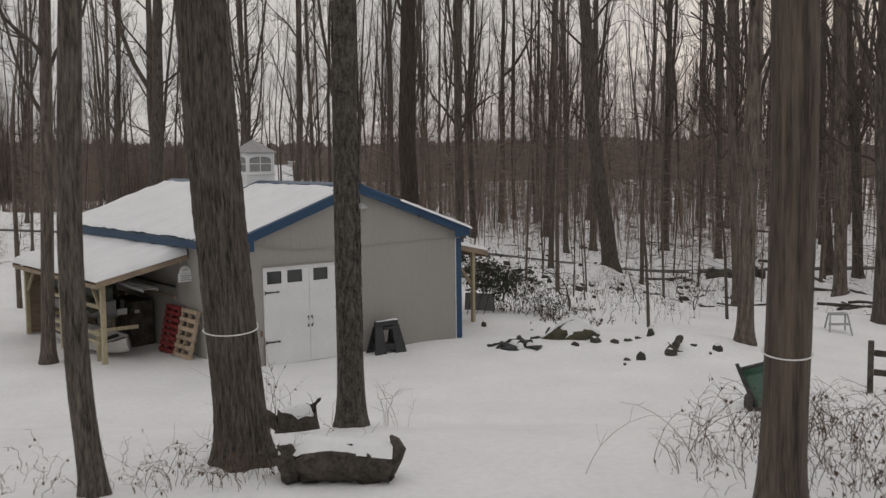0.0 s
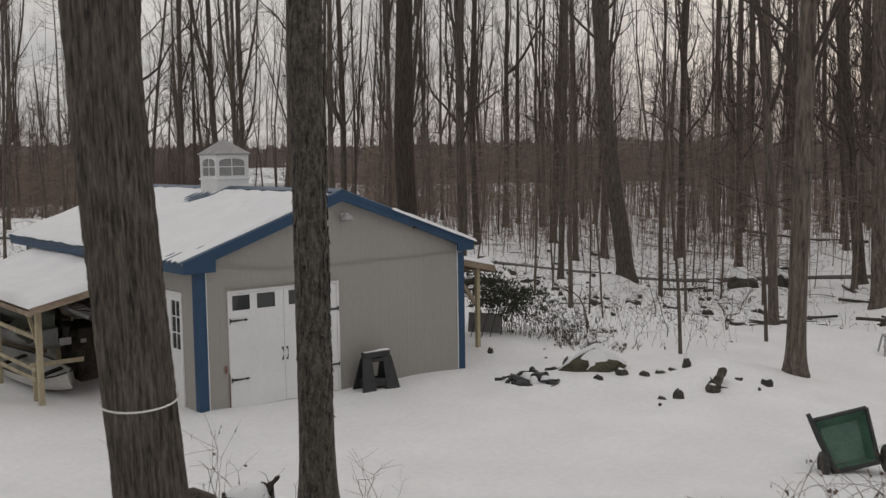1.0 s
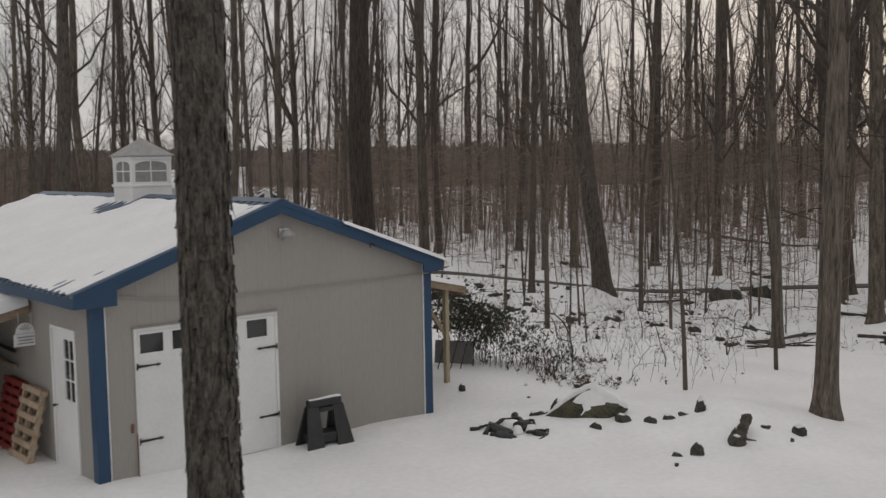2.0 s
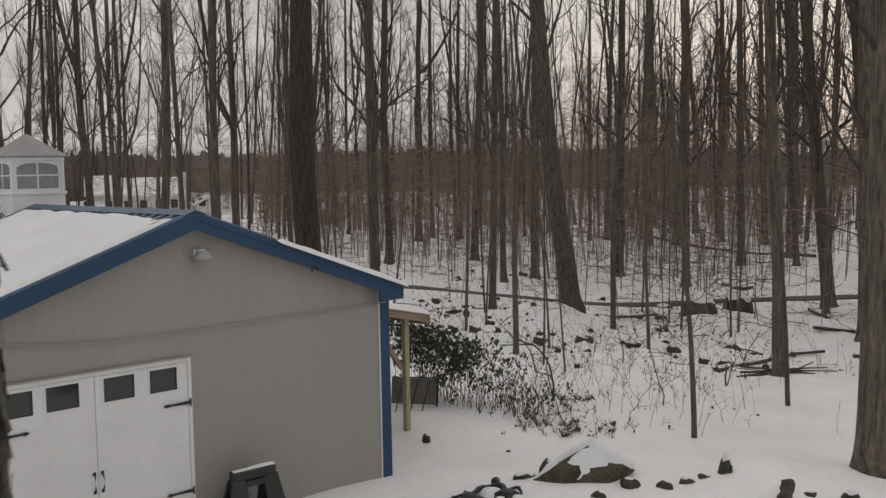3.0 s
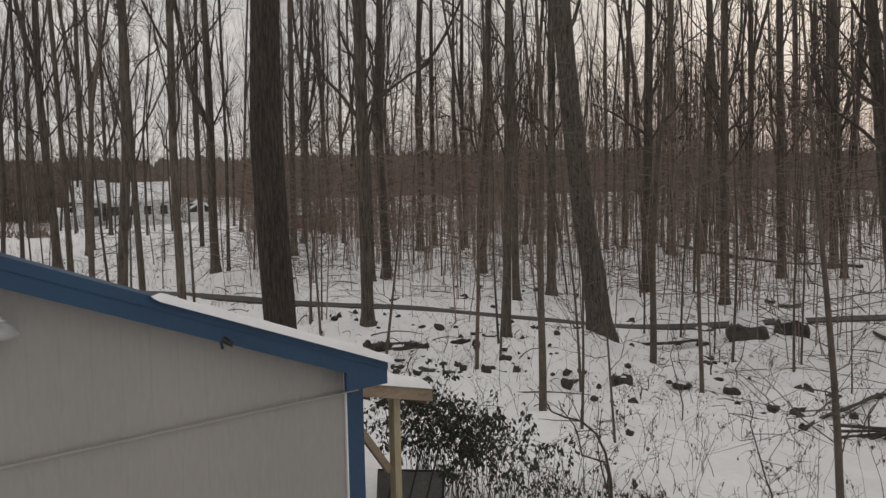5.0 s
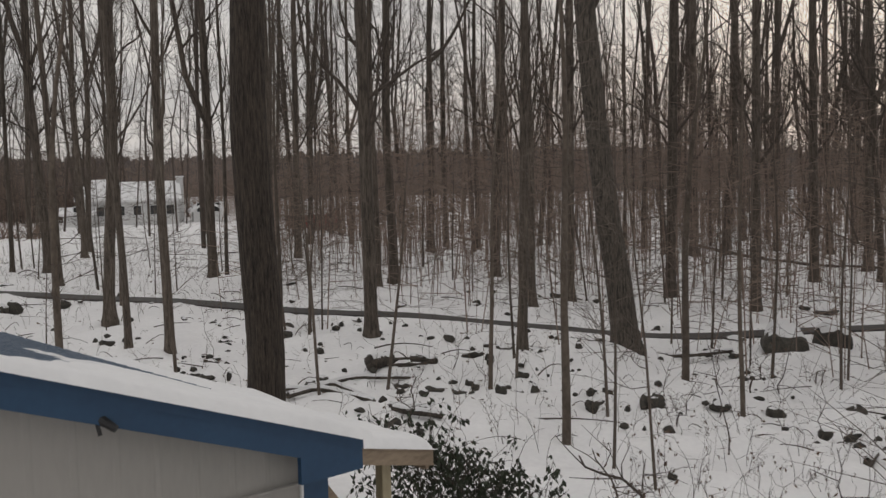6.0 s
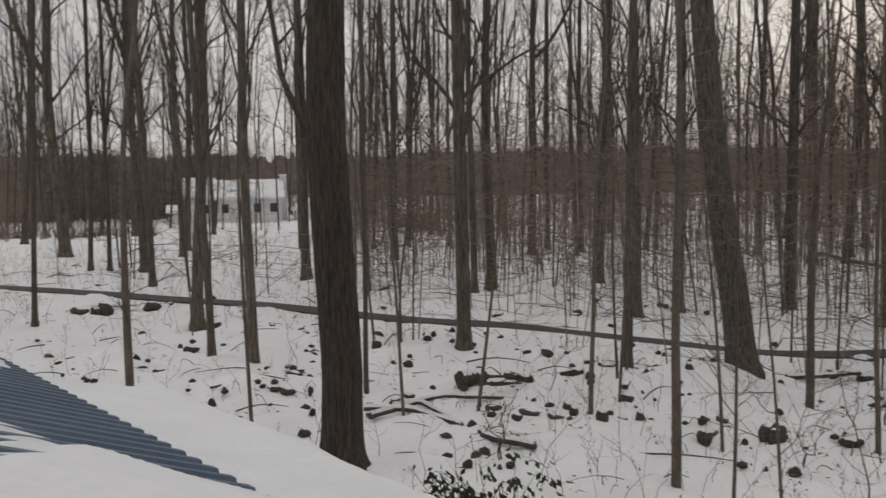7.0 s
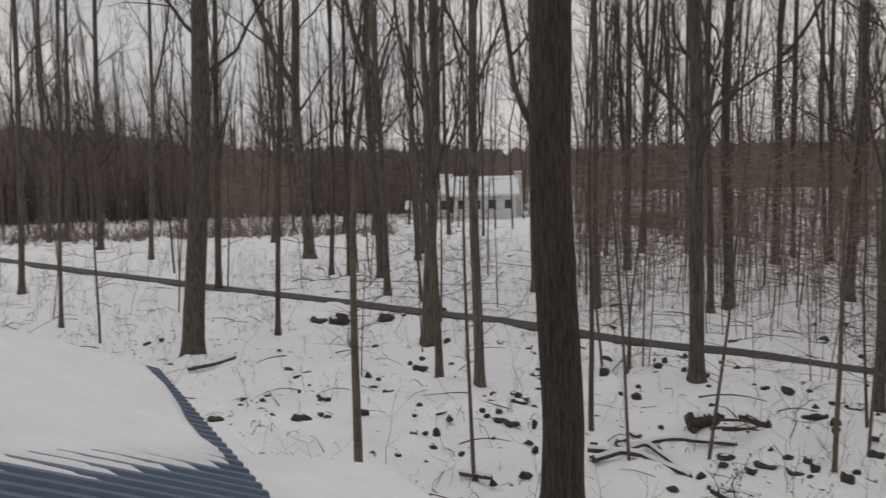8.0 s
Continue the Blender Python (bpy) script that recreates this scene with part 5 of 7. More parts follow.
plant_young(1, 21.4, 12.4, 0.05, -0.02, 1.1, 250)
plant_young(1, 22.6, 13.6, -0.03, 0.03, 1.2, 290)
plant_young(0, 23.4, 7.2, 0.0, 0.02, 1.2, 33, 1.0)
plant_young(1, 7.9, 33.8, 0.0, 0.0, 1.5, 12, 1.2)
rng = np.random.default_rng(31)
n_young = 0
while n_young < 62:
    x, y = rng.uniform(2, 50), rng.uniform(-2, 52)
    v, u = 0.6 * x + 0.8 * y, 0.85 * x - 0.5 * y
    if v < 17 or u < -22 or u > 30 or v > 52 or abs(np.interp(x, rp[:, 0], rp[:, 1]) - y) < 1.5:
        continue
    if v < 24 and rng.random() < 0.6:
        continue
    plant_young(int(rng.integers(0, 3)), x, y, rng.normal(0, 0.04), rng.normal(0, 0.04), float(rng.uniform(0.7, 1.3)), float(rng.uniform(0, 360)), float(rng.uniform(0.7, 1.1)))
    n_young += 1


# ---- far woods, as one mass each ----
EYE_X, EYE_Y = -2.0, -8.0    # middle of the clearing's edge, from which the far woods fan out


def off_road(x, y, gap):
    return np.abs(np.interp(x, rp[:, 0], rp[:, 1]) - y) > gap


rng = np.random.default_rng(55)
g = Geo()
n = 1000
a, d = np.radians(rng.uniform(-22, 112, n)), 68 + 115 * rng.random(n)
keep = ~((a < radians(28)) & (d < 98)) & ~((a < radians(28)) & (rng.random(n) < 0.5)) & ~((a > radians(28)) & (a < radians(46)) & (rng.random(n) < 0.6)) & ~((a > radians(46)) & (rng.random(n) < 0.2))
n_edge = 300
a2, d2 = np.radians(rng.uniform(-22, 27, n_edge)), rng.uniform(138, 175, n_edge)
a, d = np.concatenate([a[keep], a2]), np.concatenate([d[keep], d2])
n = len(a)
x, y = EYE_X + d * np.sin(a), EYE_Y + d * np.cos(a)
z, H, r = land(x, y), rng.uniform(20, 30, n), rng.uniform(0.06, 0.17, n)
H[-n_edge:] *= np.where(a2 < radians(19), 0.66, 0.36)
foot = np.stack([x, y, z - 0.4], -1)
knee = foot + np.stack([rng.normal(0, 0.7, n), rng.normal(0, 0.7, n), H * 0.4], -1)
head = knee + np.stack([rng.normal(0, 1.0, n), rng.normal(0, 1.0, n), H * 0.6], -1)
elbow = (knee + head) / 2 + np.stack([rng.normal(0, 0.35, n), rng.normal(0, 0.35, n), 0 * H], -1)
g.needles(foot, knee, r, r * 0.8, 5).needles(knee, elbow, r * 0.8, r * 0.55, 5).needles(elbow, head, r * 0.55, r * 0.12, 5)
fork = knee + (elbow - knee) * rng.uniform(0, 1, n)[:, None]
g.needles(fork, fork + np.stack([rng.normal(0, 1.5, n), rng.normal(0, 1.5, n), H * 0.4], -1), r * 0.45, r * 0.1, 4)
for k in range(11):
    u = rng.uniform(-0.45, 0.8, n)[:, None]
    p = np.where(u < 0, knee + (foot - knee) * -u, knee + (elbow - knee) * 2 * u)
    p = np.where(u > 0.5, elbow + (head - elbow) * (2 * u - 1), p)
    b, ln = rng.uniform(0, 6.28, n), rng.uniform(1.2, 3.6, n) * (1.2 - np.clip(u[:, 0], 0, 1))
    e = p + np.stack([np.cos(b) * ln * 0.75, np.sin(b) * ln * 0.75, ln * rng.uniform(0.4, 1.4, n)], -1)
    g.needles(p, e, r * 0.2, 0.012)
    for _ in range(5):
        w = rng.uniform(0.2, 1.0, n)[:, None]
        q = p + (e - p) * w
        g.needles(q, q + np.stack([rng.normal(0, 0.55, n), rng.normal(0, 0.55, n), rng.uniform(0.3, 1.4, n)], -1), 0.017, 0.007)
# dense brush at the far side of the field
n = 2600
a, d = np.radians(rng.uniform(-24, 27, n)), rng.uniform(141, 168, n)
x, y = EYE_X + d * np.sin(a), EYE_Y + d * np.cos(a)
foot = np.stack([x, y, land(x, y) - 0.1], -1)
tall = np.where(a < radians(20), 7.5, 4.5)
for k in range(5):
    tip = foot + np.stack([rng.normal(0, 1.1, n), rng.normal(0, 1.1, n), tall * rng.uniform(0.15, 1.0, n)], -1)
    g.needles(foot, tip, 0.05, 0.018)
single("far_woods", g, FAR_WOOD, "distant bare trees closing the view", "woods", "stuff")

rng = np.random.default_rng(56)
g = Geo()
n = 10500
a = np.radians(rng.uniform(-22, 112, n))
d = 36 + 112 * rng.random(n) ** 1.1
open_side = a < radians(34)
d = np.where(open_side, rng.uniform(100, 150, n), d)
d = np.where((a > radians(18)) & open_side, rng.uniform(132, 165, n), d)
d = np.where(a < radians(14), rng.uniform(136, 172, n), d)
x, y = EYE_X + d * np.sin(a), EYE_Y + d * np.cos(a)
keep = off_road(x, y, 1.6) & (rng.random(n) < np.clip((d - 30) / 34, 0.1, 1))
a, d, x, y = a[keep], d[keep], x[keep], y[keep]
n = len(a)
H = rng.uniform(2.0, 6.8, n) * np.where(d > 60, 1.15, 0.9) * np.where(a < radians(34), 1.35, 1.25)
H = np.where((a > radians(36)) & (d > 46), H * (1.0 + 0.5 * ease(36, 52, np.degrees(a))), H)
H = np.where(a < radians(14), rng.uniform(11, 19, n), H)
r = rng.uniform(0.012, 0.03, n)
foot = np.stack([x, y, land(x, y) - 0.1], -1)
knee = foot + np.stack([rng.normal(0, 0.2, n), rng.normal(0, 0.2, n), H * 0.5], -1)
head = knee + np.stack([rng.normal(0, 0.35, n), rng.normal(0, 0.35, n), H * 0.5], -1)
g.needles(foot, knee, r, r * 0.7).needles(knee, head, r * 0.7, 0.007)
for k in range(9):
    u = rng.uniform(-0.6, 1.0, n)[:, None]
    p = np.where(u < 0, knee + (foot - knee) * -u, knee + (head - knee) * u)
    b, ln = rng.uniform(0, 6.28, n), rng.uniform(0.5, 2.0, n)
    g.needles(p, p + np.stack([np.cos(b) * ln, np.sin(b) * ln, ln * rng.uniform(-0.1, 0.6, n)], -1), 0.016, 0.008)
# a low hedge of brush along the edge of the field
n = 900
a, d = np.radians(rng.uniform(-24, 24, n)), 92 + rng.normal(0, 2.2, n)
x, y = EYE_X + d * np.sin(a), EYE_Y + d * np.cos(a)
foot = np.stack([x, y, land(x, y) - 0.1], -1)
for k in range(5):
    tip = foot + np.stack([rng.normal(0, 0.5, n), rng.normal(0, 0.5, n), rng.uniform(0.4, 1.7, n)], -1)
    g.needles(foot, tip, 0.03, 0.012)
single("thicket", g, THICKET, "dense reddish-brown undergrowth of bare saplings", "undergrowth", "stuff")

# wooded hills on the skyline, their colour greyed to stand in for haze
a = np.radians(np.linspace(-75, 165, 2600))
rng = np.random.default_rng(57)
crest = 8.2 + 7.0 * ease(14, 3, np.degrees(a)) + 1.4 * np.sin(a * 3.1 + 0.4) + 0.8 * np.sin(a * 9.0) + rng.normal(0, 0.55, len(a)) + 0.4 * np.sin(a * 61)
rows_ = []
for d, h in ((270, -4), (275, None), (330, -4)):
    rows_.append(np.stack([EYE_X + d * np.sin(a), EYE_Y + d * np.cos(a), np.full_like(a, h) if h is not None else crest], -1))
single("backdrop", Geo().sheet(np.array(rows_)), HAZED_HILL, "wooded hills on the skyline, haze painted in as grey", "hills", "structure")


# ---- far buildings ----
def house(name, x, y, turn, w, d, h, rise, wall_mat, label, windows, chimney=False):
    ob = thing(name, x, y, on_land(x, y), label, "house", "", turn)
    g = Geo().prism([(-w / 2, -0.5), (w / 2, -0.5), (w / 2, h), (0, h + rise), (-w / 2, h)], "y", -d / 2, d / 2)
    part("wall", g, wall_mat, ob)
    for s_ in (-1, 1):
        q = [(0, h + rise + 0.02), (s_ * (w / 2 + 0.4), h - 0.4 * rise / (w / 2) + 0.02), (s_ * (w / 2 + 0.4), h - 0.4 * rise / (w / 2) + 0.3), (0, h + rise + 0.32)]
        part("roof", Geo().prism(q, "y", -d / 2 - 0.4, d / 2 + 0.4), ROOF_SNOW, ob, "snow-covered roof")
    for k in range(windows):
        y0 = -d / 2 + d * (k + 0.5) / windows
        for s_ in (-1, 1):
            a_, b_ = sorted((s_ * w / 2, s_ * (w / 2 + 0.04)))
            win = part("window", Geo().box(a_, y0 - 0.5, 1.1, b_, y0 + 0.5, 2.3), WHITE, ob)
            a_, b_ = sorted((s_ * (w / 2 + 0.041), s_ * (w / 2 + 0.06)))
            part("pane", Geo().box(a_, y0 - 0.42, 1.18, b_, y0 + 0.42, 2.22), GLASS, win)
    for k in (-0.25, 0.25):
        win = part("window", Geo().box(k * w - 0.5, -d / 2 - 0.04, 1.1, k * w + 0.5, -d / 2, 2.3), WHITE, ob)
        part("pane", Geo().box(k * w - 0.42, -d / 2 - 0.06, 1.18, k * w + 0.42, -d / 2 - 0.041, 2.22), GLASS, win)
    if chimney:
        ch = part("chimney", Geo().box(-0.5, d / 2 + 0.02, -0.5, 0.5, d / 2 + 0.8, h + rise + 0.7, bevel=0.05), HOUSE_WALL, ob)
        part("chimney_cap", Geo().box(-0.6, d / 2 - 0.06, h + rise + 0.7, 0.6, d / 2 + 0.88, h + rise + 0.86), ROOF_SNOW, ch)
    return ob


house("farmhouse", 59.6, 107.8, -115.5, 6.4, 7.4, 2.9, 1.8, HOUSE_WALL, "pale house with a snowy roof beyond the woods", 4, True)
house("farmhouse", 54.6, 110.8, -115.5, 5.2, 3.2, 3.2, 1.9, HOUSE_WALL, "pale narrow house with a snowy roof", 2)
house("farmhouse_wing", 66.0, 104.6, -25, 3.4, 3.6, 1.3, 1.0, HOUSE_WALL, "low pale wing with a snowy roof", 2)
house("garden_shed", 52.0, 109.2, 64.5, 2.4, 3.2, 1.4, 0.5, HOUSE_WALL, "small pale shed with a snowy roof", 1)
house("red_barn", 68.5, 86.3, 40, 4.0, 5, 1.8, 1.1, BARN_RED, "red barn with a snowy roof", 2)


# ---- rocks ----
def rock_mesh(seed, flat, sub, bare):
    """An angular stone and the snow that lies on it: thick on its level faces, none on its steep ones."""
    rng = np.random.default_rng(seed)
    bm = bmesh.new()
    bmesh.ops.create_icosphere(bm, subdivisions=sub, radius=1.0)
    cuts = rng.normal(0, 1, (11, 3)) * (1, 1, 0.7)
    cuts /= np.linalg.norm(cuts, axis=1)[:, None]
    lim = rng.uniform(0.42, 0.85, 11)
    for v in bm.verts:
        p = np.array(v.co)
        for n, l_ in zip(cuts, lim):
            over = p @ n - l_
            if over > 0:
                p = p - n * over * 0.96
        p = p * (1 + 0.09 * noise.noise(Vector(p * 2.2 + seed)) + 0.04 * noise.noise(Vector(p * 6 + seed)))
        v.co = Vector((p[0], p[1], p[2] * flat))
    bm.normal_update()
    bm.verts.index_update()
    v_ = np.array([tuple(v.co) for v in bm.verts])
    nrm = np.array([tuple(v.normal) for v in bm.verts])
    faces = [tuple(v.index for v in f.verts) for f in bm.faces]
    stone = Geo().add(v_, faces)
    hat = v_ / np.linalg.norm(v_, axis=1)[:, None]
    rag = np.array([noise.noise(Vector(p * 2.6 + seed * 3)) + 0.5 * noise.noise(Vector(p * 7 + seed)) for p in v_])
    up = 0.6 * nrm[:, 2] + 0.4 * hat[:, 2] + 0.3 * rag
    off = 0.13 * np.clip((up - bare) / 0.3, -0.5, 1.0)
    cap = Geo()
    cap.add(v_ + (nrm * 0.5 + np.array([0, 0, 0.5])) * off[:, None], [f for f in faces if max(off[i] for i in f) > -0.01])
    bm.free()
    return stone, cap


def rock(seed, flat, label, sub=3, bare=0.55):
    ob = thing("rock", 0, 0, 0, label, "rock", "rocks lying in the snow")
    s_, c_ = rock_mesh(seed, flat, sub, bare)
    part("stone", s_, STONE, ob)
    part("snow_cap", c_, ROOF_SNOW, ob, "ragged cap of snow", True)
    return ob


stones = [rock(1, 0.8, "dark angular fieldstone with snow on top"), rock(2, 0.6, "flat dark stone half buried in snow"), rock(13, 0.85, "angular dark boulder capped with snow"), rock(4, 0.6, "long low dark stone in the snow", 2),
          rock(5, 0.8, "small dark angular stone with a little snow", 2, 0.82), rock(6, 0.9, "small dark broken stone in the snow", 2, 0.9)]
stone_used = [False] * len(stones)


def lay(kind, x, y, sx, sy, sz, turn, sink=0.25, label=""):
    m = pose(x, y, on_land(x, y) + (0.12 - sink * 0.4) * sz, random.uniform(-8, 8), random.uniform(-8, 8), turn) @ Matrix.Diagonal((sx, sy, sz, 1))
    if stone_used[kind]:
        ob = repeat(stones[kind], m)
    else:
        ob = stones[kind]
        ob.matrix_world = m
        stone_used[kind] = True
    if label:
        ob["label"] = label
    return ob


lay(2, 33.2, 11.6, 1.25, 0.9, 0.9, 40, label="large dark boulder with snow on top")
lay(0, 34.6, 10.7, 0.9, 0.8, 1.0, 10, label="large dark boulder with snow on top")
boulder = thing("boulder", 7.98, -2.3, on_land(7.98, -2.3), "long mossy boulder under a ragged cap of snow", "boulder")
boulder.matrix_world = pose(7.98, -2.3, on_land(7.98, -2.3) - 0.02, 0, 3, -41) @ Matrix.Diagonal((0.9, 0.62, 0.68, 1))
s_, c_ = rock_mesh(17, 0.85, 4, 0.38)
part("stone", s_, MOSSY, boulder)
part("snow_cap", c_, ROOF_SNOW, boulder, "ragged cap of snow", True)
lay(3, 7.42, -1.72, 0.20, 0.11, 0.17, -38)
lay(5, 7.62, -1.95, 0.16, 0.13, 0.33, 20)
lay(5, 7.44, -3.02, 0.08, 0.13, 0.15, 20)
lay(5, 8.12, -3.02, 0.20, 0.13, 0.17, -30)
lay(5, 8.42, -3.42, 0.07, 0.15, 0.13, 10)
lay(5, 8.75, -3.55, 0.17, 0.08, 0.11, -50)
lay(4, 9.0, -3.72, 0.18, 0.07, 0.08, -40)
lay(0, 9.16, -3.92, 0.09, 0.13, 0.33, 5, 0.2, "dark upright face of a snow-covered stone")
lay(5, 8.62, -5.0, 0.2, 0.14, 0.2, 50, 0.1)
lay(5, 8.45, -5.1, 0.20, 0.16, 0.20, -30, 0.1)
lay(4, 9.35, -5.1, 0.12, 0.07, 0.08, -40)
lay(5, 7.55, -5.0, 0.07, 0.13, 0.22, 30)
lay(5, 7.3, -4.8, 0.11, 0.03, 0.07, -60)
lay(0, 9.8, -5.45, 0.21, 0.15, 0.21, 50, 0.1)
lay(4, 9.35, -5.6, 0.05, 0.04, 0.09, 0)
lay(4, 6.87, -5.12, 0.05, 0.04, 0.05, 0)
lay(5, 7.97, 0.98, 0.09, 0.08, 0.17, 0)
lay(4, 8.4, -0.5, 0.05, 0.04, 0.05, 0)
lay(5, 16.33, 32.61, 0.41, 0.28, 0.42, -31, 0.15)
lay(4, 19.68, 26.21, 0.15, 0.10, 0.18, -44, 0.15)
lay(0, 20.07, 24.65, 0.13, 0.08, 0.14, -57, 0.15)
lay(5, 15.93, 19.43, 0.17, 0.12, 0.11, -20, 0.15)
lay(1, 16.65, 19.19, 0.23, 0.15, 0.13, -33, 0.15)
lay(4, 15.44, 17.44, 0.25, 0.17, 0.14, -46, 0.15)
lay(5, 15.60, 18.30, 0.13, 0.09, 0.09, -59, 0.15)
lay(4, 15.85, 17.01, 0.09, 0.06, 0.22, -22, 0.15)
lay(0, 20.68, 21.53, 0.14, 0.09, 0.12, -35, 0.15)
lay(5, 27.00, 25.83, 0.16, 0.11, 0.10, -48, 0.15)
lay(1, 17.56, 15.43, 0.17, 0.12, 0.12, -61, 0.15)
lay(4, 17.90, 12.05, 0.17, 0.12, 0.12, -24, 0.15)
lay(5, 17.71, 12.65, 0.14, 0.09, 0.10, -37, 0.15)
lay(4, 19.12, 11.62, 0.14, 0.10, 0.21, -50, 0.15)
lay(0, 24.09, 15.37, 0.39, 0.26, 0.29, -63, 0.15)
lay(5, 21.67, 13.64, 0.14, 0.09, 0.11, -26, 0.15)
lay(1, 21.09, 11.99, 0.14, 0.10, 0.24, -39, 0.15)
lay(4, 18.83, 10.51, 0.18, 0.13, 0.34, -52, 0.15)
lay(5, 19.80, 10.37, 0.16, 0.11, 0.29, -65, 0.15)
lay(4, 34.90, 22.76, 0.33, 0.23, 0.21, -28, 0.15)
lay(0, 27.30, 16.06, 0.23, 0.15, 0.32, -41, 0.15)
lay(5, 23.67, 12.27, 0.15, 0.10, 0.22, -54, 0.15)
lay(1, 33.99, 13.78, 0.44, 0.30, 0.25, -67, 0.15)
lay(4, 31.06, 13.00, 0.29, 0.19, 0.20, -30, 0.15)
lay(5, 31.41, 12.23, 0.35, 0.24, 0.13, -43, 0.15)
lay(4, 40.63, 14.69, 0.32, 0.23, 0.22, -56, 0.15)
lay(2, 40.85, 13.67, 0.75, 0.50, 0.16, -19, 0.15)
lay(5, 23.11, 10.85, 0.14, 0.10, 0.10, -32, 0.15)
lay(1, 21.60, 10.16, 0.14, 0.09, 0.11, -45, 0.15)
lay(4, 22.20, 9.86, 0.12, 0.08, 0.11, -58, 0.15)
lay(5, 22.18, 9.05, 0.23, 0.15, 0.27, -21, 0.15)
lay(4, 22.21, 8.69, 0.18, 0.12, 0.19, -34, 0.15)
lay(0, 23.83, 8.13, 0.18, 0.13, 0.15, -47, 0.15)
lay(5, 24.55, 6.07, 0.23, 0.15, 0.19, -60, 0.15)
lay(1, 20.90, 9.42, 0.17, 0.12, 0.17, -23, 0.15)
lay(4, 15.70, 5.90, 0.11, 0.07, 0.07, -36, 0.15)
lay(5, 11.19, 20.25, 0.38, 0.26, 0.24, -30, 0.15)
lay(4, 15.62, 33.19, 0.50, 0.33, 0.24, -43, 0.15)
lay(0, 16.06, 32.62, 0.28, 0.19, 0.40, -6, 0.15)
lay(5, 17.98, 32.38, 0.43, 0.29, 0.25, -19, 0.15)
lay(1, 18.50, 39.03, 0.31, 0.21, 0.18, -32, 0.15)
lay(4, 13.19, 22.76, 0.17, 0.12, 0.12, -45, 0.15)
lay(5, 13.82, 22.43, 0.19, 0.13, 0.11, -8, 0.15)
lay(4, 14.08, 21.89, 0.22, 0.15, 0.13, -21, 0.15)
lay(0, 19.66, 26.08, 0.14, 0.10, 0.17, -34, 0.15)
lay(5, 20.01, 24.44, 0.12, 0.08, 0.17, -47, 0.15)
lay(1, 15.63, 19.06, 0.19, 0.13, 0.11, -10, 0.15)
lay(4, 15.27, 17.69, 0.19, 0.14, 0.13, -23, 0.15)
lay(5, 15.53, 17.43, 0.18, 0.12, 0.11, -36, 0.15)
lay(4, 16.82, 19.32, 0.21, 0.14, 0.09, -49, 0.15)
lay(0, 15.44, 16.20, 0.14, 0.10, 0.12, -12, 0.15)
lay(5, 13.85, 13.81, 0.18, 0.13, 0.11, -25, 0.15)
lay(1, 12.06, 15.95, 0.08, 0.06, 0.11, -38, 0.15)
lay(4, 12.37, 18.13, 0.10, 0.07, 0.08, -1, 0.15)
lay(5, 18.07, 13.06, 0.26, 0.17, 0.13, -14, 0.15)
lay(4, 18.42, 12.28, 0.32, 0.23, 0.12, -27, 0.15)
lay(0, 19.38, 12.06, 0.15, 0.10, 0.18, -40, 0.15)
lay(5, 17.48, 16.92, 0.12, 0.08, 0.11, -3, 0.15)
lay(1, 11.75, 26.65, 0.29, 0.19, 0.22, -16, 0.15)
lay(4, 9.88, 33.16, 0.15, 0.11, 0.13, -29, 0.15)
lay(5, 12.49, 25.99, 0.19, 0.13, 0.14, -42, 0.15)
lay(4, 19.51, 15.51, 0.31, 0.21, 0.33, -5, 0.15)
lay(2, 26.01, 5.88, 0.70, 0.48, 0.42, -35, 0.15)
lay(5, 24.41, 7.03, 0.33, 0.23, 0.29, -48, 0.15)
lay(1, 23.40, 7.79, 0.27, 0.18, 0.25, -61, 0.15)
lay(4, 20.24, 9.09, 0.23, 0.16, 0.27, -24, 0.15)
lay(5, 22.19, 8.79, 0.27, 0.18, 0.25, -37, 0.15)
lay(4, 15.14, 3.50, 0.10, 0.06, 0.14, -53, 0.15)
lay(0, 21.90, 9.89, 0.22, 0.14, 0.25, -66, 0.15)
lay(5, 22.67, 9.09, 0.24, 0.16, 0.24, -29, 0.15)
lay(1, 20.82, 9.39, 0.14, 0.10, 0.15, -42, 0.15)
rng = np.random.default_rng(14)
k = 0
while k < 55:
    x, y = rng.uniform(9, 36), rng.uniform(-1, 34)
    v, u = 0.6 * x + 0.8 * y, 0.85 * x - 0.5 * y
    if v < 17 or u < -14 or u > 21 or v > 40 or abs(np.interp(x, rp[:, 0], rp[:, 1]) - y) < 1.4:
        continue
    if math.sin(x * 0.7 + 0.4) * math.sin(y * 0.62 + 1.1) + rng.normal(0, 0.35) < 0.1:
        continue
    s_ = float(rng.uniform(0.08, 0.2))
    lay((4, 5, 4, 5, 3, 1)[int(rng.integers(0, 6))], x, y, s_ * rng.uniform(0.9, 1.9), s_, s_ * rng.uniform(0.8, 1.4), float(rng.uniform(0, 360)), 0.1)
    k += 1

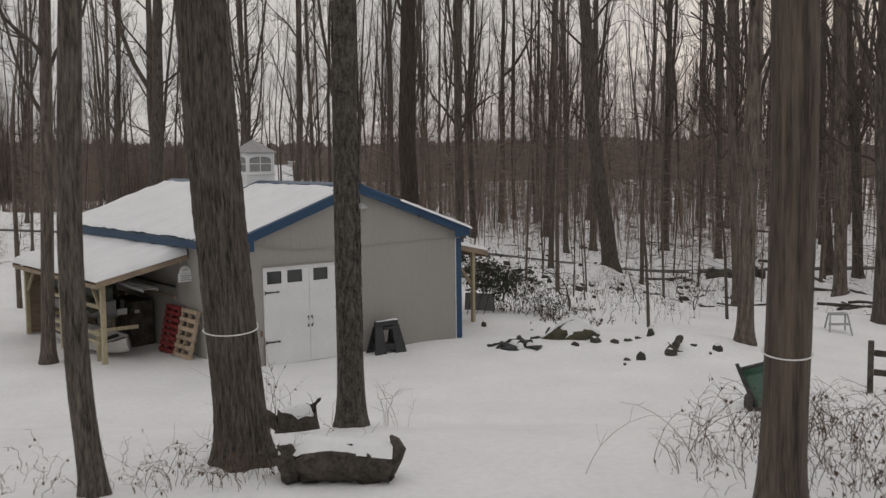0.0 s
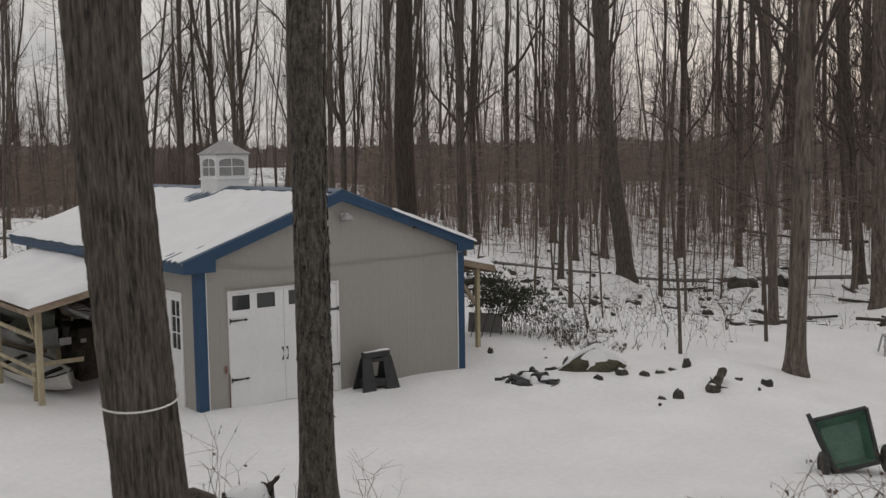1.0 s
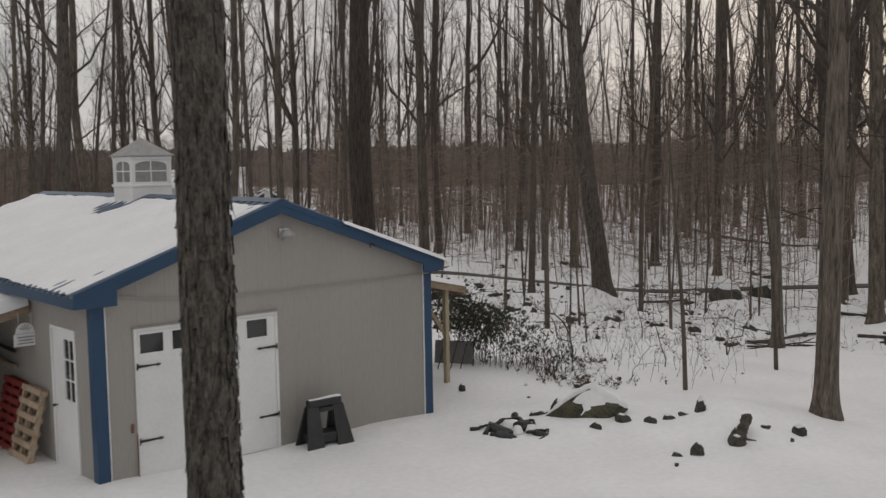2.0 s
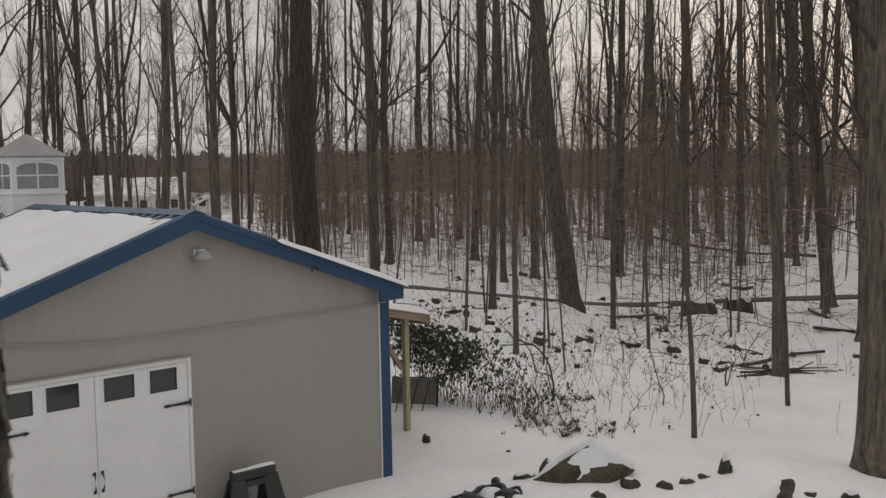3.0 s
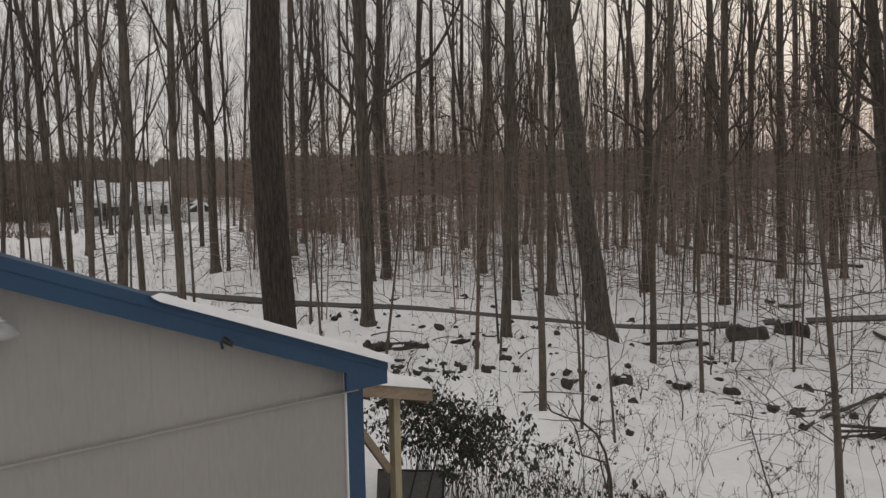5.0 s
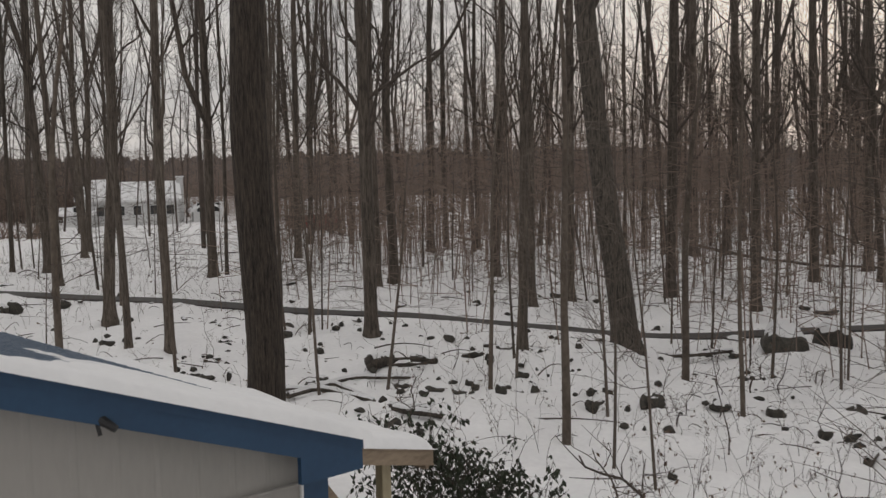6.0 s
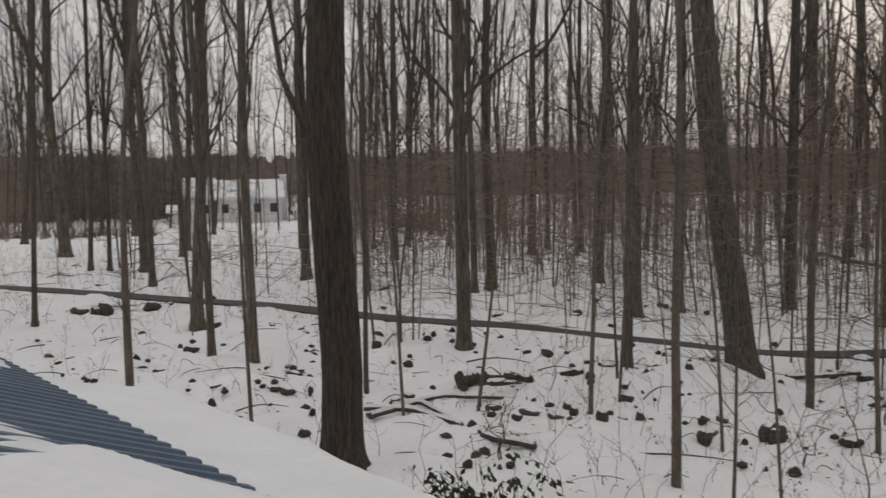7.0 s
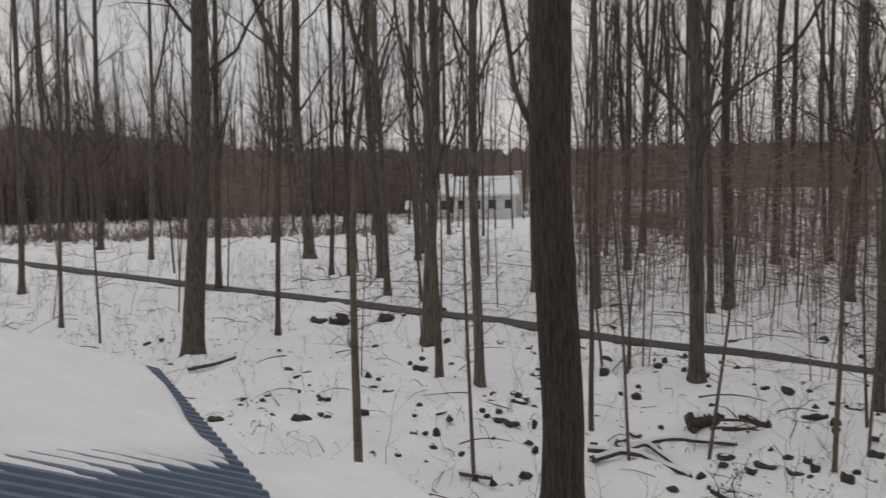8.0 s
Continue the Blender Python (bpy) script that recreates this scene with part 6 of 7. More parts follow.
# small broken stones between the larger ones
rng = np.random.default_rng(23)
shards = [rock_mesh(30 + k, 0.85, 1, 0.9)[0] for k in range(6)]
rubble = Geo()
k = 0
while k < 190:
    x, y = rng.uniform(9.5, 29), rng.uniform(2, 26)
    v, u = 0.6 * x + 0.8 * y, 0.85 * x - 0.5 * y
    if v < 16.5 or v > 33 or u < -3 or u > 20 or abs(np.interp(x, rp[:, 0], rp[:, 1]) - y) < 1.3 or np.sin(x * 0.9 + 1.0) * np.sin(y * 0.8) + rng.normal(0, 0.5) < 0.0:
        continue
    pick = shards[int(rng.integers(0, 6))]
    size = rng.uniform(0.06, 0.15) * np.array([rng.uniform(0.8, 1.7), 1.0, rng.uniform(0.8, 1.3)])
    c_, s_ = math.cos(k * 2.4), math.sin(k * 2.4)
    p = pick.v[0] * size
    p = np.stack([p[:, 0] * c_ - p[:, 1] * s_ + x, p[:, 0] * s_ + p[:, 1] * c_ + y, p[:, 2] + on_land(x, y) + 0.015], -1)
    rubble.add(p, pick.f)
    k += 1
single("rubble", rubble, STONE, "small dark broken stones half buried in the snow", "stones", "stuff")


# ---- logs and stumps ----
def fallen(name, pts, r, label, knots=3, snow=True, n=14):
    p = np.array(pts, float)
    t = np.linspace(0, len(p) - 1, 14)
    q = np.stack([np.interp(t, range(len(p)), p[:, c]) for c in range(3)], -1)
    rng = np.random.default_rng(int(abs(q[0, 0] * 100 + q[0, 1] * 10)))
    if name == "fallen_log":
        r = r * 0.72
        q[:, :2] += wander(rng, len(q), 0.045 * np.linalg.norm(q[-1] - q[0]))
    base = q[0].copy()
    ob = thing(name, *base, label, "log", "fallen wood")
    rr = r * (1 + 0.08 * rng.normal(0, 1, len(q))) * np.linspace(1, 0.8, len(q))
    g = Geo().tube(q - base, rr, n)
    g.v[-1] = g.v[-1] + rng.normal(0, r * (0.11 if name == "hollow_log" else 0.08), g.v[-1].shape)
    part("log", g, LOG_WOOD, ob, "", True)
    for k in range(knots):
        i = int(rng.integers(2, 12))
        d = rng.normal(0, 1, 3)
        d[2] = abs(d[2]) * 0.3 + 0.1
        d /= np.linalg.norm(d)
        part("limb", Geo().tube([q[i] - base, q[i] - base + d * r * 1.5, q[i] - base + d * r * rng.uniform(2, 5)], [r * 0.3, r * 0.22, r * 0.08], 6), LOG_WOOD, ob)
    if snow:
        w = np.linspace(-0.75, 0.75, 6)
        d = np.gradient(q, axis=0)
        side = np.stack([-d[:, 1], d[:, 0], 0 * d[:, 0]], -1)
        side /= np.linalg.norm(side, axis=1)[:, None]
        rows_ = [q - base + side * (rr * s_)[:, None] + np.array([0, 0, 1]) * (rr * (1 - s_ * s_) ** 0.5 * 1.0 + (0.1 if name == "hollow_log" else 0.05) * (1 - (s_ / 0.75) ** 2))[:, None] for s_ in w]
        part("snow_cap", Geo().sheet(np.array(rows_)), ROOF_SNOW, ob, "line of snow on the log", True)
    return ob


def ground_pts(pts, lift):
    return [(x, y, on_land(x, y) + lift) for x, y in pts]


fallen("fallen_log", ground_pts(((15.40, 13.76), (17.37, 14.84), (16.53, 12.26)), 0.05), 0.08, "crooked fallen branch in the snow", 4)
fallen("fallen_log", ground_pts(((16.66, 14.78), (18.16, 14.62), (18.97, 13.84)), 0.05), 0.07, "thin fallen branch among rocks", 4)
fallen("fallen_log", ground_pts(((16.41, 11.32), (16.30, 9.68)), 0.06), 0.10, "short fallen log in the snow", 1)
fallen("cut_log", ground_pts(((18.79, 15.05), (19.58, 15.16)), 0.17), 0.19, "short cut log lying in the snow", 0)
fallen("fallen_log", ground_pts(((9.79, 27.35), (10.41, 27.32), (11.37, 28.42)), 0.06), 0.10, "fallen limb beside the tree", 2)
fallen("fallen_log", ground_pts(((29.01, 13.15), (30.46, 12.87), (31.57, 12.33)), 0.06), 0.10, "fallen branch across the slope", 3)
fallen("fallen_log", ground_pts(((20.25, 2.88), (24.50, 3.85), (27.52, 4.11), (28.55, 3.40)), 0.06), 0.10, "long fallen trunk with snow along it", 3)
fallen("fallen_log", ground_pts(((15.77, 14.57), (16.50, 13.98), (16.59, 12.41)), 0.05), 0.08, "curved fallen branch in the snow", 3)
fallen("fallen_log", ground_pts(((16.47, 11.51), (16.75, 10.46)), 0.06), 0.10, "fallen log in the snow", 1)
fallen("fallen_log", ground_pts(((12.75, 14.40), (13.10, 13.78)), 0.05), 0.07, "short broken branch in the snow", 2)
fallen("fallen_log", ground_pts(((20.29, 15.12), (20.18, 14.16)), 0.09), 0.14, "broken log among rocks", 3)
fallen("fallen_log", ground_pts(((32.88, 6.36), (32.83, 4.06)), 0.07), 0.11, "fallen trunk at the edge of the woods", 2)
fallen("fallen_log", ground_pts(((61.12, 33.02), (53.82, 24.28), (54.13, 21.13), (53.11, 16.82)), 0.11), 0.17, "long fallen trunk with snow along it", 2)
fallen("fallen_log", ground_pts(((37.24, 8.67), (32.60, 4.15), (27.03, -0.42)), 0.08), 0.12, "long fallen trunk with snow along it", 4)
root = thing("root_tangle", 6.36, -2.0, on_land(6.36, -2.0), "black wet tangle of roots looped round a patch of snow", "root")
rng = np.random.default_rng(61)
root.matrix_world = pose(6.3, -2.12, on_land(6.3, -2.12), 0, 0, -60)
for pts, r in ((((-0.7, 0.1), (-0.55, 0.17), (-0.42, 0.26), (-0.2, 0.36)), 0.055), (((-0.4, 0.02), (-0.38, 0.22), (-0.2, 0.4), (0.02, 0.44)), 0.09), (((-0.1, 0.5), (0.1, 0.36), (0.15, 0.18), (-0.05, 0.08), (-0.3, 0.03)), 0.1),
               (((-0.28, 0.02), (-0.08, -0.02), (0.1, -0.03)), 0.07), (((0.1, 0.28), (0.22, 0.44), (0.34, 0.35), (0.3, 0.22)), 0.06), (((0.28, 0.1), (0.48, 0.18), (0.62, 0.25), (0.66, 0.12), (0.55, 0.02)), 0.05)):
    p = np.array([(a_, h * 1.7 - 0.2, 0.015 + h * 0.3) for a_, h in pts])
    t = np.linspace(0, len(p) - 1, 14)
    q = np.stack([np.interp(t, range(len(p)), p[:, c]) for c in range(3)], -1)
    q[1:-1] = (q[:-2] + q[1:-1] + q[2:]) / 3
    q = q + rng.normal(0, 0.008, (14, 3))
    g = Geo().tube(q, r * (0.42 + 0.3 * rng.random(14)) * np.linspace(1, 0.4, 14), 9)
    part("limb", g, BLACK_HIDE, root, "", True)
for k, (a_, d_, w_, h_) in enumerate(((-0.3, 0.28, 0.3, 0.22), (0.14, 0.4, 0.24, 0.26), (0.5, 0.2, 0.2, 0.16), (-0.05, 0.02, 0.22, 0.1))):
    lump_, _ = rock_mesh(50 + k, 0.9, 2, 0.9)
    lump_.v[0] = lump_.v[0] * (w_ * 1.15, w_ * 0.8, h_ * 0.8) + (a_, d_ - 0.15, 0.02)
    part("root_clod", lump_, BLACK_HIDE, root)
for a_, d_, rr in ((-0.08, 0.34, 0.2), (0.12, 0.02, 0.1), (0.34, 0.14, 0.12)):
    t = np.linspace(0, 2 * np.pi, 15)[:-1]
    edge = [(a_ + rr * math.cos(q) * (1 + 0.2 * math.sin(3 * q)), d_ + rr * 0.8 * math.sin(q), 0.02) for q in t]
    mid = [(a_ + rr * 0.6 * math.cos(q), d_ + rr * 0.5 * math.sin(q), 0.15) for q in t]
    part("snow_cap", Geo().add(edge + mid + [(a_, d_, 0.17)], [(i, (i + 1) % 14, 14 + (i + 1) % 14, 14 + i) for i in range(14)] + [(14 + i, 14 + (i + 1) % 14, 28) for i in range(14)]), ROOF_SNOW, root, "patch of snow", True)
fallen("broken_limb", [(8.4, -5.2, 0.04), (8.7, -5.08, 0.17), (9.02, -4.97, 0.33)], 0.1, "dark broken limb leaning on a mound of snow", 2, False, 9)
fallen("hollow_log", [(-4.5, -9.72, 1.08), (-4.0, -10.2, 1.11), (-3.52, -10.64, 1.06)], 0.24, "thick broken log lying in the snow", 0, True, 18)
end_ = [o for o in bpy.data.objects if o.name == "hollow_log"][0]
part("splinter", Geo().tube([(0.93, -0.88, -0.1), (0.97, -0.92, 0.1), (1.02, -0.95, 0.2), (0.98, -0.95, 0.3), (0.95, -0.9, 0.36)], [0.08, 0.12, 0.1, 0.06, 0.015], 6), LOG_WOOD, end_, "upright broken slab of wood")
part("splinter", Geo().tube([(0.02, 0.03, 0.1), (-0.1, 0.12, 0.14), (-0.2, 0.2, 0.12)], [0.07, 0.05, 0.02], 7), LOG_WOOD, end_)
stump = thing("stump", -2.75, -7.1, on_land(-2.75, -7.1) + 0.05, "broken stump with snow on top", "stump")
rng = np.random.default_rng(4)
a = np.arange(22) * 2 * np.pi / 22
rows_ = []
for z, r in ((-0.1, 0.36), (0.06, 0.33), (0.14, 0.31)):
    rows_.append(np.stack([r * np.cos(a), r * np.sin(a) * 0.9, np.full_like(a, z)], -1))
rows_.append(np.stack([0.3 * np.cos(a), 0.26 * np.sin(a), 0.2 + 0.08 * rng.random(22) + 0.06 * np.cos(a * 2)], -1))
grid = np.array(rows_)
grid = np.concatenate([grid, grid[:, :1]], 1)
part("wood", Geo().sheet(grid), LOG_WOOD, stump, "", True)
part("snow_cap", Geo().add([(0.29 * math.cos(t), 0.25 * math.sin(t), 0.18 + 0.03 * math.sin(3 * t)) for t in a] + [(0.2 * math.cos(t), 0.17 * math.sin(t), 0.32) for t in a] + [(0, 0, 0.36)], [(i, (i + 1) % 22, 22 + (i + 1) % 22, 22 + i) for i in range(22)] + [(22 + i, 22 + (i + 1) % 22, 44) for i in range(22)]), ROOF_SNOW, stump, "snow", True)
part("splinter", Geo().tube([(0.2, -0.1, 0.2), (0.25, -0.12, 0.34), (0.3, -0.14, 0.4), (0.33, -0.15, 0.42)], [0.04, 0.022, 0.03, 0.012], 6), LOG_WOOD, stump)
part("splinter", Geo().tube([(-0.25, 0.1, 0.05), (-0.42, 0.2, 0.2), (-0.56, 0.28, 0.3), (-0.66, 0.36, 0.3)], [0.1, 0.11, 0.08, 0.04], 8), LOG_WOOD, stump, "dark broken root", True)

# ---- garden cart, step stool, rail fence ----
cart = thing("garden_cart", 5.4, -9.35, on_land(5.4, -9.35), "green plastic garden cart tipped on end in the snow", "cart", turn=-50)
cart.matrix_world = pose(5.72, -9.66, on_land(5.72, -9.66), 0, 0, -42)
tilt = pose(0.05, 0, 0.1, -22, -14, 0) @ Matrix.Diagonal((0.9, 0.9, 0.92, 1))
g = Geo()
out = [(-0.36, 0.0, 0.0), (0.36, 0.0, 0.0), (0.45, 0.0, 0.86), (-0.45, 0.0, 0.86)]
bed = [(-0.27, 0.3, 0.1), (0.27, 0.3, 0.1), (0.34, 0.26, 0.74), (-0.34, 0.26, 0.74)]
inn = [(-0.33, 0.0, 0.03), (0.33, 0.0, 0.03), (0.42, 0.0, 0.83), (-0.42, 0.0, 0.83)]
bin_ = [(-0.25, 0.275, 0.12), (0.25, 0.275, 0.12), (0.32, 0.235, 0.72), (-0.32, 0.235, 0.72)]
vv = [tuple(tilt @ Vector(p)) for p in out + bed + inn + bin_]
ff = [(4, 5, 6, 7)] + [(k, (k + 1) % 4, 4 + (k + 1) % 4, 4 + k) for k in range(4)] + [(15, 14, 13, 12)] + [(8 + (k + 1) % 4, 8 + k, 12 + k, 12 + (k + 1) % 4) for k in range(4)] + [(k, 8 + k, 8 + (k + 1) % 4, (k + 1) % 4) for k in range(4)]
part("tub", g.add(vv, ff), CART_GREEN, cart, "green plastic tub")
rim = [tuple(tilt @ Vector(p)) for p in out + out[:1]]
for a_, b_ in zip(rim, rim[1:]):
    part("rim", Geo().tube([a_, b_], 0.034, 8), BLACK_PLASTIC, cart, "black rim")
for sx in (-1, 1):
    c_ = tilt @ Vector((sx * 0.5, 0.0, 0.14 if sx < 0 else 0.02))
    wheel = new("wheel")
    wheel.parent = cart
    wheel.location = c_
    t_ = np.linspace(0, 2 * np.pi, 21)
    ring = np.stack([0 * t_, 0.17 * np.cos(t_), 0.17 * np.sin(t_)], -1)
    part("tyre", Geo().tube(ring, 0.045, 8, cap=False), BLACK_PLASTIC, wheel)
    part("rim", Geo().tube([(-0.02, 0, 0), (0.02, 0, 0)], 0.14, 14), LOG_WOOD, wheel)
part("axle", Geo().tube([tuple(tilt @ Vector((-0.5, 0.2, -0.02))), tuple(tilt @ Vector((0.5, 0.2, -0.02)))], 0.014, 6), BLACK_IRON, cart)
part("handle", Geo().tube([tuple(tilt @ Vector(p)) for p in ((-0.36, -0.02, -0.02), (-0.44, -0.02, 0.6), (-0.48, -0.02, 0.98))], [0.045, 0.045, 0.035], 8), BLACK_PLASTIC, cart, "black handle")

stool = thing("step_stool", 17.7, -4.0, on_land(17.7, -4.0), "grey plastic step stool standing in the snow", "stool", turn=-42)
part("top_step", Geo().box(-0.26, -0.14, 0.52, 0.26, 0.14, 0.57, bevel=0.01), GREY_PLASTIC, stool)
part("lower_step", Geo().box(-0.3, -0.3, 0.24, 0.3, -0.08, 0.28, bevel=0.01), GREY_PLASTIC, stool)
for sx in (-1, 1):
    part("leg", Geo().beam((sx * 0.25, -0.1, 0.54), (sx * 0.34, -0.34, -0.1), 0.05, 0.03), GREY_PLASTIC, stool)
    part("leg", Geo().beam((sx * 0.25, 0.1, 0.54), (sx * 0.32, 0.3, -0.1), 0.05, 0.03), GREY_PLASTIC, stool)

fence = thing("rail_fence", 9.34, -9.62, on_land(9.34, -9.62), "dark weathered post and rail fence in the snow", "fence")
fence.matrix_world = pose(9.3, -9.6, on_land(9.3, -9.6), 0, 0, -62)
for x in (0.0, 2.3):
    part("post", Geo().beam((x, 0, -0.3), (x, 0, 1.1), 0.12, 0.12, 0.015), LOG_WOOD, fence)
for z in (0.45, 0.85):
    part("rail", Geo().beam((0.062, 0.0, z), (2.24, 0.0, z - 0.1), 0.05, 0.13, 0.012), LOG_WOOD, fence)


# ---- evergreen bush by the side shelter ----
bush = thing("evergreen_bush", 10.2, 2.6, on_land(10.2, 2.6), "dark evergreen shrub with drooping leaves over bare stems", "shrub")
rng = np.random.default_rng(71)
stems, leaves = Geo(), Geo()


def leaf(geo, c_, rng, size):
    a_, ln, w = rng.uniform(0, 6.28), size * rng.uniform(0.7, 1.2), size * rng.uniform(0.16, 0.3)
    d = np.array([math.cos(a_) * 0.6, math.sin(a_) * 0.6, -0.9 + rng.normal(0, 0.4)])
    d /= np.linalg.norm(d)
    s_ = np.cross(d, (math.sin(a_ * 3), math.cos(a_ * 5), 0.6))
    s_ /= np.linalg.norm(s_) + 1e-9
    n_ = np.cross(d, s_) * 0.1 * size
    geo.add([c_, c_ + d * ln * 0.5 + s_ * w + n_, c_ + d * ln, c_ + d * ln * 0.5 - s_ * w + n_], [(0, 1, 2), (0, 2, 3)])


for k in range(170):
    along = rng.uniform(0, 1) ** 1.1
    bx, by = -0.05 + 0.35 * along + rng.normal(0, 0.24), 1.1 - 3.2 * along + rng.normal(0, 0.22)
    crown_z = 1.62 - 0.95 * along + rng.normal(0, 0.12) - 0.5 * (k % 4 == 0)
    lx, ly = rng.normal(0, 0.2, 2)
    zb = on_land(10.2 + bx, 2.6 + by) - on_land(10.2, 2.6)
    t = np.linspace(0, 1, 7)
    p = np.stack([bx + lx * t ** 2, by + ly * t ** 2, zb - 0.05 + max(0.25, crown_z) * (t - 0.08 * t ** 5)], -1) + rng.normal(0, 0.025, (7, 3))
    stems.tube(p, rng.uniform(0.004, 0.009) * np.linspace(1.1, 0.4, 7), 4, cap=False)
    # dense sprays of leaves over the high end, few over the low end
    for j in range(int(rng.poisson(0.35 + 6.5 * max(0.0, 0.72 - along)))):
        o = p[-1] + rng.normal(0, 1, 3) * (0.2, 0.2, 0.13)
        e = o + rng.normal(0, 1, 3) * (0.16, 0.16, 0.06) + (0, 0, -0.12)
        stems.tube(np.array([p[-2], o, e]), [0.004, 0.003, 0.002], 3, cap=False)
        for q in range(int(rng.integers(6, 13))):
            leaf(leaves, o + (e - o) * rng.uniform(-0.3, 1.2) + rng.normal(0, 0.03, 3), rng, 0.085)
    if rng.random() < 0.5:
        for q in range(int(rng.integers(2, 6))):
            leaf(leaves, p[int(rng.integers(2, 7))] + rng.normal(0, 0.06, 3), rng, 0.075)
tagged(part("stem_tangle", stems, TWIG, bush), kind="stuff")
tagged(part("foliage", leaves, GREEN_LEAF, bush, "dark drooping leaves"), kind="stuff")


# ---- a bent sapling arching over the slope ----
bent = thing("bent_sapling", 11.67, 1.27, on_land(11.67, 1.27), "dark crooked sapling bent over in an arch", "sapling")
right_ = np.array([0.72, -0.69])
line = [(0.0, 0.0), (-0.01, 0.35), (-0.08, 0.72), (-0.2, 0.98), (-0.4, 1.16), (-0.62, 1.22), (-0.8, 1.3), (-0.86, 1.42)]
pts = np.array([(a_ * right_[0], a_ * right_[1], b_ - 0.03) for a_, b_ in line])
part("stem", Geo().tube(pts, np.linspace(0.022, 0.01, 8), 7), TWIG, bent, "", True)
rng = np.random.default_rng(19)
for k in range(7):
    i = int(rng.integers(1, 7))
    d = rng.normal(0, 1, 3)
    d[2] = abs(d[2]) + 0.2
    d *= rng.uniform(0.3, 0.8) / np.linalg.norm(d)
    part("twig", Geo().tube([pts[i], pts[i] + d * 0.5 + rng.normal(0, 0.04, 3), pts[i] + d], [0.008, 0.006, 0.003], 4), TWIG, bent)


# ---- brambles, weeds, sticks and leaf litter ----
def stems_patch(name, label, cx, cy, rx_, ry_, n, h0, h1, seed, arch, dead=0.0, mat=DRY_STEM, r=0.0042, crook=0.012, forks=2, twig=(0.2, 0.6)):
    rng = np.random.default_rng(seed)
    g, lf = Geo(), Geo()
    ob = thing(name, cx, cy, on_land(cx, cy), label, "weeds")
    for k in range(n):
        x, y = rng.normal(0, rx_), rng.normal(0, ry_)
        a, h = rng.uniform(0, 6.28), rng.uniform(h0, h1)
        z = on_land(cx + x, cy + y) - on_land(cx, cy)
        t = np.linspace(0, 1, 7)
        out = arch * h * rng.uniform(0.4, 1.2)
        p = np.stack([x + np.cos(a) * out * t ** 1.6, y + np.sin(a) * out * t ** 1.6, z - 0.04 + h * (t - arch * 0.45 * t ** 3)], -1) + rng.normal(0, crook, (7, 3))
        thick = r * rng.uniform(0.6, 1.5)
        g.tube(p, thick * np.linspace(1.3, 0.5, 7), 4, cap=False)
        for j in range(int(rng.integers(1, forks + 2))):
            i = int(rng.integers(2, 6))
            d = rng.normal(0, 1, 3)
            d[2] = abs(d[2])
            d *= h * rng.uniform(*twig) / np.linalg.norm(d)
            e = p[i] + d
            g.tube(np.array([p[i], p[i] + d * 0.5 + rng.normal(0, crook * 1.6, 3), e]), thick * np.array([0.7, 0.5, 0.35]), 3, cap=False)
            for q in range(3):
                if rng.random() < dead:
                    c_ = p[i] + d * rng.uniform(0.3, 1.0)
                    w = rng.normal(0, 0.017, (2, 3))
                    ln = rng.uniform(0.035, 0.07)
                    lf.add([c_, c_ + w[0] + (0, 0, -ln * 0.4), c_ + w[1] * 0.5 + (0, 0, -ln), c_ + w[1] + (0, 0, -ln * 0.4)], [(0, 1, 2), (0, 2, 3)])
    tagged(part("stem_tangle", g, mat, ob), kind="stuff")
    if dead and lf.n:
        tagged(part("foliage", lf, DEAD_LEAF, ob, "curled dead leaves"), kind="stuff")
    return ob


BR = "arching brown bramble stems with dead leaves in the snow"
stems_patch("bramble", BR, 0.3, -12.9, 0.75, 0.55, 78, 0.2, 1.2, 1, 0.9, 0.14, DRY_STEM, 0.0034, 0.009, 3, (0.08, 0.26))
stems_patch("bramble", BR, 1.5, -13.2, 0.7, 0.65, 105, 0.2, 1.3, 2, 0.9, 0.14, DRY_STEM, 0.0034, 0.009, 3, (0.08, 0.26))
stems_patch("bramble", BR, 2.6, -12.6, 0.7, 0.65, 75, 0.2, 1.2, 3, 0.9, 0.14, TWIG, 0.0034, 0.009, 3, (0.08, 0.26))
stems_patch("bramble", BR, -0.6, -12.6, 0.5, 0.4, 24, 0.2, 0.7, 4, 0.6, 0.12, DRY_STEM, 0.0026, 0.01, 2, (0.08, 0.26))
stems_patch("bramble", "dry brown weed stems and leaves in the snow", -5.4, -9.1, 0.6, 0.35, 60, 0.25, 0.7, 5, 0.9, 0.25, DRY_STEM, 0.0028, 0.02)
stems_patch("bramble", "dry brown weed stems and leaves in the snow", -4.6, -9.6, 0.5, 0.3, 30, 0.3, 0.9, 6, 0.6, 0.15, DRY_STEM, 0.0028, 0.02)
stems_patch("bramble", "dry brown weed stems and leaves in the snow", -6.9, -7.9, 0.5, 0.4, 26, 0.3, 0.7, 7, 0.8, 0.2, DRY_STEM, 0.0028, 0.02)
stems_patch("bramble", BR, 0.6, -14.4, 0.65, 0.45, 85, 0.2, 1.1, 61, 0.9, 0.2, TWIG, 0.003, 0.01, 3, (0.08, 0.26))
stems_patch("bramble", BR, -0.3, -13.9, 0.4, 0.35, 22, 0.2, 0.6, 62, 0.7, 0.2, TWIG, 0.003, 0.012, 2, (0.08, 0.26))
stems_patch("weeds", "tall thin dry stalks in the snow", -2.9, -7.0, 0.45, 0.4, 18, 0.5, 1.4, 8, 0.6, 0.2, r=0.003)
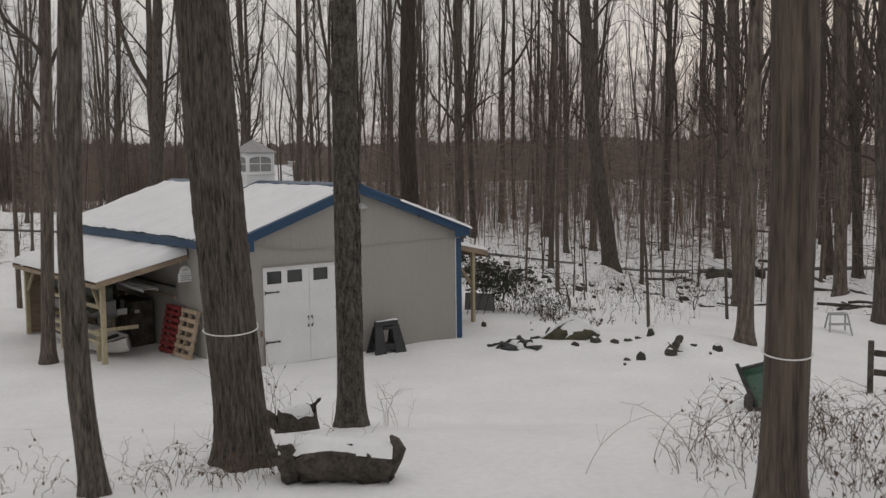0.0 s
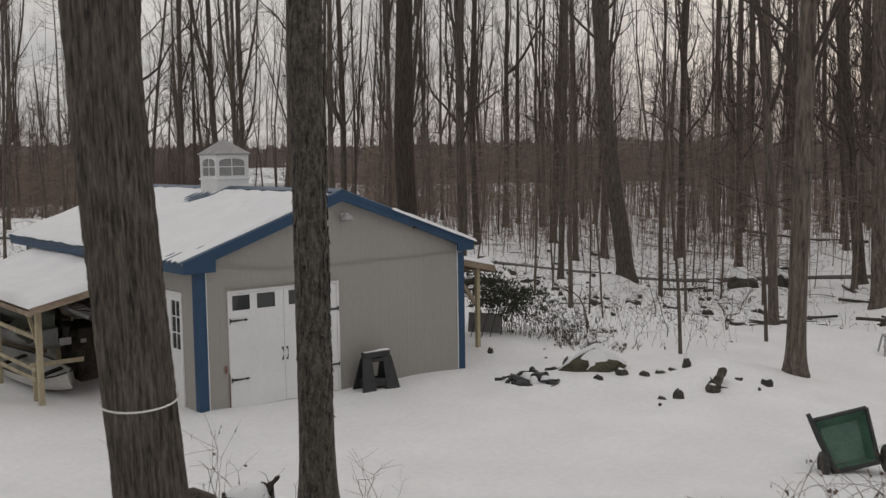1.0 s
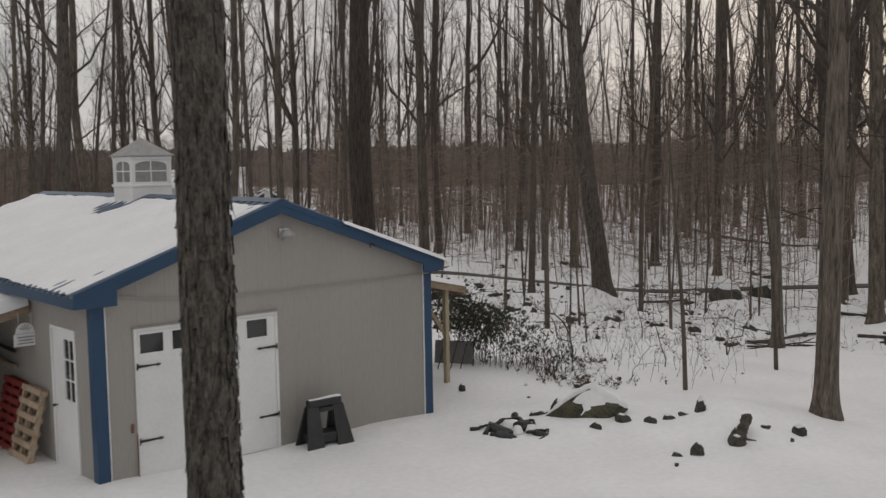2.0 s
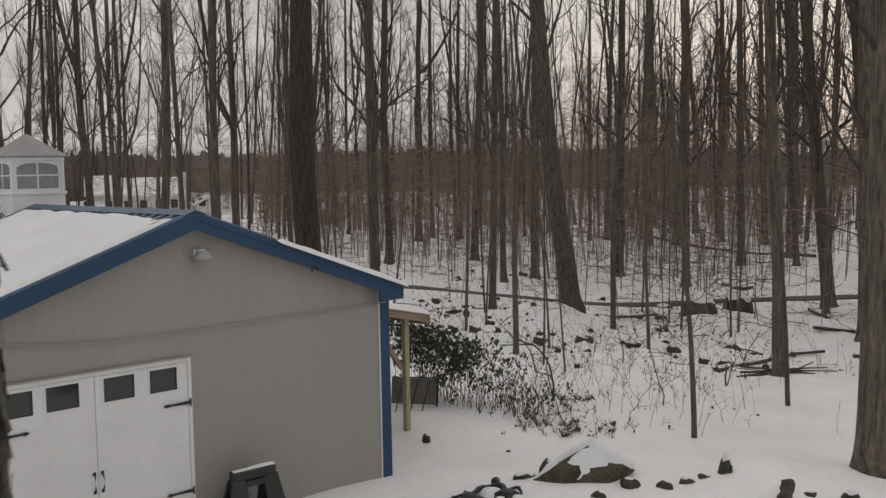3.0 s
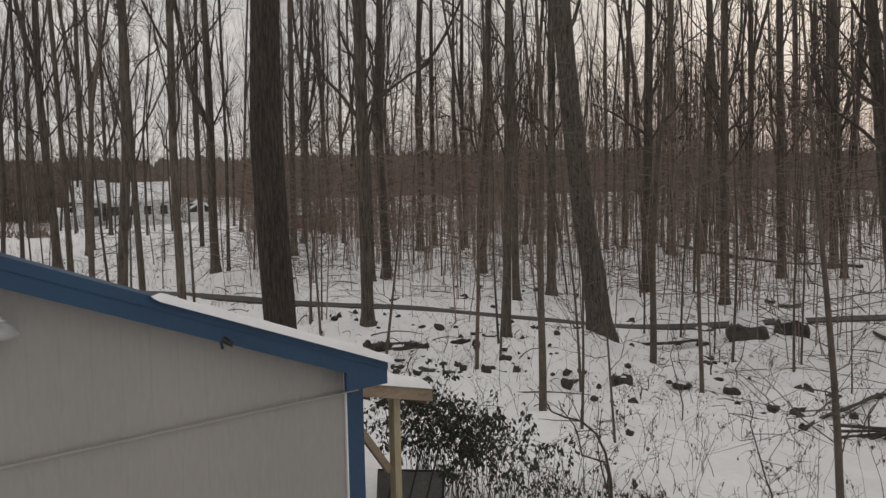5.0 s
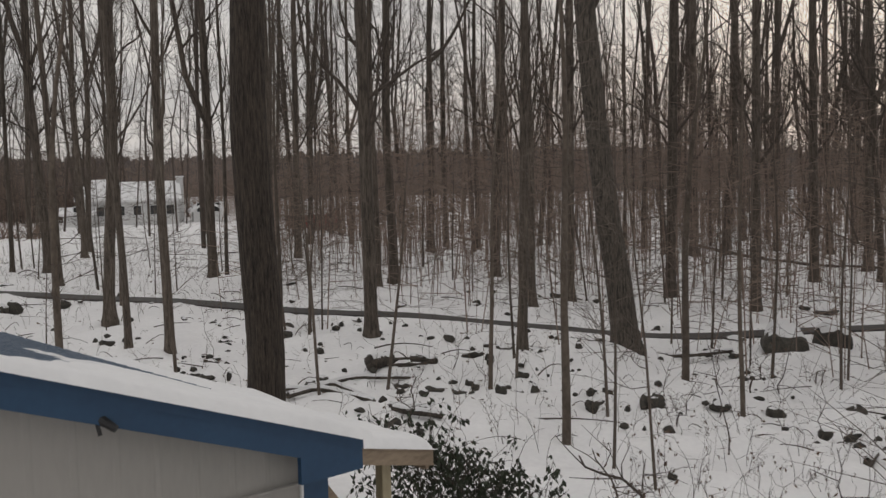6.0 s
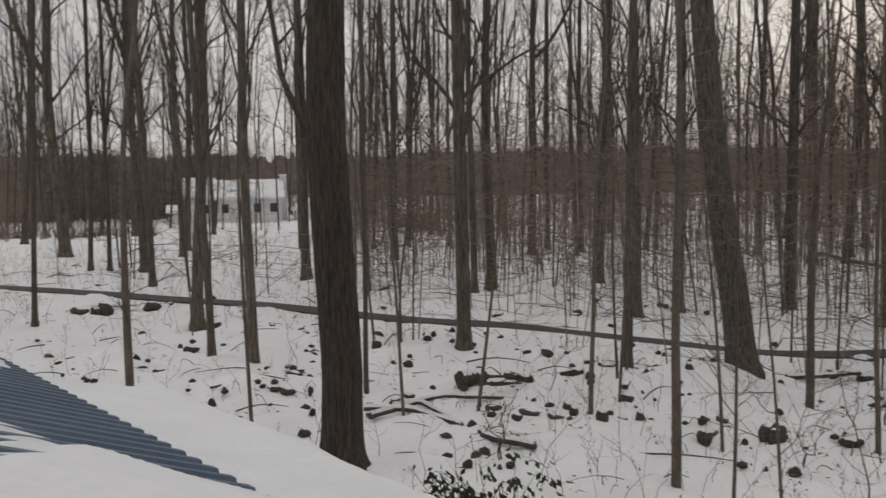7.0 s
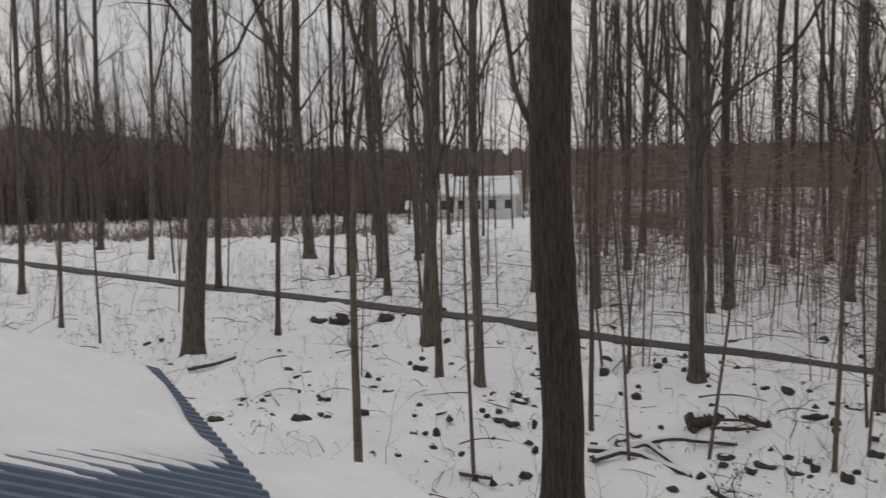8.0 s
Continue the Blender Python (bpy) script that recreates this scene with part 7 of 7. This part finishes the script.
stems_patch("weeds", "thin dry stalks in the snow", -1.7, -8.1, 0.15, 0.2, 7, 0.4, 0.9, 9, 0.5, r=0.003)
TANGLE = "crooked dark twigs with hanging dead leaves in the snow"
for k, (x, y, rx_, ry_, n_) in enumerate(((11.2, 0.3, 0.7, 0.6, 44), (12.4, 1.3, 0.8, 0.7, 34), (13.4, 0.6, 0.9, 0.7, 30), (14.6, 2.0, 0.9, 0.9, 34), (12.9, -1.3, 0.8, 0.5, 22), (15.9, 3.3, 1.0, 1.0, 26), (17.6, 4.6, 1.2, 1.2, 28), (17.4, 1.8, 0.9, 0.9, 24), (16.2, 5.9, 0.9, 0.9, 16), (19.6, 6.3, 1.1, 1.1, 22))):
    stems_patch("bramble", TANGLE, x, y, rx_ * 1.35, ry_ * 1.45, int(n_ * 0.65), 0.2, 1.5, 40 + k, 0.5, 0.24, TWIG, 0.0034, 0.018, 4, (0.12, 0.4))
stems_patch("bramble", "tangle of dry stems at the shrub's foot", 10.55, 0.35, 0.6, 0.35, 20, 0.15, 0.5, 16, 0.9, 0.4, TWIG, 0.005, 0.03, 3)



# ---- crooked shrubs on the slope ----
def shrub(seed, H, label):
    """A small bush of zigzag stems with a few curled leaves still hanging."""
    rng = np.random.default_rng(seed)
    ob = thing("shrub", 0, 0, 0, label, "shrub", "bare shrubs on the snowy slope")
    wood, leaves_ = Geo(), Geo()
    for k in range(int(rng.integers(1, 3))):
        a = rng.uniform(0, 6.28)
        lean_ = rng.uniform(0.05, 0.5)
        t = np.linspace(0, 1, 8)
        p = np.stack([np.cos(a) * lean_ * H * t ** 1.3, np.sin(a) * lean_ * H * t ** 1.3, -0.05 + H * rng.uniform(0.7, 1.0) * t], -1)
        p[1:] += rng.normal(0, 0.045, (7, 3))
        wood.tube(p, rng.uniform(0.011, 0.019) * np.linspace(1.1, 0.35, 8), 6, cap=False)
        for j in range(7):
            u = rng.uniform(0.25, 0.98)
            i = min(6, int(u * 7))
            o = p[i] + (p[i + 1] - p[i]) * (u * 7 - i)
            b = rng.uniform(0, 6.28)
            d = np.array([math.cos(b), math.sin(b), rng.uniform(0.0, 0.7)])
            tip = [o]
            for _ in range(4):
                d = d + rng.normal(0, 0.33, 3)
                d /= np.linalg.norm(d)
                tip.append(tip[-1] + d * H * rng.uniform(0.07, 0.15))
            wood.tube(np.array(tip), np.array([0.006, 0.005, 0.004, 0.003, 0.0018]), 4, cap=False)
            for q in range(3):
                m_ = tip[int(rng.integers(1, 4))]
                e = m_ + rng.normal(0, 0.09, 3) + (0, 0, 0.04)
                wood.tube(np.array([m_, (m_ + e) / 2 + rng.normal(0, 0.015, 3), e]), [0.0035, 0.0028, 0.0015], 3, cap=False)
                if rng.random() < 0.55:
                    leaf(leaves_, e, rng, 0.075)
    part("stem", wood, TWIG, ob, "", True)
    tagged(part("foliage", leaves_, DEAD_LEAF, ob, "curled dead leaves"), kind="stuff")
    return ob


shrubs = [shrub(301, 1.7, "crooked bare shrub with a few curled leaves"), shrub(302, 1.4, "low zigzag shrub with hanging dead leaves"), shrub(303, 2.0, "tall thin shrub with crooked dark stems")]
shrub_used = [False] * 3


def plant_shrub(kind, x, y, size, turn):
    m = pose(x, y, on_land(x, y), 0, 0, turn) @ Matrix.Diagonal((size, size, size, 1))
    if shrub_used[kind]:
        return repeat(shrubs[kind], m)
    shrub_used[kind] = True
    shrubs[kind].matrix_world = m
    return shrubs[kind]


plant_shrub(0, 12.93, -0.37, 1.0, 85)
plant_shrub(1, 12.07, 1.66, 1.1, 209)
plant_shrub(2, 10.93, -0.91, 0.7, 155)
plant_shrub(1, 16.63, 0.45, 1.13, 40)
plant_shrub(1, 25.89, 8.43, 1.13, 344)
plant_shrub(2, 22.82, 5.04, 0.93, 233)
plant_shrub(0, 18.24, 4.43, 1.11, 105)
plant_shrub(1, 19.82, 6.54, 0.80, 350)
plant_shrub(2, 20.05, 13.35, 0.93, 113)
plant_shrub(0, 26.81, 8.15, 1.20, 210)
plant_shrub(2, 22.40, 5.69, 0.81, 254)
plant_shrub(0, 24.47, 8.45, 0.97, 32)
plant_shrub(1, 15.46, 9.64, 1.10, 335)
plant_shrub(2, 23.72, 3.15, 0.89, 226)
HEAP = "low heap of dry stems and fallen leaves in the snow"
for k, (x, y, n_) in enumerate(((9.86, 0.2, 26), (10.06, -0.36, 34), (10.5, -0.85, 18), (12.18, 0.91, 26), (11.2, 1.9, 16))):
    stems_patch("bramble", HEAP, x, y, 0.3, 0.16, n_, 0.06, 0.3, 17 + k, 0.9, 0.6, TWIG, 0.005, 0.025, 2, (0.2, 0.5))

# ---- brush piles ----
def brush_pile(x, y, turn, n_, length, thick, seed, label):
    ob = thing("brush_pile", x, y, on_land(x, y), label, "brush pile", "", turn)
    rng = np.random.default_rng(seed)
    for k in range(n_):
        ln, rr = length * rng.uniform(0.5, 1.1), thick * rng.uniform(0.35, 1.1)
        a = rng.normal(0, 0.5)
        t = np.linspace(0, 1, 7)
        p = np.stack([(t - 0.5) * ln * math.cos(a) + rng.normal(0, 0.3), (t - 0.5) * ln * math.sin(a) + rng.normal(0, 0.28), 0 * t + rng.uniform(0.02, 0.34) + rng.normal(0, 0.1) * (t - 0.5)], -1)
        p[:, :2] += wander(rng, 7, 0.1 * ln)
        p[:, 2] += wander(rng, 7, 0.05 * ln)[:, 0]
        part("branch", Geo().tube(p, rr * np.linspace(1.1, 0.55, 7), 7), LOG_WOOD, ob, "", True)


brush_pile(20.9, 1.35, -32, 16, 2.2, 0.032, 5, "pile of dark cut branches in the snow")
brush_pile(27.6, 0.6, -48, 9, 3.6, 0.07, 6, "heap of long dark fallen branches in the snow")
brush_pile(19.4, 13.97, -20, 4, 1.2, 0.035, 7, "small heap of dark branches in the snow")


rng = np.random.default_rng(88)
sticks, weeds, litter = Geo(), Geo(), Geo()
for k in range(1500):
    x, y = rng.uniform(4, 48), rng.uniform(-4, 50)
    v, u = 0.6 * x + 0.8 * y, 0.85 * x - 0.5 * y
    if v < 15 or u < -20 or u > 28 or abs(np.interp(x, rp[:, 0], rp[:, 1]) - y) < 1.0:
        continue
    z = on_land(x, y)
    a, ln = rng.uniform(0, 6.28), rng.uniform(0.12, 0.5) if rng.random() < 0.7 else rng.uniform(0.5, 1.7)
    t = np.linspace(0, 1, 5)
    p = np.stack([x + math.cos(a) * ln * t, y + math.sin(a) * ln * t, z + 0.02 + rng.uniform(0, 0.18) * np.sin(t * 3.1)], -1)
    p[:, :2] += wander(rng, 5, 0.16 * ln)
    sticks.tube(p, (0.006 + 0.012 * ln * rng.random()) * np.linspace(1.2, 0.5, 5), 5, cap=False)
for k in range(3300):
    x, y = rng.uniform(4, 55), rng.uniform(-5, 58)
    v, u = 0.6 * x + 0.8 * y, 0.85 * x - 0.5 * y
    if v < 14.5 or u < -22 or u > 32 or abs(np.interp(x, rp[:, 0], rp[:, 1]) - y) < 1.1:
        continue
    if v < 34 and math.sin(x * 0.55 + 2.0) * math.sin(y * 0.6) + rng.normal(0, 0.4) < 0.0:
        continue
    z, h = on_land(x, y), rng.uniform(0.3, 1.9) * rng.uniform(0.35, 1.0)
    t = np.linspace(0, 1, 5)
    d = rng.normal(0, 0.32, 2) * h
    p = np.stack([x + d[0] * t ** 1.5, y + d[1] * t ** 1.5, z - 0.05 + h * t], -1) + np.concatenate([np.zeros((1, 3)), rng.normal(0, 0.03 * h, (4, 3))])
    weeds.tube(p, np.linspace(0.0065, 0.0025, 5) * rng.uniform(0.7, 1.4), 3, cap=False)
    for j in range(int(rng.integers(2, 6))):
        i = int(rng.integers(1, 4))
        a = rng.uniform(0, 6.28)
        ln = h * rng.uniform(0.15, 0.45)
        e = p[i] + (p[i + 1] - p[i]) * rng.random()
        mid = e + np.array([math.cos(a) * 0.5, math.sin(a) * 0.5, 0.25]) * ln
        weeds.tube(np.array([e, mid, mid + np.array([math.cos(a + 0.3) * 0.4, math.sin(a + 0.3) * 0.4, 0.4]) * ln]), [0.004, 0.003, 0.0018], 3, cap=False)
for k in range(2600):
    x, y = rng.uniform(4, 40), rng.uniform(-4, 40)
    v, u = 0.6 * x + 0.8 * y, 0.85 * x - 0.5 * y
    if v < 14 or u < -18 or u > 26:
        continue
    z, s_ = on_land(x, y) + 0.025, rng.uniform(0.025, 0.07)
    w = rng.normal(0, 1, (4, 3)) * (s_, s_, s_ * 0.5)
    litter.add([(x + w[0, 0], y + w[0, 1], z + abs(w[0, 2])), (x + s_ + w[1, 0] * 0.4, y + w[1, 1], z), (x + w[2, 0] * 0.3, y + s_ + w[2, 1] * 0.3, z + abs(w[2, 2])), (x - s_ * 0.4, y + w[3, 1] * 0.3, z + 0.02)], [(0, 1, 2), (0, 2, 3), (0, 3, 1)])
single("sticks", sticks, TWIG, "fallen sticks scattered over the snow", "sticks", "stuff")
single("undergrowth", weeds, DRY_STEM, "thin dry stems standing in the snow", "undergrowth", "stuff")
single("leaf_litter", litter, DEAD_LEAF, "curled dead leaves on the snow", "leaf litter", "stuff")
